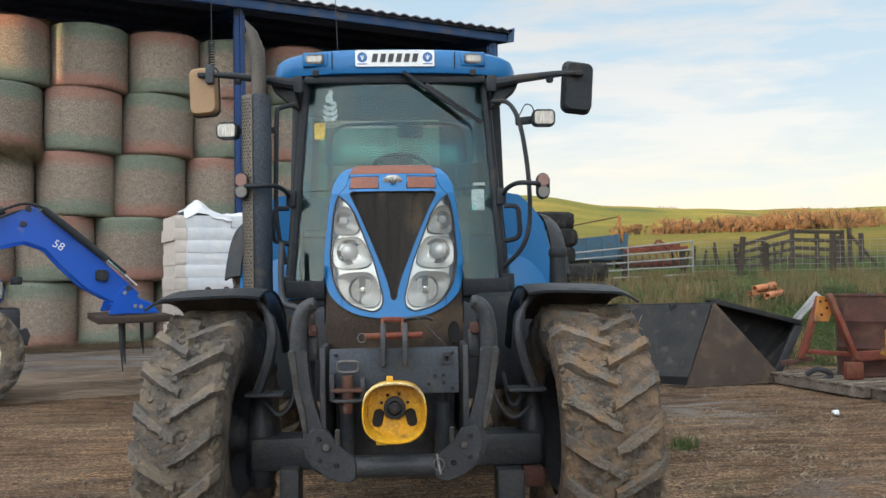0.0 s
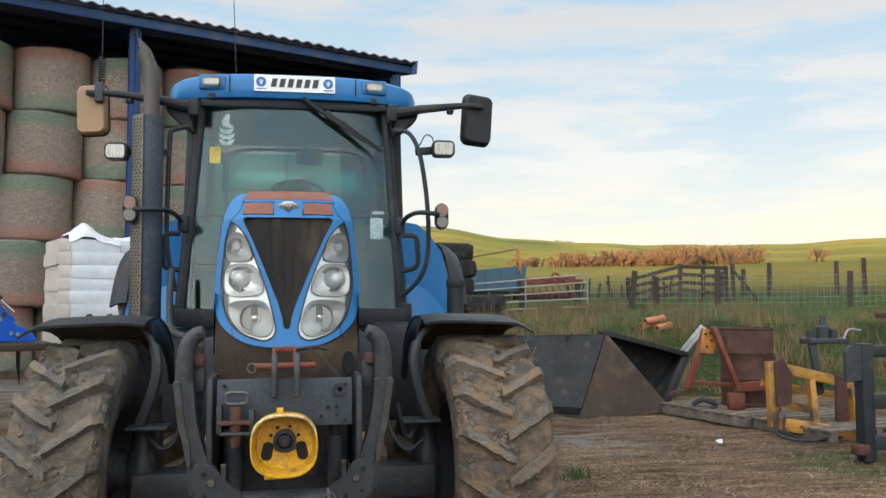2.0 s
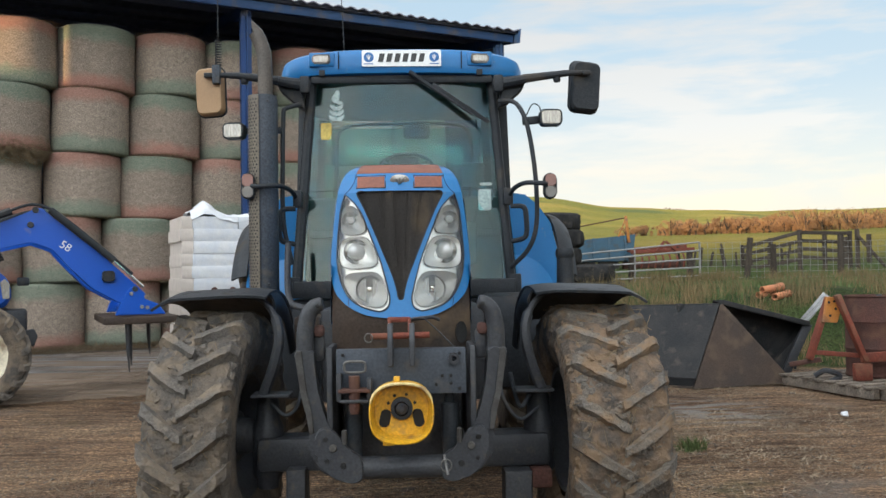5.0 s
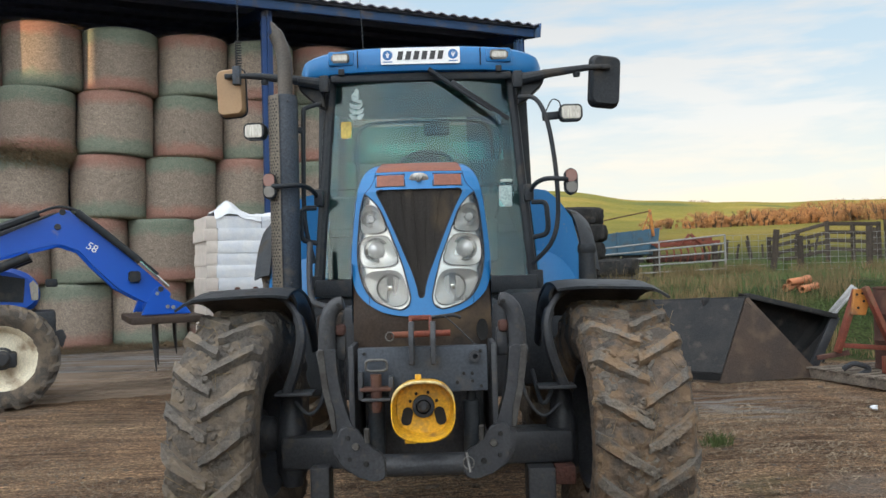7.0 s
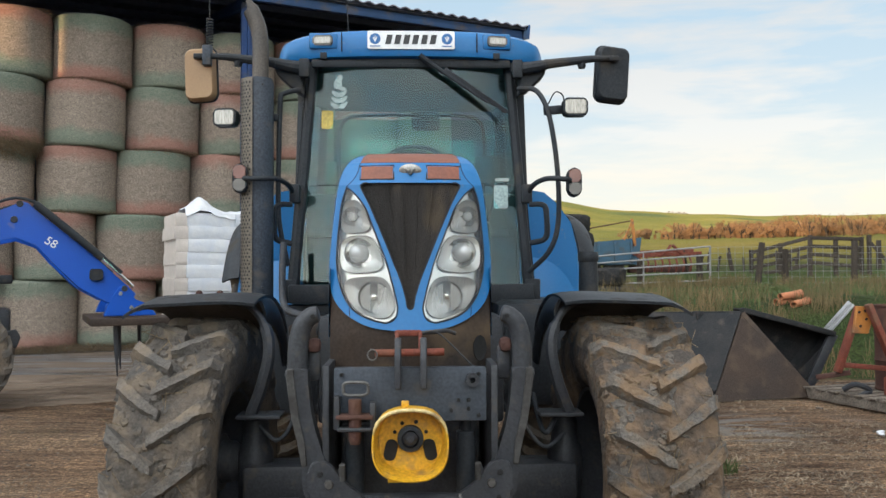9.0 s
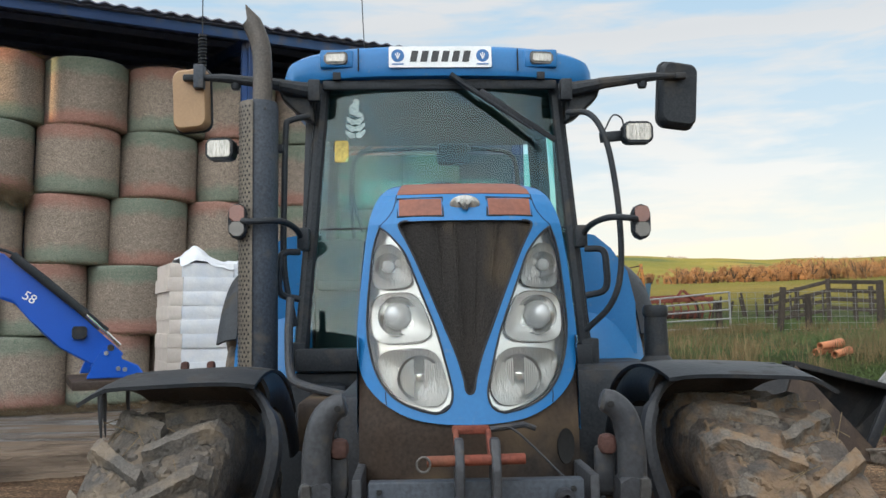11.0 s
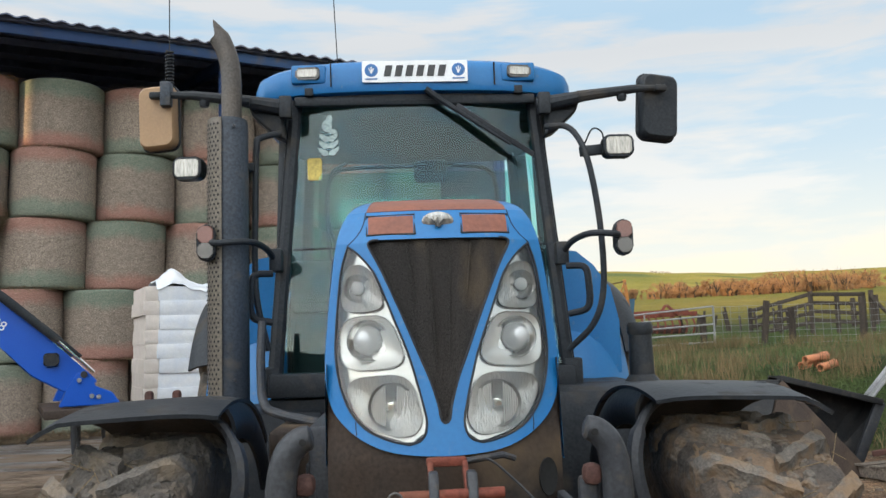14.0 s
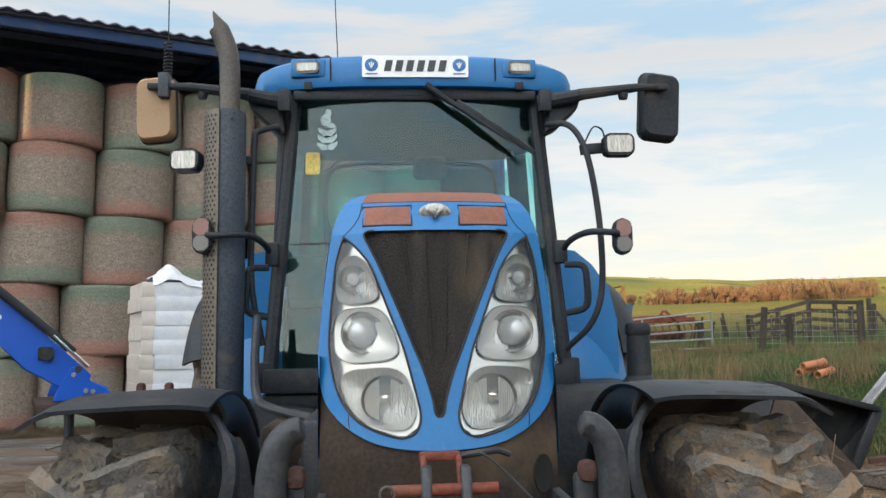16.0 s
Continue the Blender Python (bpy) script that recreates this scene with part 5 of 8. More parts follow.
        part("arm_hook", tube([(sd * p.x, -2.058, p.y) for p in hook], [0.037 - 0.010 * (i / nh) ** 2 for i in range(nh - 1)] + [0.020], 16), M["iron"], arm, "smooth rounded black hook end")
        part("hook_eye", lathe([(0, 0.006), (0.008, 0.005), (0.009, 0)], 12, pose(sd * 0.335, -2.084, 1.228, 90, 0, 0)), M["hole"], arm)
        flange = [(0.421, 1.05), (0.424, 1.02), (0.405, 0.88), (0.385, 0.80), (0.372, 0.72), (0.352, 0.72), (0.360, 0.80), (0.380, 0.88), (0.398, 1.02), (0.398, 1.05)]
        bm = prism([(x, z) for x, z in flange], 0.012, FRONT @ pose(0, 0, 2.094), bevel=0.003)
        if sd < 0:
            bmesh.ops.scale(bm, vec=(-1, 1, 1), verts=bm.verts)
        part("arm_flange", bm, M["scuff"], arm, "worn grey front edge")
        cheek = [(0.300, 0.742), (0.262, 0.725), (0.225, 0.665), (0.165, 0.628), (0.16, 0.535), (0.225, 0.527), (0.285, 0.555), (0.335, 0.615), (0.347, 0.66), (0.344, 0.715), (0.328, 0.74)]
        sm = smooth_path([(x, z, 0) for x, z in cheek + [cheek[0]]], 3)[:-1]
        for shift, y, key in ((0.0, 2.106, "iron"), (0.026, 2.035, "iron")):
            bm = prism([(p.x + shift, p.y) for p in sm], 0.026, FRONT @ pose(0, 0, y), bevel=0.006)
            if sd < 0:
                bmesh.ops.scale(bm, vec=(-1, 1, 1), verts=bm.verts)
            part("cheek_plate", bm, M[key], arm)
        for px, pz, pr, key in ((0.275, 0.665, 0.016, "dullsteel"), (0.305, 0.70, 0.010, "hole"), (0.235, 0.595, 0.012, "hole"), (0.30, 0.615, 0.009, "hole")):
            part("pivot_pin", lathe([(0, 0.010), (pr * 0.8, 0.010), (pr, 0.005), (pr, 0)], 14, pose(sd * px, -2.131, pz, 90, 0, 0)), M[key], arm)
        part("lift_ram", lathe([(0.034, 0.0), (0.034, 0.26), (0.02, 0.262), (0.02, 0.34)], 16, pose(sd * 0.195, -2.02, 0.56)), M["black"], arm)
        part("spring_pin", tube([(sd * 0.225, -2.19, 0.745), (sd * 0.225, -2.18, 0.69)], 0.010, 10), M["scuff"], arm)
        part("hook_catch", box((sd * 0.335 - 0.022, -2.06, 1.10), (sd * 0.335 + 0.022, -2.01, 1.15), 0.016), M["rust"], arm, "rusted catch")
        part("catch_plate", box((sd * 0.335 - 0.03, -2.03, 1.0), (sd * 0.335 + 0.02, -2.0, 1.12), 0.012), M["iron"], arm)
    part("cross_tube", lathe([(0.0, -0.27), (0.045, -0.27), (0.045, 0.27), (0.0, 0.27)], 18, pose(0, -2.08, 0.575, 0, 90, 0)), M["iron"], L)
    rp = [(0.172 + 0.021 * math.cos(a), -2.19, 0.60 + 0.024 * math.sin(a)) for a in steps(0, 6.28, 16)]
    part("linch_ring", tube(rp, 0.003, 6), M["dullsteel"], L)
    part("linch_pin", tube([(0.165, -2.16, 0.635), (0.178, -2.20, 0.565)], 0.006, 8), M["dullsteel"], L)
    # PTO guard
    G = new("shaft_guard")
    G.parent = T
    G["label"] = "yellow shaft guard with a dark hub and holes"
    ol = []
    for k in range(40):
        a = 2 * math.pi * k / 40
        r = 0.122 / (abs(math.cos(a)) ** 2.6 + abs(math.sin(a)) ** 2.6) ** (1 / 2.6)
        ol.append((r * math.cos(a), r * math.sin(a) * (0.93 if math.sin(a) > 0 else 0.95)))
    bm = bmesh.new()
    rings = []
    for k, dy in ((1.0, 0.11), (1.03, 0.0), (0.985, -0.004), (0.955, 0.006), (0.92, 0.07), (0.86, 0.10), (0.35, 0.10), (0.33, 0.105)):
        rings.append([bm.verts.new((x * k, dy, z * k)) for x, z in ol])
    for a, b in zip(rings, rings[1:]):
        for k in range(40):
            bm.faces.new((a[k], a[(k + 1) % 40], b[(k + 1) % 40], b[k]))
    bmesh.ops.transform(bm, matrix=pose(0.0, -2.245, 0.815), verts=bm.verts)
    part("guard_shell", bm, M["yellow"], G)
    part("guard_lip", tube([(x * 1.012, -2.246, 0.815 + z * 1.012) for x, z in ol[2:19]], [0.002, 0.004] + [0.0065] * 13 + [0.004, 0.002], 8), M["paleyellow"], G, "pale yellow upper rim")
    for sx in (-1, 1):
        part("guard_hole", prism(rounded(0.042, 0.072, 0.020), 0.004, FRONT @ pose(sx * 0.066, 0.782, 2.146) @ pose(0, 0, 0, 0, 0, sx * 12)), M["hole"], G)
    part("hub_ring", lathe([(0.044, 0.0), (0.044, 0.03), (0.030, 0.034), (0.028, 0.0)], 22, pose(0.0, -2.140, 0.822, 90, 0, 0)), M["black"], G)
    part("shaft_end", lathe([(0.024, 0.0), (0.024, 0.03), (0.012, 0.04), (0.0, 0.04)], 14, pose(0.0, -2.140, 0.822, 90, 0, 0)), M["iron"], G)
    for a in (20, 70, 120, 160, 200, 340):
        part("guard_bolt", lathe([(0, 0.007), (0.006, 0.006), (0.007, 0)], 8, pose(0.056 * math.cos(radians(a)), -2.144, 0.822 + 0.056 * math.sin(radians(a)), 90, 0, 0)), M["hole"], G)
    part("guard_tab", box((-0.03, -2.18, 0.925), (-0.005, -2.165, 0.95), 0.002), M["yellow"], G)
    part("guard_tab", box((-0.075, -2.18, 0.68), (-0.03, -2.165, 0.70), 0.002), M["yellow"], G)

    # front axle, wheels, mudguards
    part("front_axle", box((-0.70, -1.48, 0.42), (0.70, -1.30, 0.58), 0.025), M["iron"], T, "black cast front axle")
    part("axle_bracket", box((-0.55, -1.56, 0.10), (-0.46, -1.40, 0.45), 0.01), M["iron"], T)
    part("axle_bracket", box((0.47, -1.56, 0.05), (0.60, -1.40, 0.42), 0.01), M["iron"], T)
    part("steer_clamp", box((0.60, -1.53, 0.33), (0.70, -1.42, 0.42), 0.012), M["rust"], T)
    part("tie_rod", tube([(-0.66, -1.15, 0.5), (0.66, -1.15, 0.5)], 0.022, 10), M["iron"], T)
    for sd in (1, -1):
        wheel(T, pose(0.93 if sd > 0 else -0.885, -1.37, 0.58, 0, 0, 2.5 if sd > 0 else -5), 0.608, 0.445 if sd > 0 else 0.39, 0.30, 19, 0.042, M["iron"], lug_w=0.055, tyre_mat=M["claytyre"] if sd > 0 else None, lug_mat=M["claylug"] if sd > 0 else None, mud=0.03 if sd > 0 else 0.018)
        part("knuckle", lathe([(0.0, 0.78), (0.04, 0.775), (0.055, 0.74), (0.058, 0.66), (0.075, 0.62), (0.075, 0.40), (0.055, 0.37), (0.05, 0.33), (0.0, 0.32)], 18, pose(sd * 0.66, -1.38, 0)), M["iron"], T)
        # mudguard: a thin arched sheet with a rolled outer edge
        def guard_pt(u, v, sd=sd):
            x = 0.62 + 0.525 * u
            a = radians(-24 + 92 * v)
            r = 0.672 - 0.035 * (abs(2 * u - 1) ** 4) - 0.012 * u
            zz = 0.60 + r * math.cos(a)
            zz = 1.297 - (1.262 - zz) * 0.5 - 0.015 * u - 0.03 * max(0, u - 0.85) / 0.15
            return (sd * x, -1.37 + 1.03 * r * math.sin(a), zz)
        part("mudguard", grid(guard_pt, steps(0, 1, 12), steps(0, 1, 16), thick=0.012), M["black"], T, "black plastic front mudguard")
        def skirt_pt(u, v, sd=sd):
            a = radians(-10 + 78 * v)
            r = 0.66 - 0.15 * u
            return (sd * (0.622 - 0.02 * math.sin(u * 3)), -1.37 + 1.03 * r * math.sin(a), 1.275 - (1.262 - (0.60 + r * math.cos(a))) * 0.75)
        part("mudguard_skirt", grid(skirt_pt, steps(0, 1, 5), steps(0, 1, 16), thick=0.012), M["black"], T)
        part("guard_stay", tube(smooth_path([(sd * 0.80, -1.42, 1.268), (sd * 0.67, -1.46, 1.235), (sd * 0.60, -1.50, 1.15), (sd * 0.582, -1.52, 1.05), (sd * 0.61, -1.52, 0.92), (sd * 0.66, -1.51, 0.79)], 5), [0.016] * 10 + [0.026] * 40, 8), M["iron"], T)
        part("stay_shelf", box((sd * 0.62 - 0.09, -1.56, 0.785), (sd * 0.62 + 0.09, -1.42, 0.80), 0.004), M["iron"], T)
        for k, (xa, xb, zb) in enumerate(((0.46, 0.64, 0.66), (0.52, 0.60, 0.72)) if sd > 0 else ((0.48, 0.62, 0.70),)):
            part("brake_hose", tube(smooth_path([(sd * xa, -1.40, 0.86), (sd * (xa + 0.02), -1.50, 0.74), (sd * (xa + xb) / 2, -1.54, zb), (sd * xb, -1.50, zb + 0.05)], 5), 0.009 + 0.002 * k, 8), M["black"], T)
        for bx in (0.74, 1.02):
            part("guard_bolt", lathe([(0, 0.008), (0.02, 0.007), (0.024, 0)], 12, pose(sd * bx, -1.42, 1.278)), M["black"], T)

    # rear wheels and fenders
    for sd in (1, -1):
        w = wheel(T, pose(sd * 0.99, 1.35, 0.84), 0.86, 0.48, 0.50, 18, 0.05, M["greyplate"], lug_w=0.07)
        def fender_pt(u, v, sd=sd):
            a = radians(-95 + 150 * v)
            x = 0.72 + 0.43 * u
            r = 1.02 - 0.20 * u ** 3
            return (sd * x, 1.32 + r * math.sin(a) * 1.0, 0.90 + r * math.cos(a))
        part("rear_fender", grid(fender_pt, steps(0, 1, 10), steps(0, 1, 24), thick=0.02), M["blue"], T, "smooth blue rear fender")
        def edge_pt(u, v, sd=sd):
            a = radians(-63 + 118 * v)
            x = 1.145 + 0.125 * u
            r = 0.86 - 0.07 * u ** 2
            return (sd * x, 1.35 + r * math.sin(a), 0.96 + r * math.cos(a))
        part("fender_extension", grid(edge_pt, steps(0, 1, 4), steps(0, 1, 20), thick=0.015), M["black"], T, "black rubber fender extension")
        part("fender_face", prism([(0.71, 1.26), (1.09, 1.24), (1.09, 1.52), (1.05, 1.70), (0.96, 1.83), (0.87, 1.905), (0.71, 1.93)], 0.02, FRONT @ pose(0, 0, -0.50) @ (Matrix.Diagonal((sd, 1, 1, 1)))), M["blue"], T)
    part("filler_neck", lathe([(0.0, 0.30), (0.055, 0.30), (0.062, 0.285), (0.062, 0.25), (0.055, 0.24), (0.06, 0.05), (0.10, 0.0)], 18, pose(1.06, 0.0, 1.20)), M["black"], T, "black filler neck with a cap")
    part("fuel_tank", box((0.46, -0.35, 0.62), (1.10, 0.95, 1.22), 0.07), M["black"], T)
    part("step_tank", box((-1.05, -0.1, 0.55), (-0.46, 0.95, 1.15), 0.06), M["black"], T)

    # cab
    C = new("cab")
    C.parent = T
    C["label"] = "glazed cab with a blue roof and black pillars"
    def roof_plan(s):
        # half outline of the roof, front middle to rear middle
        return [(0.0, -0.02), (0.30, -0.012), (0.52, 0.008), (0.68, 0.045), (0.775, 0.10), (0.815, 0.20), (0.83, 0.35), (0.815, 0.9), (0.75, 1.45), (0.58, 1.55), (0.0, 1.58)]
    half = smooth_path([(x, y, 0) for x, y in roof_plan(0)], 3)
    outline = [(p.x, p.y) for p in half] + [(-p.x, p.y) for p in half[-2:0:-1]]
    bm = bmesh.new()
    rings = []
    for k, z in ((0.965, 2.672), (0.992, 2.676), (1.0, 2.70), (0.998, 2.78), (0.985, 2.815), (0.95, 2.838), (0.8, 2.862), (0.4, 2.885)):
        rings.append([bm.verts.new((x * k, 0.78 + (y - 0.78) * k, z - 0.045 * (abs(x) / 0.81) ** 4 * (1 if z > 2.69 else 0.6))) for x, y in outline])
    n = len(outline)
    for a, b in zip(rings, rings[1:]):
        for k in range(n):
            bm.faces.new((a[k], a[(k + 1) % n], b[(k + 1) % n], b[k]))
    bm.faces.new(rings[-1])
    bm.faces.new(rings[0][::-1])
    roof = part("roof", bm, M["blue"], C, "rounded blue roof")
    part("headliner", prism([(x * 0.93, 0.78 + (y - 0.78) * 0.95) for x, y in outline], 0.03, pose(0, 0, 2.638)), M["black"], C)
    part("visor_strip", box((-0.60, 0.025, 2.615), (0.60, 0.06, 2.665), 0.01), M["black"], C)
    for x in (-0.415, 0.395):
        part("roof_seam", tube([(x, -0.012, 2.70), (x, -0.012, 2.815)], 0.004, 6), M["hole"], roof)
    for x in (-0.525, 0.515):
        lamp_box(roof, (x, 0.03, 2.768), 0.12, 0.062, 0.045, "dullsteel", "whitelens", turn=-6 if x < 0 else 6, name="roof_lamp")
        part("lamp_surround", box((x - 0.085, -0.008, 2.72), (x + 0.085, 0.06, 2.815), 0.012), M["blue"], roof)
        part("lamp_foot", box((x - 0.02, 0.0, 2.66), (x + 0.02, 0.03, 2.70), 0.004), M["black"], roof)
    # number plate with plain bars
    P = part("number_plate", prism(rounded(0.52, 0.108, 0.008), 0.008, FRONT @ pose(0, 2.768, 0.022)), M["white"], C, "white plate with dark bars and two blue emblems")
    x = -0.155
    for k in range(6):
        part("bar", prism([(0, 0), (0.034, 0), (0.046, 0.056), (0.012, 0.056)], 0.002, FRONT @ pose(x, 2.742, 0.031), ), M["ink"], P)
        x += 0.053
    for sx in (-0.215, 0.215):
        part("emblem", lathe([(0, 0.002), (0.031, 0.0015), (0.033, 0)], 20, pose(sx, -0.0305, 2.774, 90, 0, 0)), M["logoblue"], P)
        for a in (-35, 0, 35):
            part("emblem_mark", beam((sx, -0.0335, 2.756), (sx + 0.02 * math.sin(radians(a)), -0.0335, 2.756 + 0.034 * math.cos(radians(a))), 0.005, 0.002, bevel=0, up=(0, 1, 0)), M["white"], P)
        part("emblem_bar", box((sx - 0.03, -0.0325, 2.727), (sx + 0.03, -0.030, 2.733)), M["logoblue"], P)
    # pillars
    def wx(z):
        return lerp_table([(1.26, 0.668), (2.66, 0.567)], z)
    def wy(z):
        return lerp_table([(1.26, -0.06), (2.66, 0.07)], z)
    for sd in (1, -1):
        pl = [(sd * (wx(z) + 0.030), wy(z) + 0.05, z) for z in steps(1.22, 2.68, 10)]
        part("front_pillar", tube(pl, [0.034] * 11, 8), M["black"], C, "black front pillar")
        part("pillar_edge", tube([(sd * (wx(z) + 0.062), wy(z) + 0.08, z) for z in steps(1.22, 2.66, 8)], 0.016, 6), M["black"], C)
        part("rear_pillar", beam((sd * 0.76, 1.35, 1.2), (sd * 0.70, 1.42, 2.66), 0.10, 0.09), M["black"], C)
        part("mid_pillar", beam((sd * 0.775, 0.72, 1.15), (sd * 0.74, 0.80, 2.66), 0.07, 0.06), M["black"], C)
        sg = grid(lambda u, v, sd=sd: (sd * (wx(1.26 + 1.38 * v) + 0.05 + (0.03 + 0.07 * (1 - v)) * u + 0.03 * math.sin(math.pi * u)), wy(1.26 + 1.38 * v) + 0.10 + 0.62 * u, 1.26 + 1.38 * v), steps(0, 1, 4), steps(0, 1, 6))
        part("door_glass", sg, M["clearglass"], C).visible_shadow = False
        qg = grid(lambda u, v, sd=sd: (sd * (0.765 - 0.035 * v - 0.02 * u), 0.80 + 0.52 * u, 1.45 + 1.19 * v), steps(0, 1, 2), steps(0, 1, 2))
        part("rear_side_glass", qg, M["clearglass"], C).visible_shadow = False
        part("door_handle", tube(smooth_path([(sd * 0.70, -0.08, 1.78), (sd * 0.775, -0.12, 1.77), (sd * 0.79, -0.13, 1.70), (sd * 0.785, -0.12, 1.58), (sd * 0.70, -0.08, 1.55)], 5), 0.017, 8), M["black"], C, "black grab handle")
        part("lower_corner", box((sd * 0.72 - 0.045, -0.04, 1.20), (sd * 0.72 + 0.045, 0.12, 1.34), 0.01), M["black"], C)
    ws = grid(lambda u, v: (wx(1.30 + 1.33 * v) * u, wy(1.30 + 1.33 * v) - 0.02 + 0.05 * abs(u) ** 3, 1.30 + 1.33 * v), steps(-1, 1, 16), steps(0, 1, 8))
    part("windscreen", ws, M["glass"], C, "tinted windscreen").visible_shadow = False
    part("screen_split", tube([(u * wx(1.90), wy(1.90) - 0.022 + 0.05 * abs(u) ** 3, 1.90) for u in steps(-1, 1, 16)], 0.004, 6), M["black"], C)
    part("sill", box((-0.72, -0.10, 1.20), (0.72, 0.06, 1.31), 0.012), M["black"], C)
    part("dash_cowl", box((-0.30, -0.02, 1.28), (0.30, 0.30, 1.62), 0.05), M["darktrim"], C)
    part("instrument_pod", box((-0.15, 0.20, 1.85), (0.19, 0.36, 2.10), 0.05), M["trimgrey"], C)
    # rear window frame
    part("rear_glass", box((-0.66, 1.40, 1.30), (0.66, 1.406, 2.55)), M["clearglass"], C).visible_shadow = False
    for sd in (1, -1):
        part("rear_frame", tube(smooth_path([(sd * 0.46, 1.30, 1.35), (sd * 0.54, 1.30, 2.05), (sd * 0.545, 1.30, 2.40), (sd * 0.50, 1.30, 2.53), (sd * 0.36, 1.30, 2.565), (0, 1.30, 2.57)], 6), 0.014, 8), M["black"], C)
    part("rear_sill", box((-0.72, 1.3, 1.15), (0.72, 1.44, 1.72), 0.02), M["darktrim"], C)
    for sd in (1, -1):
        part("inner_panel", box((sd * 0.58 - 0.16, 0.78, 1.19), (sd * 0.58 + 0.16, 1.38, 1.93), 0.05), M["darktrim"], C, "dark moulded panel over the wheel arch")
        part("panel_ledge", box((sd * 0.58 - 0.13, 0.70, 1.62), (sd * 0.58 + 0.13, 0.86, 1.68), 0.02), M["darktrim"], C)
    part("cab_floor", box((-0.74, -0.05, 1.12), (0.74, 1.44, 1.19), 0.01), M["black"], C)
    # seat, wheel, console
    seat = part("seat_base", box((-0.24, 0.70, 1.45), (0.24, 1.18, 1.58), 0.05), M["seatcloth"], C, "dark cloth seat")
    part("backrest", box((-0.23, 1.10, 1.55), (0.23, 1.22, 2.08), 0.05), M["seatcloth"], seat)
    part("headrest", box((-0.12, 1.12, 2.10), (0.12, 1.20, 2.28), 0.035), M["seatcloth"], seat)
    sw = []
    mw = pose(0.02, 0.42, 2.10, 38, 0, 0)
    for k in range(29):
        a = 2 * math.pi * k / 28
        sw.append(mw @ Vector((0.19 * math.cos(a), 0.19 * math.sin(a), 0)))
    stw = part("steering_wheel", tube(sw, 0.014, 8, cap=False), M["black"], C, "black steering wheel")
    for a in (0, 120, 240):
        part("spoke", beam(mw @ Vector((0, 0, -0.02)), mw @ Vector((0.20 * math.sin(radians(a + 60)), 0.20 * math.cos(radians(a + 60)), 0)), 0.03, 0.012), M["black"], stw)
    part("column", tube([(0.02, 0.30, 1.5), (0.02, 0.42, 2.09)], 0.06, 12), M["black"], C)
    part("console", box((0.34, 0.45, 1.40), (0.52, 1.1, 1.72), 0.04), M["darktrim"], C)
    part("monitor", box((0.40, 0.30, 1.95), (0.56, 0.34, 2.12), 0.015), M["black"], C)
    part("monitor_stalk", tube([(0.50, 0.55, 1.7), (0.55, 0.42, 1.9), (0.48, 0.33, 2.0)], 0.01, 6), M["black"], C)
    part("roof_pod", box((0.0, 0.76, 2.37), (0.20, 0.86, 2.50), 0.03), M["black"], C)
    part("cable", tube(smooth_path([(0.50, 0.2, 2.40), (0.53, 0.2, 2.2), (0.50, 0.2, 2.0), (0.56, 0.2, 1.8), (0.62, 0.2, 1.6)], 5), 0.006, 6), M["black"], C)
    part("cable", tube(smooth_path([(-0.36, 0.2, 2.36), (-0.44, 0.2, 2.3), (-0.46, 0.2, 2.1), (-0.41, 0.2, 1.9)], 5), 0.008, 6), M["black"], C)
    # stickers on the screen
    def on_screen(x, z):
        return (x, wy(z) - 0.026 + 0.05 * abs(x / wx(z)) ** 3, z)
    for (x, z, w, h, key) in ((-0.505, 2.30, 0.07, 0.11, "sticker"), (0.535, 1.83, 0.085, 0.14, "decal"), (0.545, 1.935, 0.085, 0.02, "decal")):
        p = on_screen(x, z)
        part("sticker", prism(rounded(w, h, 0.012), 0.002, pose(*p) @ FRONT), M[key], C)
    for sx in (-1, 1):
        for k in range(3):
            p = on_screen(-0.435 + sx * (0.026 - 0.003 * k), 2.39 + 0.036 * k)
            leaf = [(-0.024, -0.020), (0.0, -0.026), (0.024, 0.002), (0.026, 0.022), (0.008, 0.012), (-0.024, 0.0)]
            part("leaf_decal", prism([(sx * x, z) if sx > 0 else (sx * x, z) for x, z in leaf][::sx], 0.001, pose(*p) @ FRONT), M["decal"], C, "pale leaf-shaped decal")
    for dx, dz, r, h in ((-0.008, 0.135, 0.026, 1.2), (0.004, 0.172, 0.017, 1.2), (0.02, 0.105, 0.022, 0.6)):
        p = on_screen(-0.435 + dx, 2.385 + dz)
        part("leaf_decal", lathe([(0, 0.001), (1, 0.0)], 14, pose(*p) @ FRONT @ Matrix.Diagonal((r, r * h, 1, 1))), M["decal"], C)
    # wiper
    part("wiper_arm", tube([(0.05, -0.02, 2.68), (0.12, -0.01, 2.63), (0.30, -0.03, 2.50), (0.46, -0.035, 2.39)], [0.016, 0.016, 0.010, 0.006], 8), M["black"], C, "black wiper arm and blade")
    part("wiper_blade", beam((0.20, -0.025, 2.595), (0.57, -0.04, 2.335), 0.012, 0.028), M["black"], C)

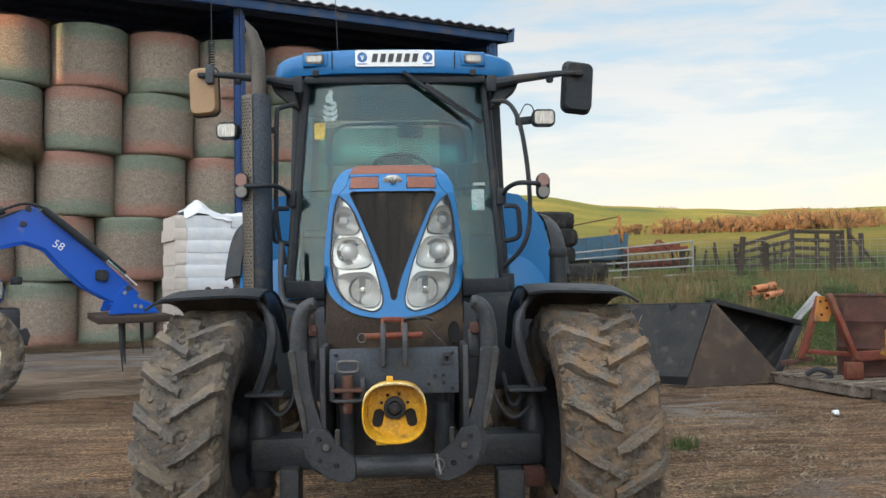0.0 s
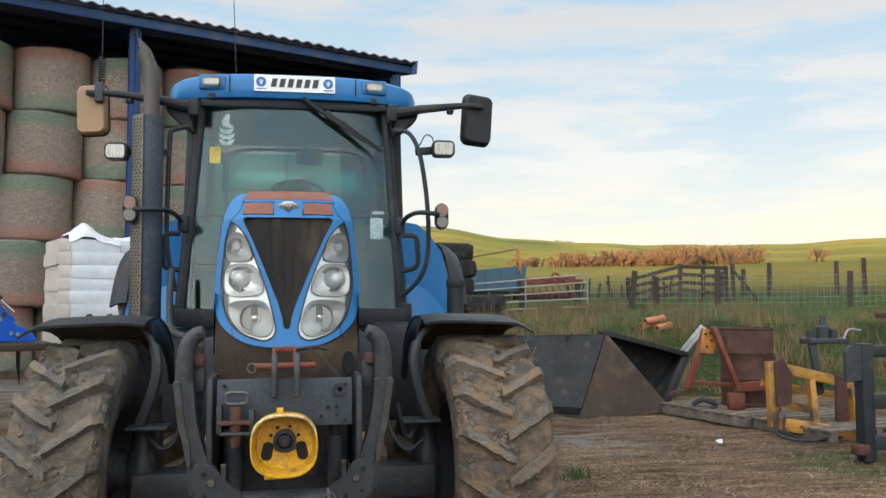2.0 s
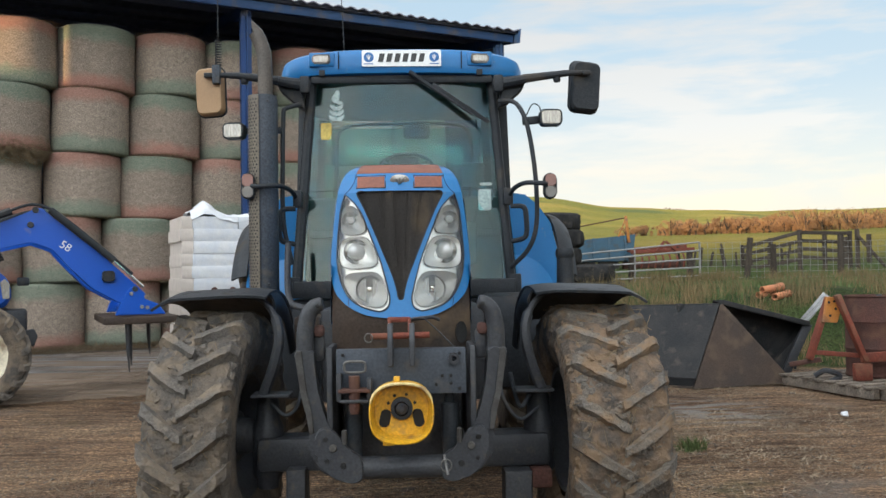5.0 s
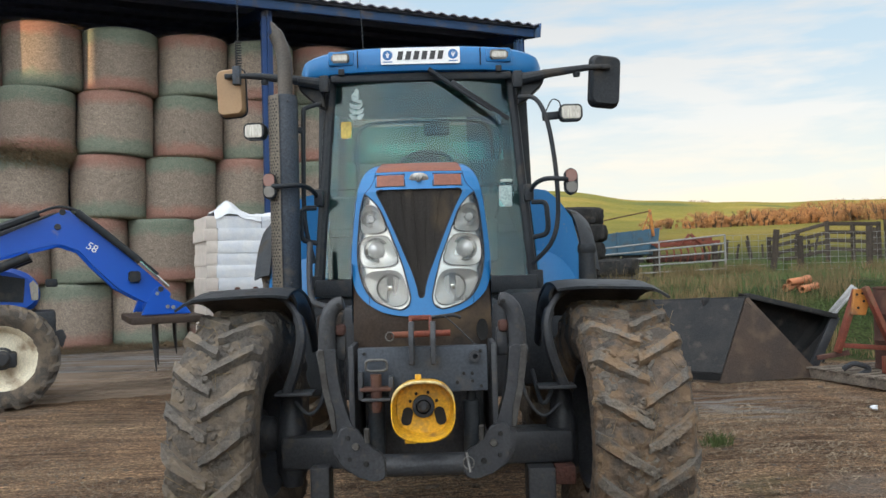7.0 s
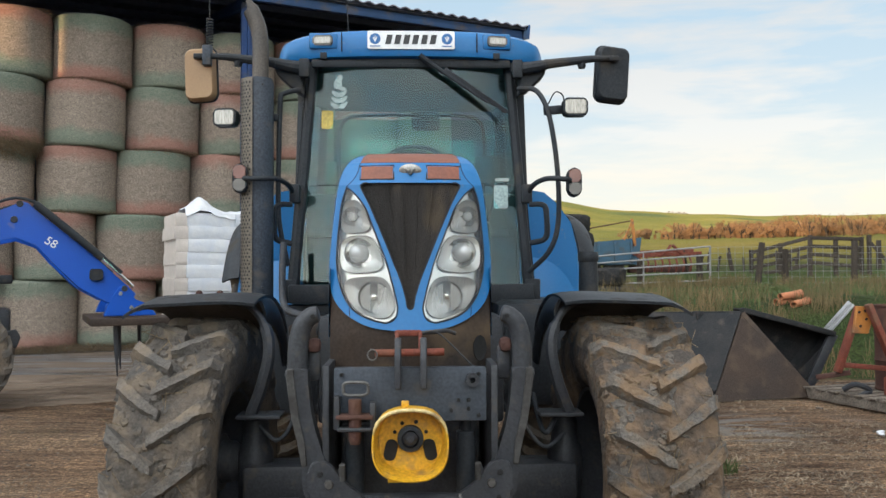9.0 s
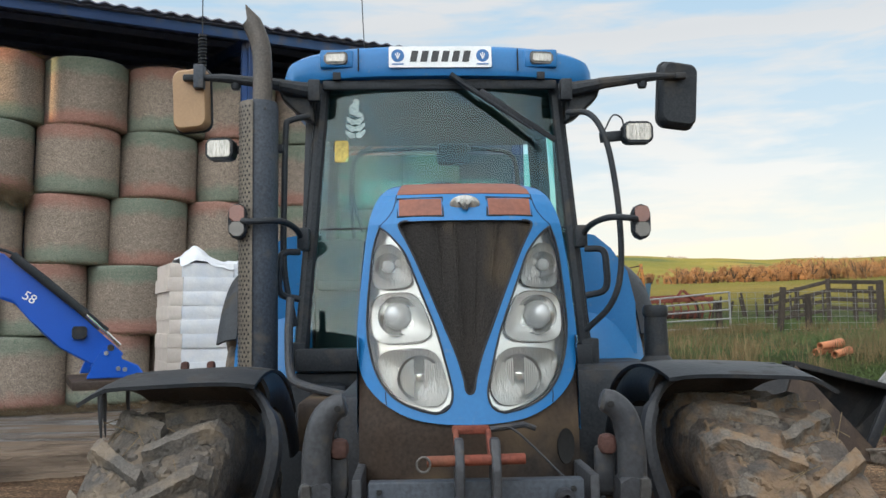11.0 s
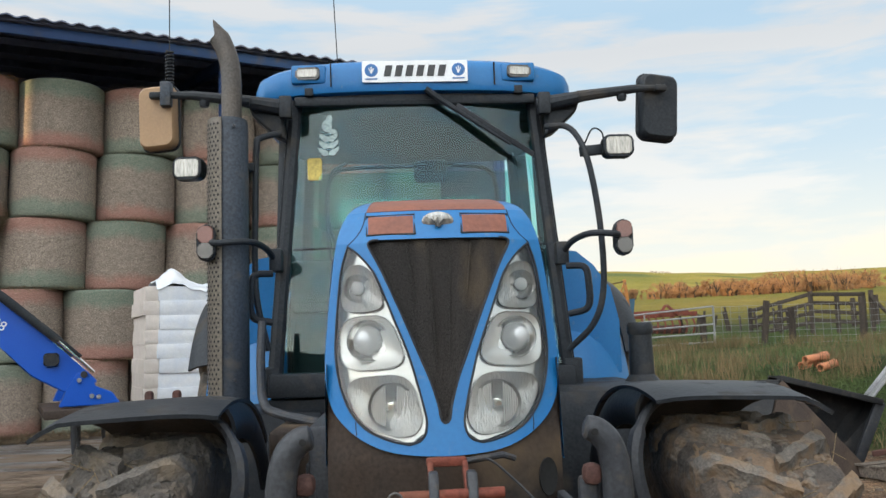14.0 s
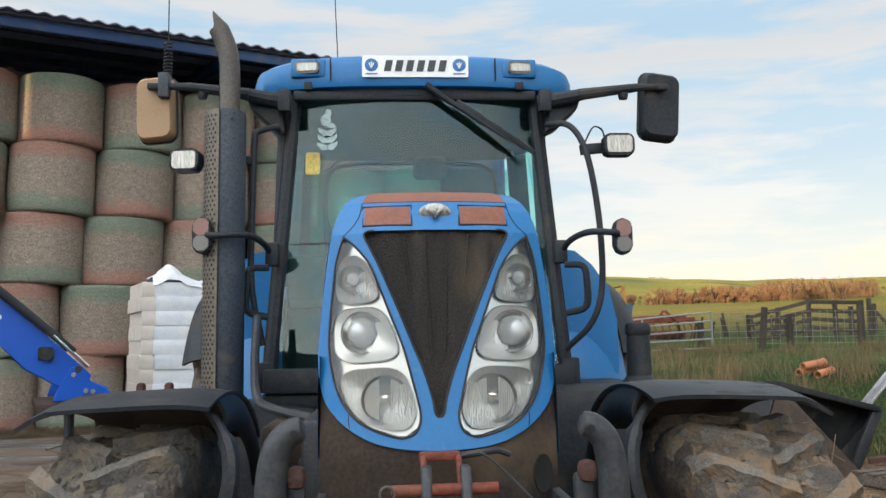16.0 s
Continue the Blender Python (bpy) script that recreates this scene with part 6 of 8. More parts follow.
    # mirrors
    for sd, x0, z0, w, h, key in ((-1, -1.25, 2.56, 0.185, 0.315, "tan"), (1, 1.215, 2.575, 0.20, 0.335, "black")):
        mi = new("mirror")
        mi.parent = T
        mi["label"] = "wing mirror with a tan back" if sd < 0 else "wing mirror with a black plastic back"
        m = pose(x0, 0.02, z0, 0, -2 if sd < 0 else 4, 12 * sd)
        bm = bmesh.new()
        rings = []
        for k, d in ((0.90, -0.045), (0.965, -0.035), (1.0, -0.01), (1.0, 0.02), (0.97, 0.03)):
            rings.append([bm.verts.new((x * k, d, z * k)) for x, z in rounded(w, h, 0.045, 6)])
        nn = len(rings[0])
        for a, b in zip(rings, rings[1:]):
            for k in range(nn):
                bm.faces.new((a[k], a[(k + 1) % nn], b[(k + 1) % nn], b[k]))
        bm.faces.new(rings[0])
        bm.faces.new(rings[-1][::-1])
        bmesh.ops.transform(bm, matrix=m, verts=bm.verts)
        part("mirror_shell", bm, M[key], mi)
        part("mirror_rim", tube([m @ Vector((x, 0.012, z)) for x, z in rounded(w * 1.01, h * 1.01, 0.045, 6) + rounded(w * 1.01, h * 1.01, 0.045, 6)[:1]], 0.008, 6), M["black"], mi)
        part("mirror_glass", prism(rounded(w * 0.92, h * 0.94, 0.04), 0.004, m @ pose(0, 0.034, 0) @ FRONT), M["chrome"], mi)
        part("mirror_arm", tube([(sd * 0.62, 0.02, 2.60), (sd * 0.70, -0.02, 2.605), (sd * 0.84, -0.05, 2.625)], [0.05, 0.038, 0.028], 10), M["black"], mi)
        part("mirror_arm", tube([(sd * 0.80, -0.05, 2.62), (sd * 1.08, -0.06, 2.652), (x0 - sd * 0.02, -0.05, 2.66)], [0.03, 0.022, 0.014], 10), M["black"], mi)
        part("arm_knob", lathe([(0, -0.05), (0.02, -0.048), (0.026, -0.03), (0.02, 0.0), (0, 0.0)], 12, pose(sd * 1.02, -0.05, 2.645)), M["black"], mi)
        part("arm_clamp", box((x0 - 0.03, -0.07, 2.64), (x0 + 0.03, -0.03, 2.672), 0.008), M["black"], mi)
        part("arm_root", prism([(0.0, 0.0), (0.17, 0.045), (0.14, -0.04), (0.03, -0.14), (-0.02, -0.16)], 0.10, FRONT @ pose(0, 2.60, 0.0) @ Matrix.Diagonal((sd, 1, 1, 1)) @ pose(0.66, 0, -0.10), bevel=0.01), M["black"], mi)
        part("hinge", box((sd * 0.635 - 0.03, -0.05, 2.54), (sd * 0.635 + 0.03, 0.0, 2.65), 0.008), M["black"], mi)
    # lamp hoops and lamps
    hp = [(0.64, -0.02, 2.48), (0.73, -0.10, 2.455), (0.785, -0.16, 2.35), (0.822, -0.18, 2.18), (0.85, -0.18, 1.92), (0.85, -0.17, 1.66), (0.80, -0.15, 1.50), (0.69, -0.08, 1.38)]
    part("lamp_hoop", tube(smooth_path(hp, 5), 0.015, 10), M["black"], T, "bent black steel hoop")
    lamp_box(T, (0.955, -0.12, 2.34), 0.145, 0.105, 0.07)
    part("lamp_bracket", beam((0.775, -0.15, 2.32), (0.90, -0.13, 2.335), 0.03, 0.05), M["black"], T)
    part("lamp_wire", tube(smooth_path([(0.80, -0.15, 2.36), (0.84, -0.15, 2.43), (0.885, -0.14, 2.42), (0.90, -0.13, 2.37)], 5), 0.004, 6), M["black"], T)
    hl_ = [(-0.66, -0.02, 2.47), (-0.75, -0.08, 2.43), (-0.765, -0.10, 2.38), (-0.77, -0.11, 2.1), (-0.77, -0.11, 1.7), (-0.72, -0.08, 1.42)]
    part("lamp_hoop", tube(smooth_path(hl_, 5), 0.015, 10), M["black"], T, "bent black steel hoop")
    lamp_box(T, (-1.065, -0.10, 2.275), 0.135, 0.105, 0.07, turn=-7)
    part("lamp_bracket", beam((-0.77, -0.13, 2.28), (-1.01, -0.10, 2.28), 0.03, 0.04), M["black"], T)
    for sd, x0, z0 in ((-1, -0.953, 1.905), (1, 0.92, 1.885)):
        o = part("indicator", prism(rounded(0.082, 0.165, 0.040), 0.05, pose(x0, -0.27, z0) @ FRONT, bevel=0.008), M["black"], T, "side lamp with a clear and amber lens")
        part("upper_lens", prism(rounded(0.066, 0.074, 0.018), 0.016, pose(x0, -0.319, z0 + 0.036) @ FRONT, bevel=0.005), M["amber"], o, "dull pinkish amber lens")
        part("lower_lens", prism(rounded(0.066, 0.066, 0.018), 0.014, pose(x0, -0.319, z0 - 0.036) @ FRONT, bevel=0.005), M["smokelens"], o, "smoky clear lens")
        part("indicator_arm", tube(smooth_path([(sd * 0.69, -0.02, 1.83), (sd * 0.71, -0.14, 1.885), (sd * 0.76, -0.31, 1.905), (x0 - sd * 0.06, -0.34, 1.90), (x0, -0.30, z0 + 0.01)], 5), 0.015, 10), M["black"], T)
        part("arm_boss", box((sd * 0.685 - 0.03, -0.08, 1.79), (sd * 0.685 + 0.03, 0.0, 1.90), 0.01), M["black"], T)
    # exhaust
    X = new("exhaust")
    X.parent = T
    X["label"] = "dark upright exhaust with a perforated guard"
    X.matrix_local = Matrix.Translation((-0.0022, 0.195, -0.049)) @ Matrix.Scale(1.036, 4)
    part("silencer", lathe([(0.0, 1.19), (0.075, 1.19), (0.083, 1.21), (0.083, 2.425), (0.078, 2.445), (0.0, 2.45)], 30, pose(-0.838, -0.39, 0)), M["greyplate"], X)
    gd = grid(lambda u, v: (-0.838 + 0.094 * math.sin(radians(-88 + 78 * u)), -0.39 - 0.094 * math.cos(radians(-88 + 78 * u)), 1.19 + 1.25 * v), steps(0, 1, 12), steps(0, 1, 2), thick=0.004)
    guard = part("perforated_guard", gd, M["perf"], X, "perforated steel heat guard")
    dots = bmesh.new()
    for i in range(62):
        for j in range(6):
            a = radians(-84 + 72 * ((j + 0.5 * (i % 2)) / 6))
            c = Vector((-0.838 + 0.0985 * math.sin(a), -0.39 - 0.0985 * math.cos(a), 1.21 + 1.22 * i / 62))
            s = Vector((math.cos(a), math.sin(a), 0))
            dots.faces.new([dots.verts.new(c + 0.0048 * math.cos(q) * s + Vector((0, 0, 0.0062 * math.sin(q)))) for q in (0.3, 1.35, 2.4, 3.44, 4.49, 5.54)])
    tagged(part("guard_mesh", dots, M["hole"], guard), kind="stuff")
    for z in (1.3, 1.9, 2.4):
        part("guard_screw", lathe([(0, 0.006), (0.007, 0.004), (0.008, 0)], 8, pose(-0.80, -0.475, z, 90, 0, 0)), M["iron"], guard)
    pts = smooth_path([(-0.828, -0.39, 2.44), (-0.828, -0.39, 2.62), (-0.838, -0.39, 2.72), (-0.862, -0.39, 2.79), (-0.885, -0.39, 2.84)], 5)
    st = tube(pts, 0.045, 16, cap=False)
    # the end is cut upright, so that its mouth looks sideways
    end = pts[-1]
    for v in list(st.verts)[-16:]:
        o = v.co - end
        k = (o.x * 0.8 + o.z * 0.6) / 0.045
        v.co = Vector((-0.8965 - 0.0085 * k, -0.39 + o.y, 2.8575 + 0.0575 * k))
    part("stack_pipe", st, M["stack"], X, "heat-browned steel stack pipe")
    part("stack_bore", tube([p for p in pts[-6:-1]], 0.040, 16), M["hole"], X)
    # aerials
    part("aerial", tube([(-1.20, 0.0, 2.90), (-1.205, 0.0, 3.9)], 0.003, 5), M["black"], T)
    coil = [(-1.20 + 0.018 * math.cos(k * 0.7), 0.018 * math.sin(k * 0.7), 2.72 + k * 0.0019) for k in range(95)]
    part("aerial_spring", tube(coil, 0.005, 5), M["black"], T, "coiled black aerial base")
    part("aerial_mount", box((-1.225, -0.08, 2.60), (-1.175, -0.02, 2.72), 0.006), M["greyplate"], T)
    part("aerial", tube([(-0.40, 0.35, 2.83), (-0.44, 0.40, 3.7)], 0.003, 5), M["black"], T)
    # hoses beside the bonnet
    part("hose", tube(smooth_path([(-0.72, -0.25, 1.55), (-0.72, -0.30, 1.35), (-0.70, -0.35, 1.20), (-0.62, -0.45, 1.16), (-0.42, -0.55, 1.12)], 5), 0.020, 10), M["iron"], T, "dark metal pipe")
    part("side_duct", box((-0.62, -0.75, 0.92), (-0.34, -0.25, 1.12), 0.02), M["cowl"], T)
    for x in (-1.03, -0.93):
        part("guard_lug", box((x - 0.015, -0.9, 1.20), (x + 0.015, -0.86, 1.295), 0.012), M["rust"], T)
    return T


build_tractor()

# an unseen wall, added behind the camera to keep the low sun off the yard
# it stands far off and low in the sky; its notch shapes one bale's sun patch
N = Vector((SUN_DIR.x, SUN_DIR.y, 0)).normalized()
ALONG = Vector((-N.y, N.x, 0))
RISE = SUN_DIR.z / math.hypot(SUN_DIR.x, SUN_DIR.y)
FAR = 60.0
spot = Vector((-7.26, 9.29, 0))
gap = spot.dot(ALONG)
top = 6.75 + RISE * (FAR - spot.dot(N))
sh = bmesh.new()
for t0, t1, h in ((-75, gap - 0.02, top), (gap - 0.02, gap + 0.46, top - 1.75), (gap + 0.46, 75, top)):
    a, b = N * FAR + ALONG * t0, N * FAR + ALONG * t1
    beam((a.x, a.y, h / 2 - 0.5), (b.x, b.y, h / 2 - 0.5), 0.3, h + 1.0, sh, 0)
tagged(part("wall_behind", sh, M["wall"]), "plain unseen wall added behind the camera to block the low sun", "wall", kind="structure")


# ---- loader tractor beside the barn ----
LOADER = Matrix.Translation((-2.95, 4.05, 0)) @ pose(0, 0, 0, 0, 0, 24.8)      # x along the barn, y into it, at the loader's foot


def build_loader():
    T = thing("loader_tractor", "bright blue loader tractor with a cream wheel beside the barn", "tractor", at=LOADER)

    def lp(name, bm, material, parent=None, label=""):
        return part(name, bm, material, parent or T, label)

    boom_out = [(-3.6, 1.12), (-3.6, 1.30), (-1.74, 1.82), (-1.20, 2.05), (-1.12, 2.12), (-1.04, 2.10), (-0.97, 2.01), (-0.44, 1.58), (-0.06, 1.22), (0.0, 1.16), (-0.08, 1.06), (-0.30, 1.07), (-0.57, 1.23), (-0.82, 1.50), (-0.95, 1.68), (-1.16, 1.76), (-1.74, 1.61)]
    for y in (0.0, 1.05):
        b = lp("boom", prism(boom_out, 0.11, FRONT @ pose(0, 0, -y - 0.11), bevel=0.012), M["royal"], None, "royal blue loader boom")
        lp("cylinder", tube([(-0.98, y - 0.05, 2.09), (-0.34, y - 0.05, 1.54)], 0.04, 12), M["black"], b)
        lp("ram_rod", tube([(-0.34, y - 0.05, 1.54), (-0.04, y - 0.05, 1.24)], 0.018, 10), M["chrome"], b, "chromed ram rod")
        lp("hose", tube(smooth_path([(-1.9, y - 0.06, 1.84), (-1.4, y - 0.06, 2.06), (-1.1, y - 0.06, 2.14), (-0.8, y - 0.06, 1.97), (-0.15, y - 0.06, 1.39)], 5), 0.016, 8), M["black"], b)
        lp("hose", tube(smooth_path([(-2.9, y - 0.06, 1.60), (-1.9, y - 0.06, 1.86), (-1.35, y - 0.06, 2.07)], 4), 0.045, 8), M["black"], b)
        lp("lift_ram", tube([(-2.6, y + 0.05, 1.12), (-1.45, y + 0.03, 1.62)], 0.05, 12), M["black"], b)
        lp("bracket", prism(rounded(0.13, 0.12, 0.03), 0.05, FRONT @ pose(-0.40, 1.37, -y), bevel=0.012), M["black"], b, "black plastic bracket")
        for px, pz in ((-1.12, 2.09), (-1.17, 1.93), (-0.12, 1.22)):
            lp("pivot", lathe([(0, 0.02), (0.03, 0.02), (0.034, 0)], 12, pose(px, y, pz, 90, 0, 0)), M["iron"], b)
        for k, px in enumerate((-0.90, -0.845, -0.79)):
            if k == 0:
                num = bpy.data.curves.new("model_number", "FONT")
                num.body, num.size, num.extrude = "58", 0.12, 0.001
                num.materials.append(M["white"])
                ob = new("model_number", num)
                ob.parent = b
                ob.matrix_local = pose(px, y - 0.004, 1.70, 90, 0, 0) @ pose(0, 0, 0, 0, 0, -32)
        hd = prism([(-0.33, 0.93), (0.21, 0.93), (0.13, 1.05), (-0.02, 1.10), (-0.08, 1.25), (-0.18, 1.24), (-0.27, 1.08)], 0.09, FRONT @ pose(0, 0, -y - 0.08), bevel=0.01)
        h = lp("quick_hitch", hd, M["royal"])
        for px, pz in ((-0.05, 1.02), (0.01, 1.01), (-0.16, 1.17)):
            lp("hitch_pin", lathe([(0, 0.016), (0.02, 0.016), (0.022, 0)], 10, pose(px, y - 0.01, pz, 90, 0, 0)), M["galv"], h)
    lp("cross_tube", tube([(-1.1, 0.05, 1.86), (-1.1, 1.1, 1.86)], 0.06, 12), M["royal"])
    lp("hitch_tube", tube([(-0.18, 0.05, 1.0), (-0.18, 1.1, 1.0)], 0.045, 12), M["royal"])
    bonnet = [(-3.8, 1.02), (-3.8, 1.58), (-2.1, 1.55), (-1.62, 1.50), (-1.44, 1.42), (-1.36, 1.28), (-1.36, 1.10), (-1.47, 1.02)]
    bn = lp("bonnet", prism(bonnet, 0.6, FRONT @ pose(0, 0, -0.88), bevel=0.05), M["royal"], None, "blue bonnet")
    lp("grille", prism([(-1.78, 1.14), (-1.52, 1.12), (-1.50, 1.38), (-1.84, 1.44)], 0.01, FRONT @ pose(0, 0, -0.28)), M["black"], bn)
    lp("headlamp", prism([(-1.44, 1.14), (-1.37, 1.14), (-1.37, 1.30), (-1.42, 1.36), (-1.46, 1.32)], 0.012, FRONT @ pose(0, 0, -0.28), bevel=0.003), M["whitelens"], bn, "clear headlamp")
    lp("front_weight", box((-1.46, 0.35, 0.55), (-1.2, 0.80, 1.02), 0.04), M["iron"])
    lp("loader_frame", box((-2.8, 0.02, 0.6), (-2.45, 0.14, 1.65), 0.02), M["iron"])
    lp("chassis", box((-3.8, 0.35, 0.5), (-1.45, 0.80, 1.05), 0.03), M["iron"])
    lp("axle", box((-1.86, -0.1, 0.45), (-1.58, 1.2, 0.62), 0.03), M["iron"])
    for y, turn in ((0.02, -90), (1.14, 90)):
        wheel(T, pose(-1.72, y, 0.55, 0, 0, turn), 0.56, 0.34, 0.34, 18, 0.03, M["rim"])
    lp("lamp_bracket", box((-1.30, 0.1, 1.28), (-1.18, 0.2, 1.37), 0.015), M["black"])
    lp("hook", prism([(-1.24, 0.70), (-1.14, 0.62), (-1.10, 0.74), (-1.14, 0.82), (-1.24, 0.8)], 0.05, FRONT @ pose(0, 0, -0.1), bevel=0.01), M["iron"])
    return T


build_loader()


def build_spike():
    S = thing("bale_spike", "rusty flat spike frame with tines hanging from the loader", "bale spike", at=LOADER)
    part("plate", box((-0.46, -0.15, 0.835), (0.34, 1.2, 0.915), 0.012), M["bucket"], S, "flat brown steel plate")
    for x, y, z in ((-0.21, -0.05, 0.30), (-0.14, 0.35, 0.33), (0.16, 1.1, 0.38)):
        part("tine", tube([(x, y, 0.86), (x + 0.005, y, 0.6), (x + 0.02, y, z)], [0.028, 0.024, 0.006], 8), M["iron"], S)


build_spike()


# ---- pallet of bags ----
def build_bags():
    org = Matrix.Translation((-2.95, 5.6, 0.035)) @ pose(0, 0, 0, 0, 0, 24.8)
    P = thing("bag_pallet", "wooden pallet under the stack of white bags", "pallet", at=org)
    for k in range(7):
        part("slat", box((0, 0.02 + k * 0.16, 0.105), (1.2, 0.12 + k * 0.16, 0.125), 0.003), M["pallet"], P)
    for k in range(3):
        part("runner", box((0.02 + k * 0.53, 0, 0.0), (0.12 + k * 0.53, 1.1, 0.105), 0.003), M["pallet"], P)
    rngb = random.Random(9)

    def bag_mesh(w, d, h, seed):
        bm = bmesh.new()
        bmesh.ops.create_cube(bm, size=1)
        bmesh.ops.subdivide_edges(bm, edges=bm.edges[:], cuts=4, use_grid_fill=True)
        for v in bm.verts:
            x, y, z = v.co * 2
            e = max(abs(x), abs(y)) ** 6
            f = 1 - 0.035 * e
            px = math.copysign(abs(x) ** 0.9, x) * (1 - 0.012 * z ** 4)
            py = math.copysign(abs(y) ** 0.9, y) * (1 - 0.014 * z ** 4)
            v.co = Vector((px * w / 2, py * d / 2, z * f * h / 2 * 1.02)) + 0.007 * noise.noise_vector(v.co * 6 + Vector((seed, 0, 0)))
        return bm
    whites = [mesh_of(bag_mesh(0.60, 1.0, 0.168, i), "feed_bag", M["bag"], 70) for i in range(3)]
    ends = [mesh_of(bag_mesh(0.175, 0.98, 0.168, 10 + i), "feed_bag", M["kraft"], 70) for i in range(2)]
    z = 0.21
    for layer in range(12):
        for k in range(2):
            b = tagged(new("feed_bag", whites[(layer + k) % 3]), "plump white plastic feed bag on the pallet", "bag", "white bags on the pallet")
            b.matrix_world = org @ pose(0.42 + 0.60 * k + rngb.uniform(-0.012, 0.012), 0.52 + rngb.uniform(-0.02, 0.01), z, 0, 0, rngb.uniform(-1, 1))
        b = tagged(new("feed_bag", ends[layer % 2]), "cream-sided feed bag at the stack's end", "bag", "white bags on the pallet")
        b.matrix_world = org @ pose(0.06 + rngb.uniform(-0.014, 0.014), 0.53, z)
        z += 0.1655
    # crumpled sheet on top
    def sheet(u, v):
        x, y = 0.10 + 1.14 * u, 0.0 + 1.0 * v
        peak = 0.17 * math.exp(-((u - 0.18) / 0.14) ** 2 - ((v - 0.3) / 0.4) ** 2)
        zz = z - 0.05 + peak - 0.09 * max(0, 0.08 - v) / 0.08 + 0.03 * noise.noise(Vector((u * 5, v * 5, 1))) + 0.03 * noise.noise(Vector((u * 13, v * 13, 2)))
        return (x, y, zz)
    sh_ = part("plastic_sheet", grid(sheet, steps(0, 1, 34), steps(0, 1, 30)), M["bag"])
    sh_.matrix_world = org
    tagged(sh_, "crumpled white plastic sheet lying on the bags", "sheet")


build_bags()


# ---- right of the tractor: bucket, scoop, drum, frames ----
def plate(a, b, c, d=None, thick=0.02, bm=None):
    """A steel plate through three or four corners."""
    bm = bm or bmesh.new()
    pts = [Vector(p) for p in (a, b, c, d) if p is not None]
    nrm = (pts[1] - pts[0]).cross(pts[2] - pts[0]).normalized() * thick
    lo = [bm.verts.new(p) for p in pts]
    hi = [bm.verts.new(p + nrm) for p in pts]
    n = len(pts)
    bm.faces.new(lo[::-1])
    bm.faces.new(hi)
    for i in range(n):
        bm.faces.new((lo[i], lo[(i + 1) % n], hi[(i + 1) % n], hi[i]))
    return bm


B = thing("loader_bucket", "worn brown steel loader bucket resting on the yard", "bucket")
P1, P2, P3 = Vector((3.61, 4.08, 0.92)), Vector((3.14, 3.70, 0.01)), Vector((4.36, 3.92, 0.02))
W = Vector((-1.45, 1.10, -0.06))
W0 = Vector((W.x, W.y, 0))
part("side_plate", plate(P1, P2, P3, thick=0.025), M["bucket"], B, "brown worn side plate")
part("side_plate", plate(P1 + W, P2 + W0, P3 + W0, thick=0.025), M["bucket"], B)
part("back_plate", plate(P1, P1 + W, P2 + W0 + Vector((0.06, 0.05, 0.10)), P2 + Vector((0.06, 0.05, 0.10)), thick=0.025), M["bucketblack"], B, "scuffed black back plate")
part("heel_plate", plate(P2 + Vector((0.06, 0.05, 0.11)), P2 + W0 + Vector((0.06, 0.05, 0.11)), P2 + W0 + Vector((0.14, 0.03, 0)), P2 + Vector((0.14, 0.03, 0)), thick=0.02), M["bucketblack"], B)
part("floor_plate", plate(P2 + Vector((0.1, 0, 0)), P3, P3 + W0, P2 + W0 + Vector((0.1, 0, 0)), thick=0.02), M["bucket"], B)
part("rim", beam(P1 + Vector((0, -0.02, 0)), P3, 0.06, 0.025, up=(0.2, -1, 0.3)), M["bucket"], B)
for k in (0.25, 0.62):
    q = P1 + W * k
    part("hook", box((q.x - 0.06, q.y - 0.06, q.z - 0.10), (q.x + 0.02, q.y + 0.05, q.z + 0.03), 0.012), M["bucketblack"], B)
part("top_lip", beam(P1, P1 + W, 0.05, 0.05), M["bucketblack"], B)

S2 = thing("grain_scoop", "dark open steel scoop with a heavy rim beside the bucket", "scoop")
A1, A2, A3, A4 = Vector((3.67, 4.20, 0.95)), Vector((4.77, 4.35, 0.67)), Vector((4.50, 4.32, 0.05)), Vector((3.75, 4.36, 0.02))
part("back_plate", plate(A1 + Vector((0, 0.25, 0)), A2 + Vector((0, 0.25, 0)), A3 + Vector((-0.2, 0.3, 0)), A4 + Vector((0, 0.3, 0)), thick=0.02), M["bucketblack"], S2)
part("rim", beam(A1, A2, 0.10, 0.06), M["bucketblack"], S2, "heavy worn black rim")
part("side_bar", beam(A2, A3 + Vector((-0.05, 0, 0)), 0.05, 0.10, up=(1, 0, 0)), M["iron"], S2)
part("top_plate", plate(A1, A2, A2 + Vector((0, 0.27, 0)), A1 + Vector((0, 0.27, 0)), thick=0.02), M["bucketblack"], S2)
part("floor_plate", plate(A4, A3, A3 + Vector((-0.2, 0.3, 0)), A4 + Vector((0, 0.3, 0)), thick=0.02), M["bucketblack"], S2)
part("end_plate", plate(A2, A3, A3 + Vector((-0.2, 0.3, 0)), A2 + Vector((0, 0.27, 0)), thick=0.02), M["bucketblack"], S2)

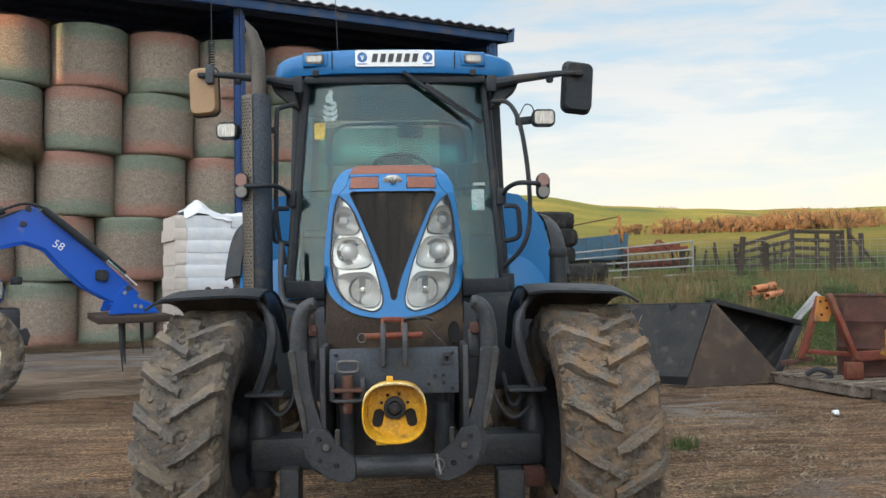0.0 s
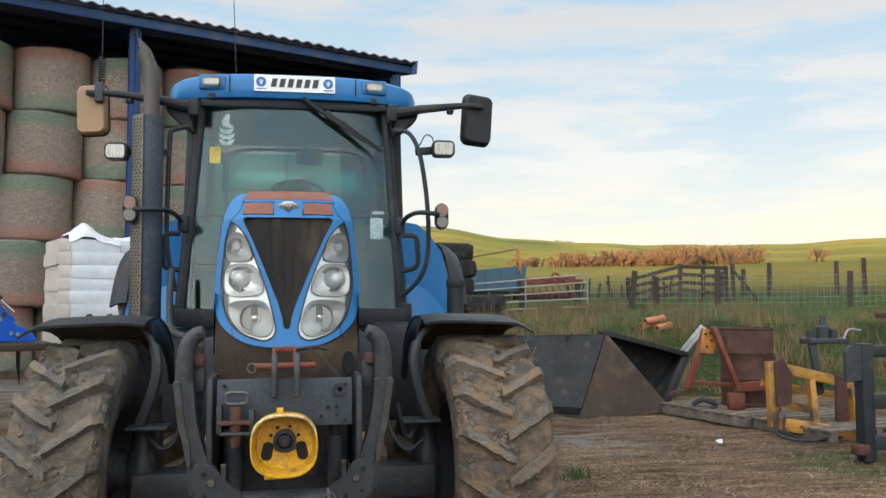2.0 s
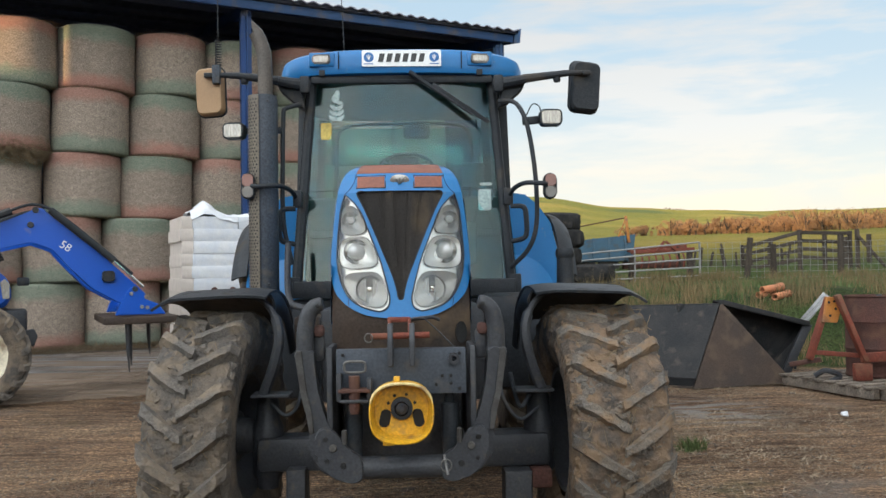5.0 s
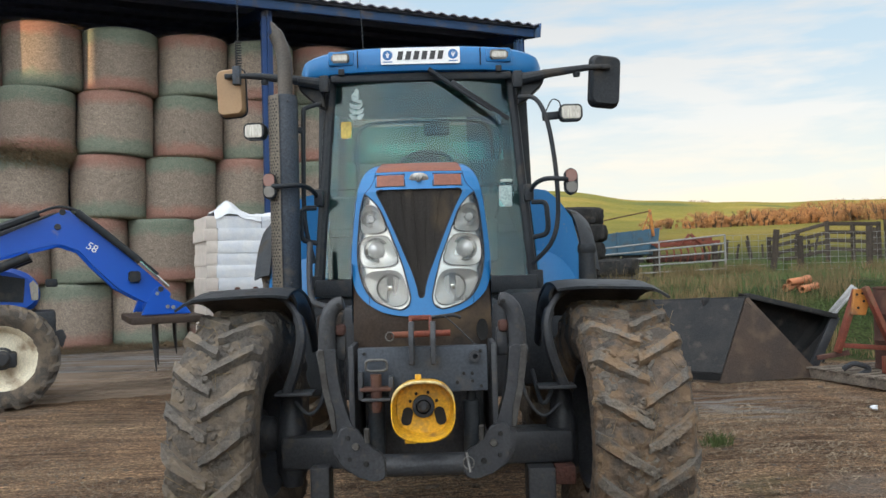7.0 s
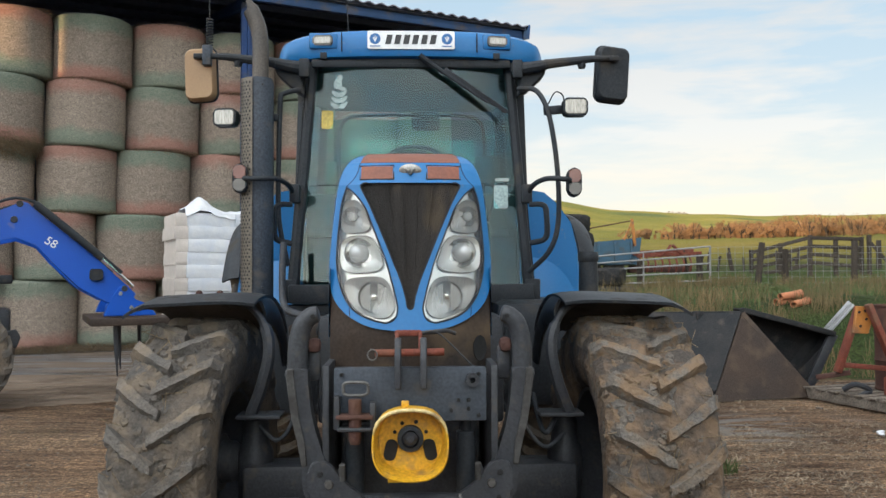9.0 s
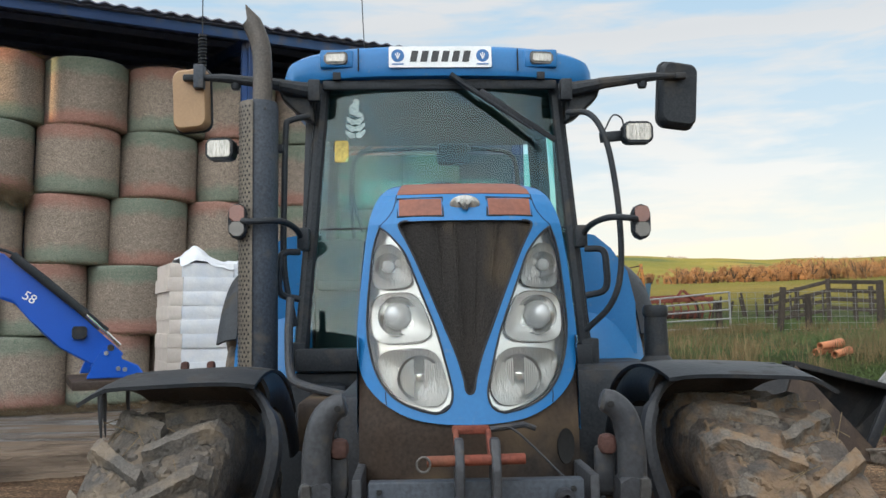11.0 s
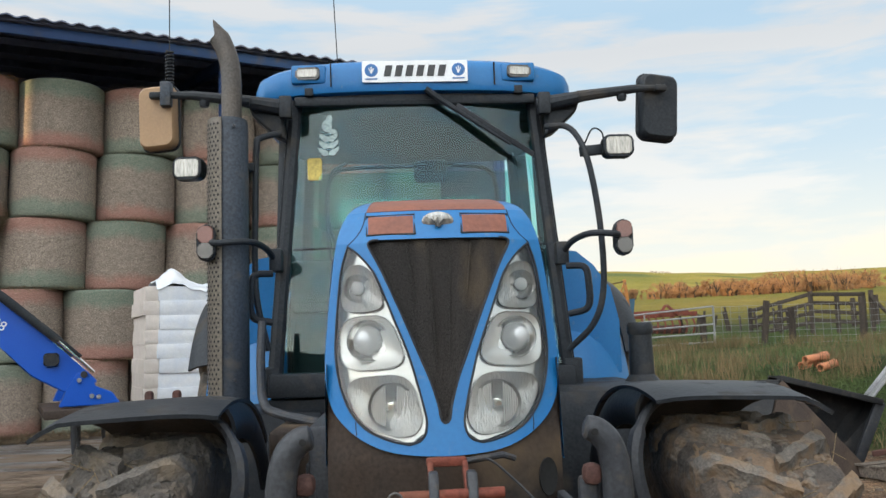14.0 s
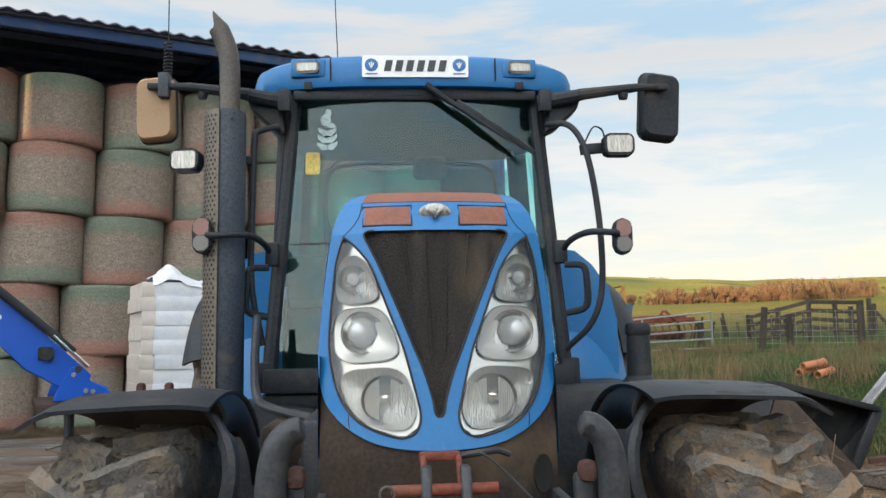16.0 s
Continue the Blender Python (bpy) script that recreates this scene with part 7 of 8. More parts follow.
PM = Matrix.Translation((4.20, 3.90, 0.02)) @ pose(0, 0, 0, 0, 0, 16.9)
PL = thing("pallet", "weathered grey wooden pallet lying on the mud", "pallet", at=PM)
for k in range(8):
    part("slat", box((0.0, -1.30 + k * 0.17, 0.10), (1.25, -1.19 + k * 0.17, 0.122), 0.003), M["pallet"], PL)
for x in (0.03, 0.6, 1.15):
    part("runner", box((x, -1.3, 0.0), (x + 0.08, 0.0, 0.10), 0.004), M["pallet"], PL)
PL2 = copy_thing(PL, Matrix.Translation((4.62, 2.95, 0.01)) @ pose(0, 0, 0, 0, 0, 12))
tagged(PL2, "weathered grey pallet half under the yellow frame", "pallet")

D = thing("oil_drum", "rusted red-brown oil drum standing on the pallet", "drum", at=pose(5.13, 3.55, 0.142))
prof = [(0.0, 0.01), (0.28, 0.01), (0.295, 0.0), (0.30, 0.02), (0.292, 0.04)]
for k in range(3):
    z0 = 0.29 * k + 0.04
    prof += [(0.292, z0 + 0.02), (0.292, z0 + 0.25), (0.302, z0 + 0.27)] if k < 2 else [(0.292, z0 + 0.02), (0.292, z0 + 0.24)]
prof += [(0.302, 0.872), (0.302, 0.885), (0.287, 0.885), (0.285, 0.865), (0.0, 0.862)]
part("shell", lathe(prof, 40), M["rust"], D)
part("bung", lathe([(0, 0.89), (0.03, 0.89), (0.034, 0.862)], 14, pose(0.12, 0.1, 0)), M["iron"], D)

F = thing("linkage_frame", "red and orange steel linkage frame leaning on the pallet", "frame")
part("strut", beam((4.52, 3.16, 1.05), (4.78, 3.12, 0.36), 0.05, 0.09, up=(0, 1, 0)), M["redpaint"], F, "faded red strut")
part("cross_bar", beam((4.74, 3.12, 0.385), (5.30, 3.15, 0.41), 0.05, 0.10), M["redpaint"], F)
part("foot_plate", box((4.66, 3.08, 0.15), (4.84, 3.16, 0.33), 0.01), M["redpaint"], F)
part("strut", beam((4.50, 3.30, 1.02), (4.28, 3.32, 0.36), 0.05, 0.10, up=(0, 1, 0)), M["redpaint"], F, "orange strut")
part("head_plate", prism([(-0.10, -0.14), (0.05, -0.15), (0.10, 0.0), (0.08, 0.12), (-0.06, 0.13)], 0.04, pose(4.50, 3.26, 0.90) @ FRONT, bevel=0.006), M["orange"], F, "orange-yellow head plate")
for p in ((4.46, 0.97), (4.53, 0.90), (4.47, 0.83), (4.52, 0.98)):
    part("bolt_hole", lathe([(0, 0.003), (0.014, 0.002), (0.015, 0)], 10, pose(p[0], 3.215, p[1], 90, 0, 0)), M["hole"], F)
part("tie_bar", beam((4.30, 3.30, 0.44), (4.80, 3.20, 0.40), 0.03, 0.05), M["redpaint"], F)
part("cross_bar", beam((4.10, 3.4, 0.30), (4.40, 3.3, 0.36), 0.05, 0.05), M["rust"], F)
part("spring", tube(smooth_path([(4.35, 3.35, 0.18), (4.45, 3.3, 0.24), (4.6, 3.3, 0.18), (4.5, 3.3, 0.12)], 5), 0.03, 8), M["iron"], F)
GS = thing("galvanised_bar", "pale galvanised angle bar leaning against the frame", "bar")
part("bar", beam((5.08, 5.22, 0.55), (5.42, 5.14, 0.97), 0.15, 0.03), M["galv"], GS)
part("lip", beam((5.09, 5.28, 0.57), (5.43, 5.20, 0.99), 0.02, 0.08), M["galv"], GS)
part("foot", beam((5.08, 5.24, 0.57), (5.02, 5.26, 0.0), 0.05, 0.03), M["iron"], GS, "dark lower end")

Y = thing("yellow_implement", "chipped yellow steel implement frame on the ground", "implement")
for a, b, w, h in (((4.62, 2.2, 0.74), (4.64, 2.2, 0.10), 0.07, 0.09), ((4.66, 2.22, 0.69), (5.50, 2.22, 0.50), 0.06, 0.10), ((4.66, 2.12, 0.14), (5.60, 1.85, 0.0), 0.08, 0.12), ((5.52, 2.3, 0.56), (5.56, 2.2, 0.06), 0.06, 0.09), ((4.70, 2.5, 0.50), (5.50, 2.5, 0.36), 0.05, 0.07),
                   ((5.08, 2.25, 0.60), (5.06, 2.15, 0.12), 0.06, 0.10), ((4.74, 2.4, 0.32), (5.20, 2.4, 0.22), 0.06, 0.08)):
    part("beam", beam(a, b, w, h), M["machineyellow"], Y, "chipped yellow beam")
part("end_plate", prism([(-0.07, -0.22), (0.08, -0.20), (0.10, 0.10), (0.0, 0.26), (-0.08, 0.22)], 0.05, pose(4.72, 2.18, 0.52) @ FRONT, bevel=0.006), M["rust"], Y)
part("end_plate", prism([(-0.06, -0.30), (0.08, -0.30), (0.06, 0.20), (-0.05, 0.24)], 0.05, pose(5.36, 2.2, 0.36) @ FRONT, bevel=0.006), M["rust"], Y)
part("hose", tube(smooth_path([(4.66, 2.1, 0.30), (4.48, 1.9, 0.22), (4.46, 1.8, 0.08), (4.70, 1.7, 0.04), (4.95, 1.75, 0.06)], 6), 0.014, 8), M["black"], Y, "black hydraulic hose")
part("hose", tube(smooth_path([(4.70, 2.1, 0.22), (4.56, 1.85, 0.10), (4.80, 1.75, 0.03), (5.1, 1.8, 0.05)], 6), 0.012, 8), M["black"], Y)
part("gearbox", lathe([(0, 0.0), (0.06, 0.0), (0.06, 0.12), (0.04, 0.14), (0.03, 0.24), (0, 0.24)], 14, pose(5.30, 2.35, 0.95)), M["iron"], Y)
part("gear_plate", box((5.10, 2.25, 0.90), (5.52, 2.45, 0.955), 0.01), M["iron"], Y)
part("upright", beam((5.14, 2.3, 0.92), (5.22, 2.3, 0.40), 0.05, 0.07), M["iron"], Y)
for x in (5.16, 5.42):
    part("bush", lathe([(0, 0.0), (0.04, 0.0), (0.04, 0.09), (0, 0.09)], 12, pose(x, 2.35, 0.955)), M["iron"], Y)
part("wire_bale", tube(smooth_path([(5.50, 2.3, 0.95), (5.56, 2.3, 1.04), (5.70, 2.3, 1.03)], 4), 0.012, 8), M["galv"], Y)

K = thing("fork_frame", "heavy black fork frame standing at the yard's edge", "fork frame", at=pose(4.62, 0.9, 0))
def kp(name, bm, key, label=""):
    bmesh.ops.transform(bm, matrix=pose(-4.38, -0.9, 0), verts=bm.verts)
    return part(name, bm, M[key], K, label)
kp("upright", box((4.42, 0.86, 0.0), (4.53, 0.98, 0.98), 0.012), "black")
kp("side_plate", prism([(-0.16, -0.14), (0.0, -0.12), (0.0, 0.16), (-0.12, 0.17), (-0.16, 0.10)], 0.05, pose(4.44, 0.92, 0.80) @ FRONT, bevel=0.006), "iron")
for z in (0.50, 0.16):
    kp("fork_bar", box((4.50, 0.84, z - 0.06), (5.9, 0.92, z + 0.06), 0.01), "black")
kp("top_bar", box((4.50, 0.95, 0.86), (5.9, 1.03, 0.96), 0.01), "black")
kp("shackle", box((4.34, 0.84, 0.06), (4.46, 0.95, 0.15), 0.02), "rust")
kp("upright", box((5.75, 0.86, 0.0), (5.86, 0.98, 0.98), 0.012), "black")
RU = thing("rusty_stand", "rusty steel stand with a flat top by the fork frame", "stand", at=pose(6.3, 2.6, 0))
part("column", box((-0.05, -0.05, 0), (0.05, 0.05, 1.15), 0.01), M["rust"], RU)
part("top", box((-0.16, -0.08, 1.15), (0.5, 0.08, 1.21), 0.01), M["rust"], RU)
part("foot", box((-0.2, -0.2, -0.02), (0.2, 0.2, 0.02), 0.005), M["rust"], RU)

for x, y, s in ((3.88, 1.85, 0.034), (5.6, 3.05, 0.06)):
    bm = bmesh.new()
    bmesh.ops.create_icosphere(bm, subdivisions=3, radius=s)
    for v in bm.verts:
        v.co += 0.6 * s * noise.noise_vector(v.co * 22)
        v.co.z *= 0.75
    tagged(part("plastic_scrap", bm, M["bag"], at=pose(x, y, 0.035 if y < 2 else 0.06)), "crumpled scrap of white plastic on the ground", "litter")

# ---- bank: pipes, tyres ----
for k, (x, y, dz, turn) in enumerate(((5.66, 7.55, -0.05, -28), (5.84, 7.42, -0.05, -20), (5.72, 7.50, 0.045, -34))):
    g = lathe([(0.052, -0.24), (0.068, -0.24), (0.068, 0.16), (0.082, 0.17), (0.082, 0.26), (0.066, 0.26), (0.054, 0.16)], 22, pose(0, 0, 0, 0, 90, 0), close=True)
    t = tagged(part("clay_pipe", g, M["clay"], at=Matrix.Translation((x, y, ground_z(x, y) + 0.08 + dz)) @ pose(0, 0, 0, 0, -6, turn + 55) @ Matrix.Scale(0.82, 4)), "short orange clay drain pipe lying in the grass", "pipe", "clay pipes on the bank")


def old_tyre(x, y, z, r, w, turn):
    rc = r - 0.02
    bm = lathe([(r * 0.55, -w * 0.35), (r * 0.62, -w / 2), (r * 0.85, -w / 2), (rc, -w * 0.38), (r, 0), (rc, w * 0.38), (r * 0.85, w / 2), (r * 0.62, w / 2), (r * 0.55, w * 0.35), (r * 0.60, 0)], 40, close=True)
    for v in bm.verts:
        a = math.atan2(v.co.y, v.co.x)
        if math.hypot(v.co.x, v.co.y) > r * 0.9:
            k = 1 + 0.045 * (1 if math.sin(a * 20 + (2.2 if v.co.z > 0 else 0)) > 0 else -1)
            v.co.x *= k
            v.co.y *= k
    return tagged(part("old_tyre", bm, M["oldrubber"], at=Matrix.Translation((x, y, z)) @ pose(0, 0, 0, random.uniform(-3, 3), random.uniform(-3, 3), turn)), "old muddy tractor tyre lying in a stack", "tyre", "tyres stacked on the bank")


for k in range(2):
    old_tyre(3.24 + (0.06 if k < 1 else -0.04), 9.3, ground_z(3.2, 9.3) - 0.12 + 0.13 + 0.30 * k, 0.53 if k < 1 else 0.47, 0.30, 40 * k)
zb = ground_z(2.75, 10.2)
for k in range(5):
    old_tyre(2.86 + (0.05 if k % 2 else 0), 10.4, zb + 0.12 + 0.335 * k, 0.43, 0.33, 70 * k)


# ---- fences ----
def post(x, y, top, r=0.07, lean=(0, 0), label="weathered round wooden fence post", bottom=None):
    z = ground_z(x, y)
    z0 = (bottom if bottom is not None else z) - 0.25
    bm = tube([(0, 0, z0), (lean[0] * 0.5, lean[1] * 0.5, (z0 + top) / 2), (lean[0], lean[1], top)], [r, r * 0.98, r * 0.93], 10)
    for v in bm.verts:
        v.co += 0.006 * noise.noise_vector(v.co * 9 + Vector((x, 0, 0)))
        v.co -= Vector((0, 0, z))
    return tagged(part("fence_post", bm, M["timber"], at=pose(x, y, z)), label, "post", "fence posts")


for x, top, lean in ((5.75, 1.68, (0, 0)), (7.28, 1.82, (0, 0)), (8.75, 2.12, (0.15, 0)), (11.28, 2.16, (0.03, 0)), (15.3, 2.14, (0.05, 0)), (18.6, 2.2, (0, 0)), (22.5, 2.3, (0, 0)), (9.5, 1.95, (0, 0))):
    post(x, 16.0, top, 0.085, lean)

G = thing("field_gate", "galvanised tubular field gate tied between posts", "gate", at=pose(5.6, 15.85, 0.9))
gi = G.matrix_world.inverted()
def gp(name, bm, label=""):
    bmesh.ops.transform(bm, matrix=gi, verts=bm.verts)
    return part(name, bm, M["galv"], G, label)
for k in range(6):
    zr = 2.02 - 0.215 * k
    zl = 1.74 - 0.17 * k
    gp("rail", tube([(4.2, 15.85, zl), (7.50, 15.85, zr)], 0.022, 8))
gp("stile", tube([(7.50, 15.85, 0.85), (7.50, 15.85, 2.03)], 0.026, 8))
gp("stile", tube([(4.2, 15.85, 0.80), (4.2, 15.85, 1.75)], 0.026, 8))
gp("brace", tube([(5.8, 15.85, 0.95), (5.8, 15.85, 1.86)], 0.02, 8))

# wire netting between the posts
for x0, x1 in ((7.55, 8.85), (8.85, 11.3), (11.3, 15.32), (15.32, 18.6), (18.6, 22.5)):
    N = thing("wire_netting", "thin galvanised stock netting between fence posts", "fence", "netting panels")
    N.location = (x0, 16.0, ground_z(x0, 16))
    bm = bmesh.new()
    zz = ground_z(x0, 16)
    for k in range(7):
        z = 0.06 + k * 0.155
        tube([(0, 0, z), (x1 - x0, 0, z + ground_z(x1, 16) - zz)], 0.0045, 4, bm)
    n = int((x1 - x0) / 0.20)
    for i in range(n + 1):
        x = (x1 - x0) * i / n
        tube([(x, 0, 0.05), (x, 0, 1.0)], 0.0045, 4, bm)
    tagged(part("netting", bm, M["galv"], N), kind="stuff")

PEN = thing("timber_pen", "grey timber rail pen with sagging boards", "fence", at=pose(13.2, 22, 0))
pi_ = PEN.matrix_world.inverted()
def pen(name, bm):
    bmesh.ops.transform(bm, matrix=pi_, verts=bm.verts)
    return part(name, bm, M["timber"], PEN)
stations = [(11.9, 24.0, 2.15), (12.5, 23.0, 2.35), (13.05, 22.0, 2.58), (13.8, 21.8, 2.52), (14.55, 21.6, 2.50), (14.75, 21.5, 2.55)]
for x, y, t in stations:
    pen("post", tube([(x, y, 0.7), (x, y, t)], 0.075, 8))
for a, b in ((stations[0], stations[2]), (stations[2], stations[4])):
    for k in range(4):
        pen("rail", beam((a[0], a[1] - 0.08, a[2] - 0.10 - 0.27 * k), (b[0], b[1] - 0.08, b[2] - 0.08 - 0.30 * k), 0.04, 0.12))
pen("brace", beam((14.7, 21.4, 2.35), (15.5, 21.2, 1.3), 0.06, 0.10))

for x, y, t in ((21.2, 30, 3.0), (18.9, 30, 2.6), (19.9, 30, 2.7), (24.6, 30, 3.1), (25.3, 29, 3.2), (27.5, 30, 3.0), (31, 31, 3.1)):
    post(x, y, t, 0.11)
rngs = random.Random(12)
for k in range(16):
    post(11.6 + 0.36 * k + rngs.uniform(-0.1, 0.1), 29.5 + rngs.uniform(-1, 1), 2.15 + rngs.uniform(-0.2, 0.3), 0.05, (rngs.uniform(-0.25, 0.25), 0), "thin leaning wooden stake")


# ---- machines beyond the gate ----
R = thing("red_cultivator", "faded red cultivator parked in the field", "implement", at=pose(10.6, 30, 0))
ri = R.matrix_world.inverted()
def rp_(name, bm, key="redpaint"):
    bmesh.ops.transform(bm, matrix=ri, verts=bm.verts)
    return part(name, bm, M[key], R)
for y, z in ((29.4, 2.05), (30.4, 2.2)):
    rp_("beam", beam((9.3, y, z), (12.0, y, z + 0.1), 0.14, 0.16))
for x in (9.4, 10.2, 11.0, 11.9):
    rp_("cross_beam", beam((x, 29.3, 2.05), (x, 30.5, 2.2), 0.10, 0.12))
for k in range(9):
    rp_("tine", tube(smooth_path([(9.4 + 0.3 * k, 29.4, 2.0), (9.42 + 0.3 * k, 29.2, 1.7), (9.38 + 0.3 * k, 29.35, 1.3)], 4), 0.035, 6))
rp_("headstock", beam((10.4, 29.3, 2.1), (10.7, 29.3, 2.5), 0.10, 0.10), "redpaint")
rp_("headstock", beam((11.2, 29.3, 2.1), (10.75, 29.3, 2.5), 0.10, 0.10), "redpaint")
rp_("roller", tube([(9.3, 30.8, 1.45), (12.0, 30.8, 1.5)], 0.22, 14), "rust")

TR = thing("farm_trailer", "weathered blue farm trailer with orange uprights", "trailer", at=pose(8.4, 31, 1.15))
def tp(name, bm, key, label=""):
    bmesh.ops.transform(bm, matrix=TR.matrix_world.inverted(), verts=bm.verts)
    return part(name, bm, M[key], TR, label)
tp("side", prism([(6.6, 1.75), (9.6, 1.70), (9.75, 2.85), (6.5, 2.55)], 0.08, FRONT @ pose(0, 0, -30.4)), "trailerblue", "blue steel trailer side")
tp("floor", box((6.6, 30.4, 1.68), (9.6, 32.4, 1.80), 0.01), "trailerblue")
tp("side", prism([(6.6, 1.75), (9.6, 1.70), (9.75, 2.85), (6.5, 2.55)], 0.08, FRONT @ pose(0, 0, -32.4)), "trailerblue")
for x in (7.2, 7.9, 8.6, 9.3):
    tp("rib", beam((x, 30.28, 1.72), (x, 30.28, 2.70), 0.06, 0.08), "trailerblue")
for x, z in ((7.35, 3.3), (9.45, 3.65)):
    tp("upright", beam((x, 30.3, 2.5), (x - 0.12, 30.3, z), 0.10, 0.12), "orange", "orange steel upright")
tp("brace", beam((9.0, 30.3, 2.75), (9.36, 30.3, 3.6), 0.05, 0.06), "orange")
tp("rail", beam((7.25, 30.3, 3.2), (9.36, 30.3, 3.58), 0.05, 0.05), "rust")
for x in (7.6, 8.6):
    tp("wheel", lathe([(0.1, -0.12), (0.42, -0.14), (0.48, -0.08), (0.48, 0.08), (0.42, 0.14), (0.1, 0.12)], 24, pose(x, 30.6, 1.45, 90, 0, 0)), "rubber")

# ---- grass, straw and far trees ----
def blades(name, spots, key, label, height, width, lean=0.5, seed=1):
    bm = bmesh.new()
    r = random.Random(seed)
    for x, y, hs in spots:
        z = ground_z(x, y)
        h = height * hs * r.uniform(0.6, 1.3)
        a = r.uniform(0, 6.28)
        s = Vector((math.cos(a), math.sin(a), 0)) * width
        d = Vector((r.gauss(0, lean), r.gauss(0, lean), 1)).normalized() * h
        m_ = d * 0.55 + Vector((0, 0, 0.06 * h))
        p = Vector((x, y, z - 0.02))
        v = [bm.verts.new(p - s), bm.verts.new(p + s), bm.verts.new(p + m_ + s * 0.7), bm.verts.new(p + m_ - s * 0.7), bm.verts.new(p + d)]
        bm.faces.new(v[:4])
        bm.faces.new((v[3], v[2], v[4]))
    me = bpy.data.meshes.new(name)
    bm.to_mesh(me)
    bm.free()
    me.materials.append(key)
    return tagged(new(name, me), label, "grass", kind="stuff")


M["greengrass"] = mat("green_grass", (0.050, 0.085, 0.020), (0.078, 0.105, 0.028), rough=0.8, scale=1.5, fine_amount=0.3, bump=0)
M["drygrass"] = mat("dry_grass", (0.20, 0.135, 0.062), (0.11, 0.088, 0.036), rough=0.85, scale=1.5, fine_amount=0.3, bump=0)
M["straw"] = mat("straw", (0.33, 0.25, 0.165), (0.20, 0.15, 0.10), rough=0.85, scale=3, fine_amount=0.3, bump=0)
rg = random.Random(5)
green, dry = [], []
while len(green) < 30000:
    x, y = rg.uniform(1.5, 20), 5.2 + 16 * rg.random() ** 1.7
    if x > 1.2 + 0.15 * y and y > 5.35 + 0.06 * (x - 4) and noise.noise(Vector((x * 0.6, y * 0.6, 4))) > -0.25:
        green.append((x, y, 1.0 if y < 9 else 1.2))
while len(dry) < 5200:
    x, y = rg.uniform(2.0, 18), 5.5 + 11 * rg.random() ** 1.5
    if x > 1.4 + 0.15 * y and noise.noise(Vector((x * 0.55, y * 0.7, 9))) > 0.10 - 0.22 * (y < 7.2):
        dry.append((x, y, 1.0 + 0.6 * (abs(y - 15.5) < 1.2) + 0.7 * max(0, noise.noise(Vector((x * 1.3, y * 1.3, 2)))) * (y < 9)))
blades("green_grass", green, M["greengrass"], "rough green grass on the bank", 0.12, 0.007)
blades("dry_grass", dry, M["drygrass"], "dry straw-coloured grass tufts on the bank", 0.20, 0.006, 0.35, 2)
clumps = []
for _ in range(95):
    cx, cy = rg.uniform(2.6, 12), (rg.uniform(5.7, 8.6) if rg.random() < 0.6 else rg.gauss(15.5, 0.35))
    if cx < 1.6 + 0.15 * cy:
        continue
    clumps += [(cx + rg.gauss(0, 0.14), cy + rg.gauss(0, 0.12), rg.uniform(0.7, 1.25)) for _k in range(90)]
blades("tall_dry_grass", clumps, M["drygrass"], "tall dry grass clumps on the bank and along the fence", 0.30, 0.0045, 0.30, 6)
lush = []
while len(lush) < 14000:
    x, y = rg.uniform(6, 26), rg.uniform(16.2, 27)
    if noise.noise(Vector((x * 0.35, y * 0.35, 14))) > -0.05:
        lush.append((x, y, 1.0))
blades("field_grass", lush, M["greengrass"], "lush green grass in the field behind the fence", 0.16, 0.014, 0.4, 7)
tuft = [(2.12 + rg.gauss(0, 0.04), 0.70 + rg.gauss(0, 0.04), 1.0) for _ in range(190)]
blades("grass_tuft", tuft, M["greengrass"], "small green grass tuft in the yard", 0.12, 0.004, 0.45, 3)


def strands(name, make, n, key, label, seed):
    """Flat bent stalks from make(random): a middle, a direction with its length, and a half width."""
    r = random.Random(seed)
    verts, faces = [], []
    for _ in range(n):
        got = make(r)
        if got is None:
            continue
        c, u, w = got
        side = u.cross(Vector((0, 0, 1)))
        if side.length < 1e-5:
            continue
        side = side.normalized() * w
        lift = Vector((0, 0, u.length * r.uniform(0.05, 0.35)))
        k = len(verts)
        verts += [c - u - side, c - u + side, c + lift + side, c + lift - side, c + u + side * 0.6, c + u - side * 0.6]
        faces += [(k, k + 1, k + 2, k + 3), (k + 3, k + 2, k + 4, k + 5)]
    me = bpy.data.meshes.new(name)
    me.from_pydata(verts, [], faces)
    me.materials.append(key)
    return tagged(new(name, me), label, "straw", kind="stuff")


def yard_spot(r):
    if r.random() < 0.16:
        d, a = 7.0 * r.random() ** 0.6, r.uniform(-3.14, 3.14)
    else:
        d, a = 1.2 + 14.8 * r.random() ** 1.3, radians(r.gauss(2, 26))
    x, y = d * math.sin(a), -5.4 + d * math.cos(a)
    if ((Vector((x, y, 0)) - EAVE).dot(V)) > -4.6 - 0.8 * r.random() and x < 0.5 or (y > 5.2 and x > 1.5):
        return None
    return x, y


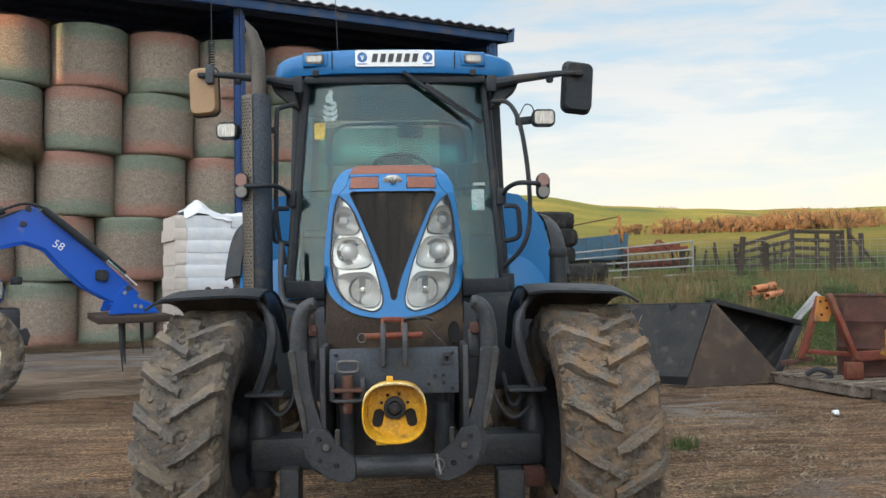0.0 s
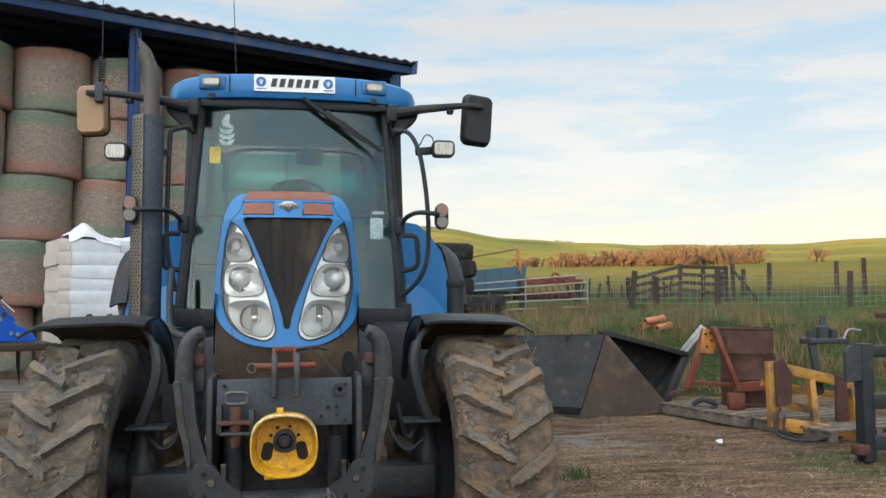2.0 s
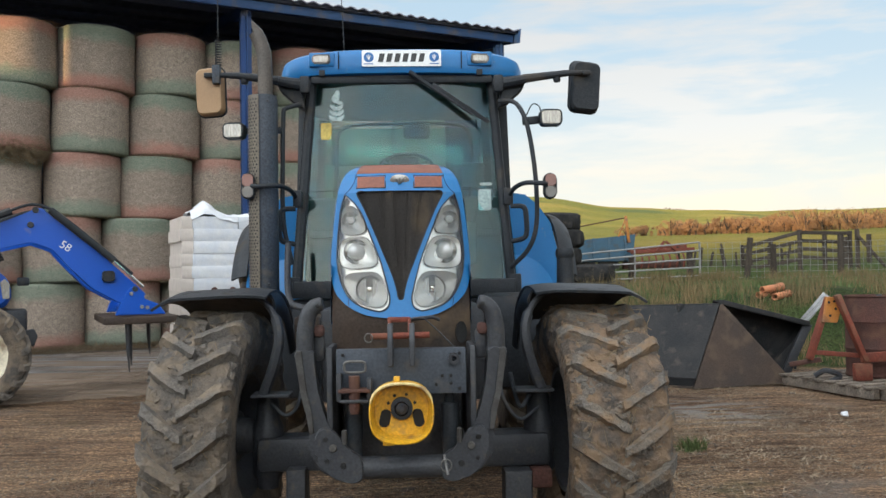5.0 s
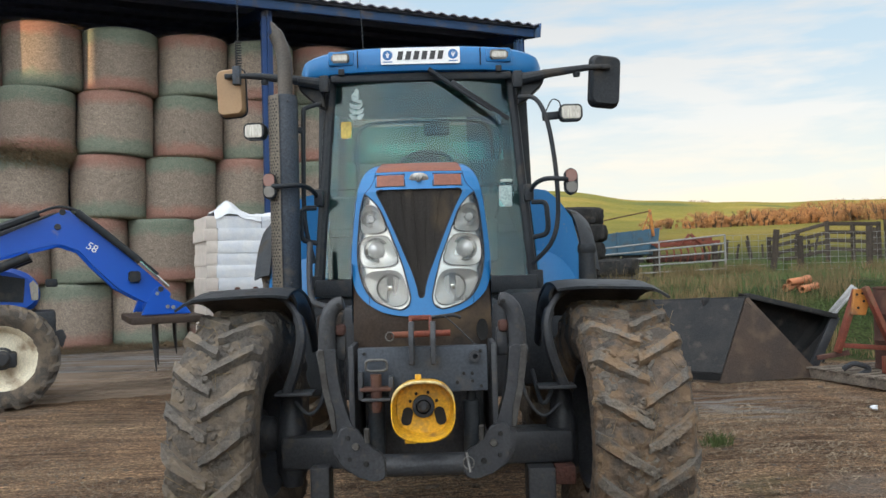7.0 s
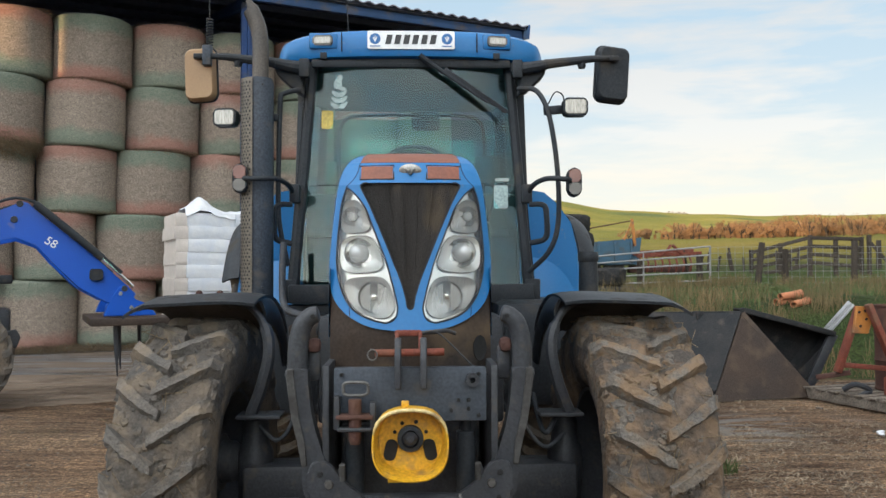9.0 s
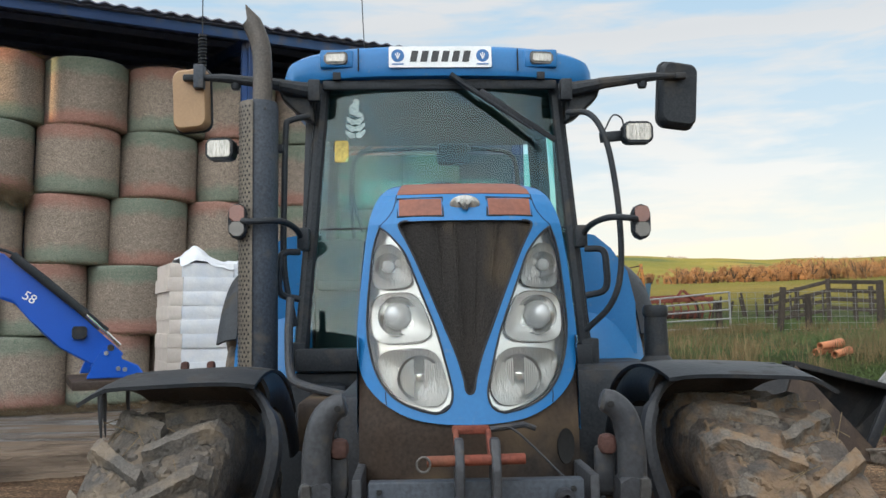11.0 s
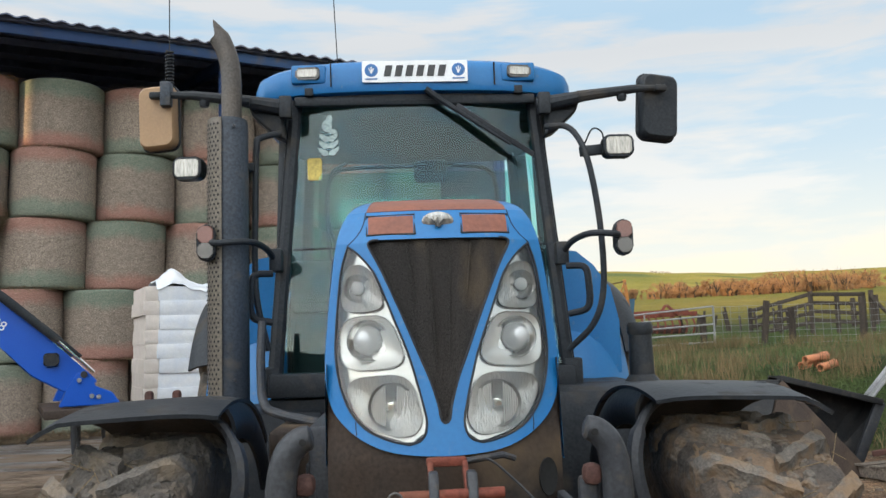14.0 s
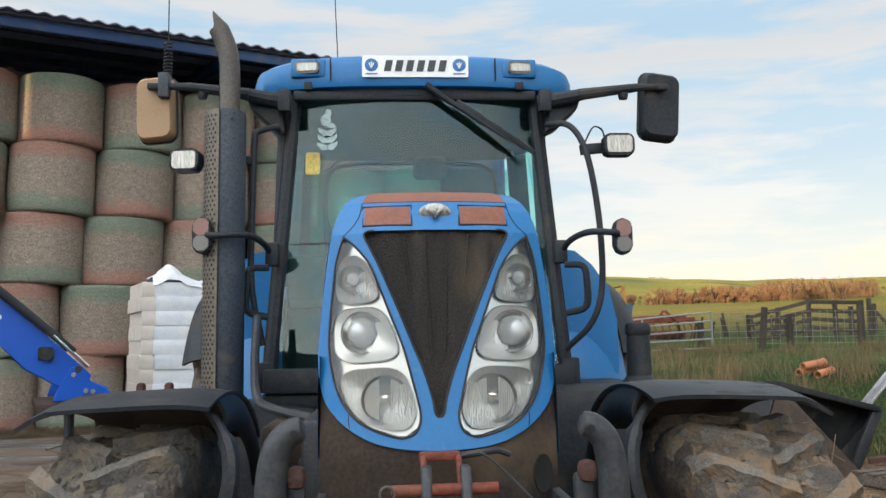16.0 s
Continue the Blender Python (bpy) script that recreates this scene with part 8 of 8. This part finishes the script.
def yard_straw(r):
    p = yard_spot(r)
    if p is None or noise.noise(Vector((p[0] * 0.7, p[1] * 0.9, 1))) + 0.5 * noise.noise(Vector((p[0] * 2.3, p[1] * 3.0, 5))) < (0.10 if p[0] < -0.3 else -0.10) + r.gauss(0, 0.12):
        return None
    t = r.gauss(0.2, 0.9)
    u = Vector((math.cos(t), math.sin(t), r.gauss(0, 0.13))) * r.uniform(0.010, 0.055) * (0.7 if p[0] < 0 else 1.0)
    return Vector((p[0], p[1], ground_z(*p) + abs(u.z) + r.uniform(0.002, 0.010))), u, r.uniform(0.0009, 0.0020) * (1.45 if p[0] > 0.8 else 1.0)


def barn_edge(r):
    """Hay trodden out along the foot of the stacked bales."""
    u_, v_ = r.uniform(-9, 3.2), r.gauss(0.62, 0.16)
    p = EAVE + U * u_ + V * v_
    t = r.uniform(0, 3.14)
    u = Vector((math.cos(t), math.sin(t), r.gauss(0, 0.25))) * r.uniform(0.03, 0.12)
    return Vector((p.x, p.y, 0.045 + abs(u.z) + 0.09 * r.random() * math.exp(-((v_ - 0.72) / 0.14) ** 2))), u, r.uniform(0.002, 0.005)


def wet_edge(r):
    """Thin trails of straw on the wet concrete, lying along the barn."""
    u_, v_ = r.uniform(-10, 2), r.uniform(-5.6, 0.6)
    if noise.noise(Vector((u_ * 0.5, v_ * 3.5, 3))) < 0.05:
        return None
    p = EAVE + U * u_ + V * v_
    t = 0.43 + r.gauss(0, 0.35)
    u = Vector((math.cos(t), math.sin(t), r.gauss(0, 0.08))) * r.uniform(0.03, 0.13)
    return Vector((p.x, p.y, 0.05 + abs(u.z))), u, r.uniform(0.002, 0.005)


M["darkstraw"] = mat("damp_dark_straw", (0.105, 0.075, 0.048), (0.07, 0.052, 0.036), rough=0.9, scale=3, fine_amount=0.3, bump=0)
strands("straw_litter", yard_straw, 150000, M["straw"], "loose pale straw strewn over the muddy yard", 8)
strands("damp_straw", yard_straw, 36000, M["darkstraw"], "damp dark straw trodden into the yard", 18)
strands("barn_hay", barn_edge, 14000, M["hay"], "brown hay trodden out along the foot of the bales", 28)
strands("wet_straw", wet_edge, 26000, M["darkstraw"], "trails of wet straw on the concrete", 38)


# small clods and stones on the yard
def clods(n, seed):
    r = random.Random(seed)
    verts, faces = [], []
    for _ in range(n):
        p = yard_spot(r)
        if p is None:
            continue
        h = r.uniform(0.004, 0.015) * (2.0 if r.random() < 0.04 else 1)
        c = Vector((p[0], p[1], ground_z(*p) - h * 0.3))
        k = len(verts)
        m = [r.uniform(0, 6.28), r.uniform(0.8, 1.9)]
        for ring, (q, z) in enumerate(((1.0, 0.0), (0.75, 0.75))):
            for j in range(6):
                a = m[0] + 1.047 * j
                g = h * q * r.uniform(0.75, 1.25)
                verts.append(c + Vector((math.cos(a) * g * m[1], math.sin(a) * g, h * z * r.uniform(0.8, 1.2))))
        for j in range(6):
            i2 = (j + 1) % 6
            faces.append((k + j, k + i2, k + 6 + i2, k + 6 + j))
        faces.append(tuple(k + 6 + j for j in range(6)))
    me = bpy.data.meshes.new("clods")
    me.from_pydata(verts, [], faces)
    me.materials.append(mat("dry_clod", (0.14, 0.102, 0.072), (0.09, 0.066, 0.05), rough=0.95, scale=2.5, contrast=0.2, fine=60, fine_amount=0.3, bump=0.4, bump_scale=80))
    tagged(new("clods", me), "clods of mud and small stones on the yard", "mud", kind="stuff")


clods(7000, 3)

# autumn trees below the hill: each a trunk with limbs and a loose crown of leaf clumps
def far_trees():
    r = random.Random(21)
    leaf, wood = [], bmesh.new()
    spots = [(r.uniform(17.3, 24.8), r.uniform(150, 172), r.uniform(1.7, 3.3)) for _ in range(62)]
    spots += [(r.uniform(24.2, 30.5), r.uniform(156, 182), r.uniform(2.2, 4.2)) for _ in range(46)]
    spots += [(r.uniform(14.0, 17.5), r.uniform(148, 160), r.uniform(1.2, 2.4)) for _ in range(8)]
    spots += [(33.6, 170, 3.0), (33.9, 172, 2.6), (6.0, 120, 4.0), (7.2, 125, 3.4)]
    spots += [(17.2 + 0.22 * k, 752, r.uniform(1.8, 3.0)) for k in range(6)]
    for ang, d, h in spots:
        x, y = d * math.sin(radians(ang)), -5.4 + d * math.cos(radians(ang))
        z = ground_z(x, y)
        tube([(x, y, z - 0.4), (x, y, z + h * 0.6)], [0.2, 0.06], 5, wood)
        for k in range(5):
            t = r.uniform(0, 6.28)
            tube([(x, y, z + h * 0.15), (x + math.cos(t) * h * 0.32, y + math.sin(t) * h * 0.32, z + h * r.uniform(0.6, 0.95))], [0.09, 0.03], 4, wood)
        for k in range(12):
            c = Vector((x + r.gauss(0, 0.36) * h, y + r.gauss(0, 0.33) * h, z + h * r.uniform(0.04, 0.86)))
            rad = h * r.uniform(0.12, 0.24)
            for _k in range(75):
                p = c + Vector((r.gauss(0, 1), r.gauss(0, 1), r.gauss(0, 0.8))).normalized() * rad * r.random() ** 0.45
                q = r.uniform(0.07, 0.17)
                a, b = Vector((r.gauss(0, 1), r.gauss(0, 1), r.gauss(0, 1))).normalized() * q, Vector((r.gauss(0, 1), r.gauss(0, 1), r.gauss(0, 1))).normalized() * q
                leaf += [p - a, p + b, p + a]
    m = mat("autumn_leaves", (0.25, 0.125, 0.052), (0.145, 0.095, 0.048), rough=0.9, scale=0.09, contrast=0.1, fine=0.35, fine_amount=0.35, bump=0)
    me = bpy.data.meshes.new("far_wood")
    me.from_pydata(leaf, [], [(k, k + 1, k + 2) for k in range(0, len(leaf), 3)])
    me.materials.append(m)
    tagged(new("far_wood", me), "loose belt of orange autumn trees below the hill", "trees", kind="stuff")
    me = bpy.data.meshes.new("far_trunks")
    wood.to_mesh(me)
    wood.free()
    me.materials.append(M["timber"])
    tagged(new("far_trunk_stand", me), "bare trunks and limbs among the autumn trees", "trees", kind="stuff")


far_trees()
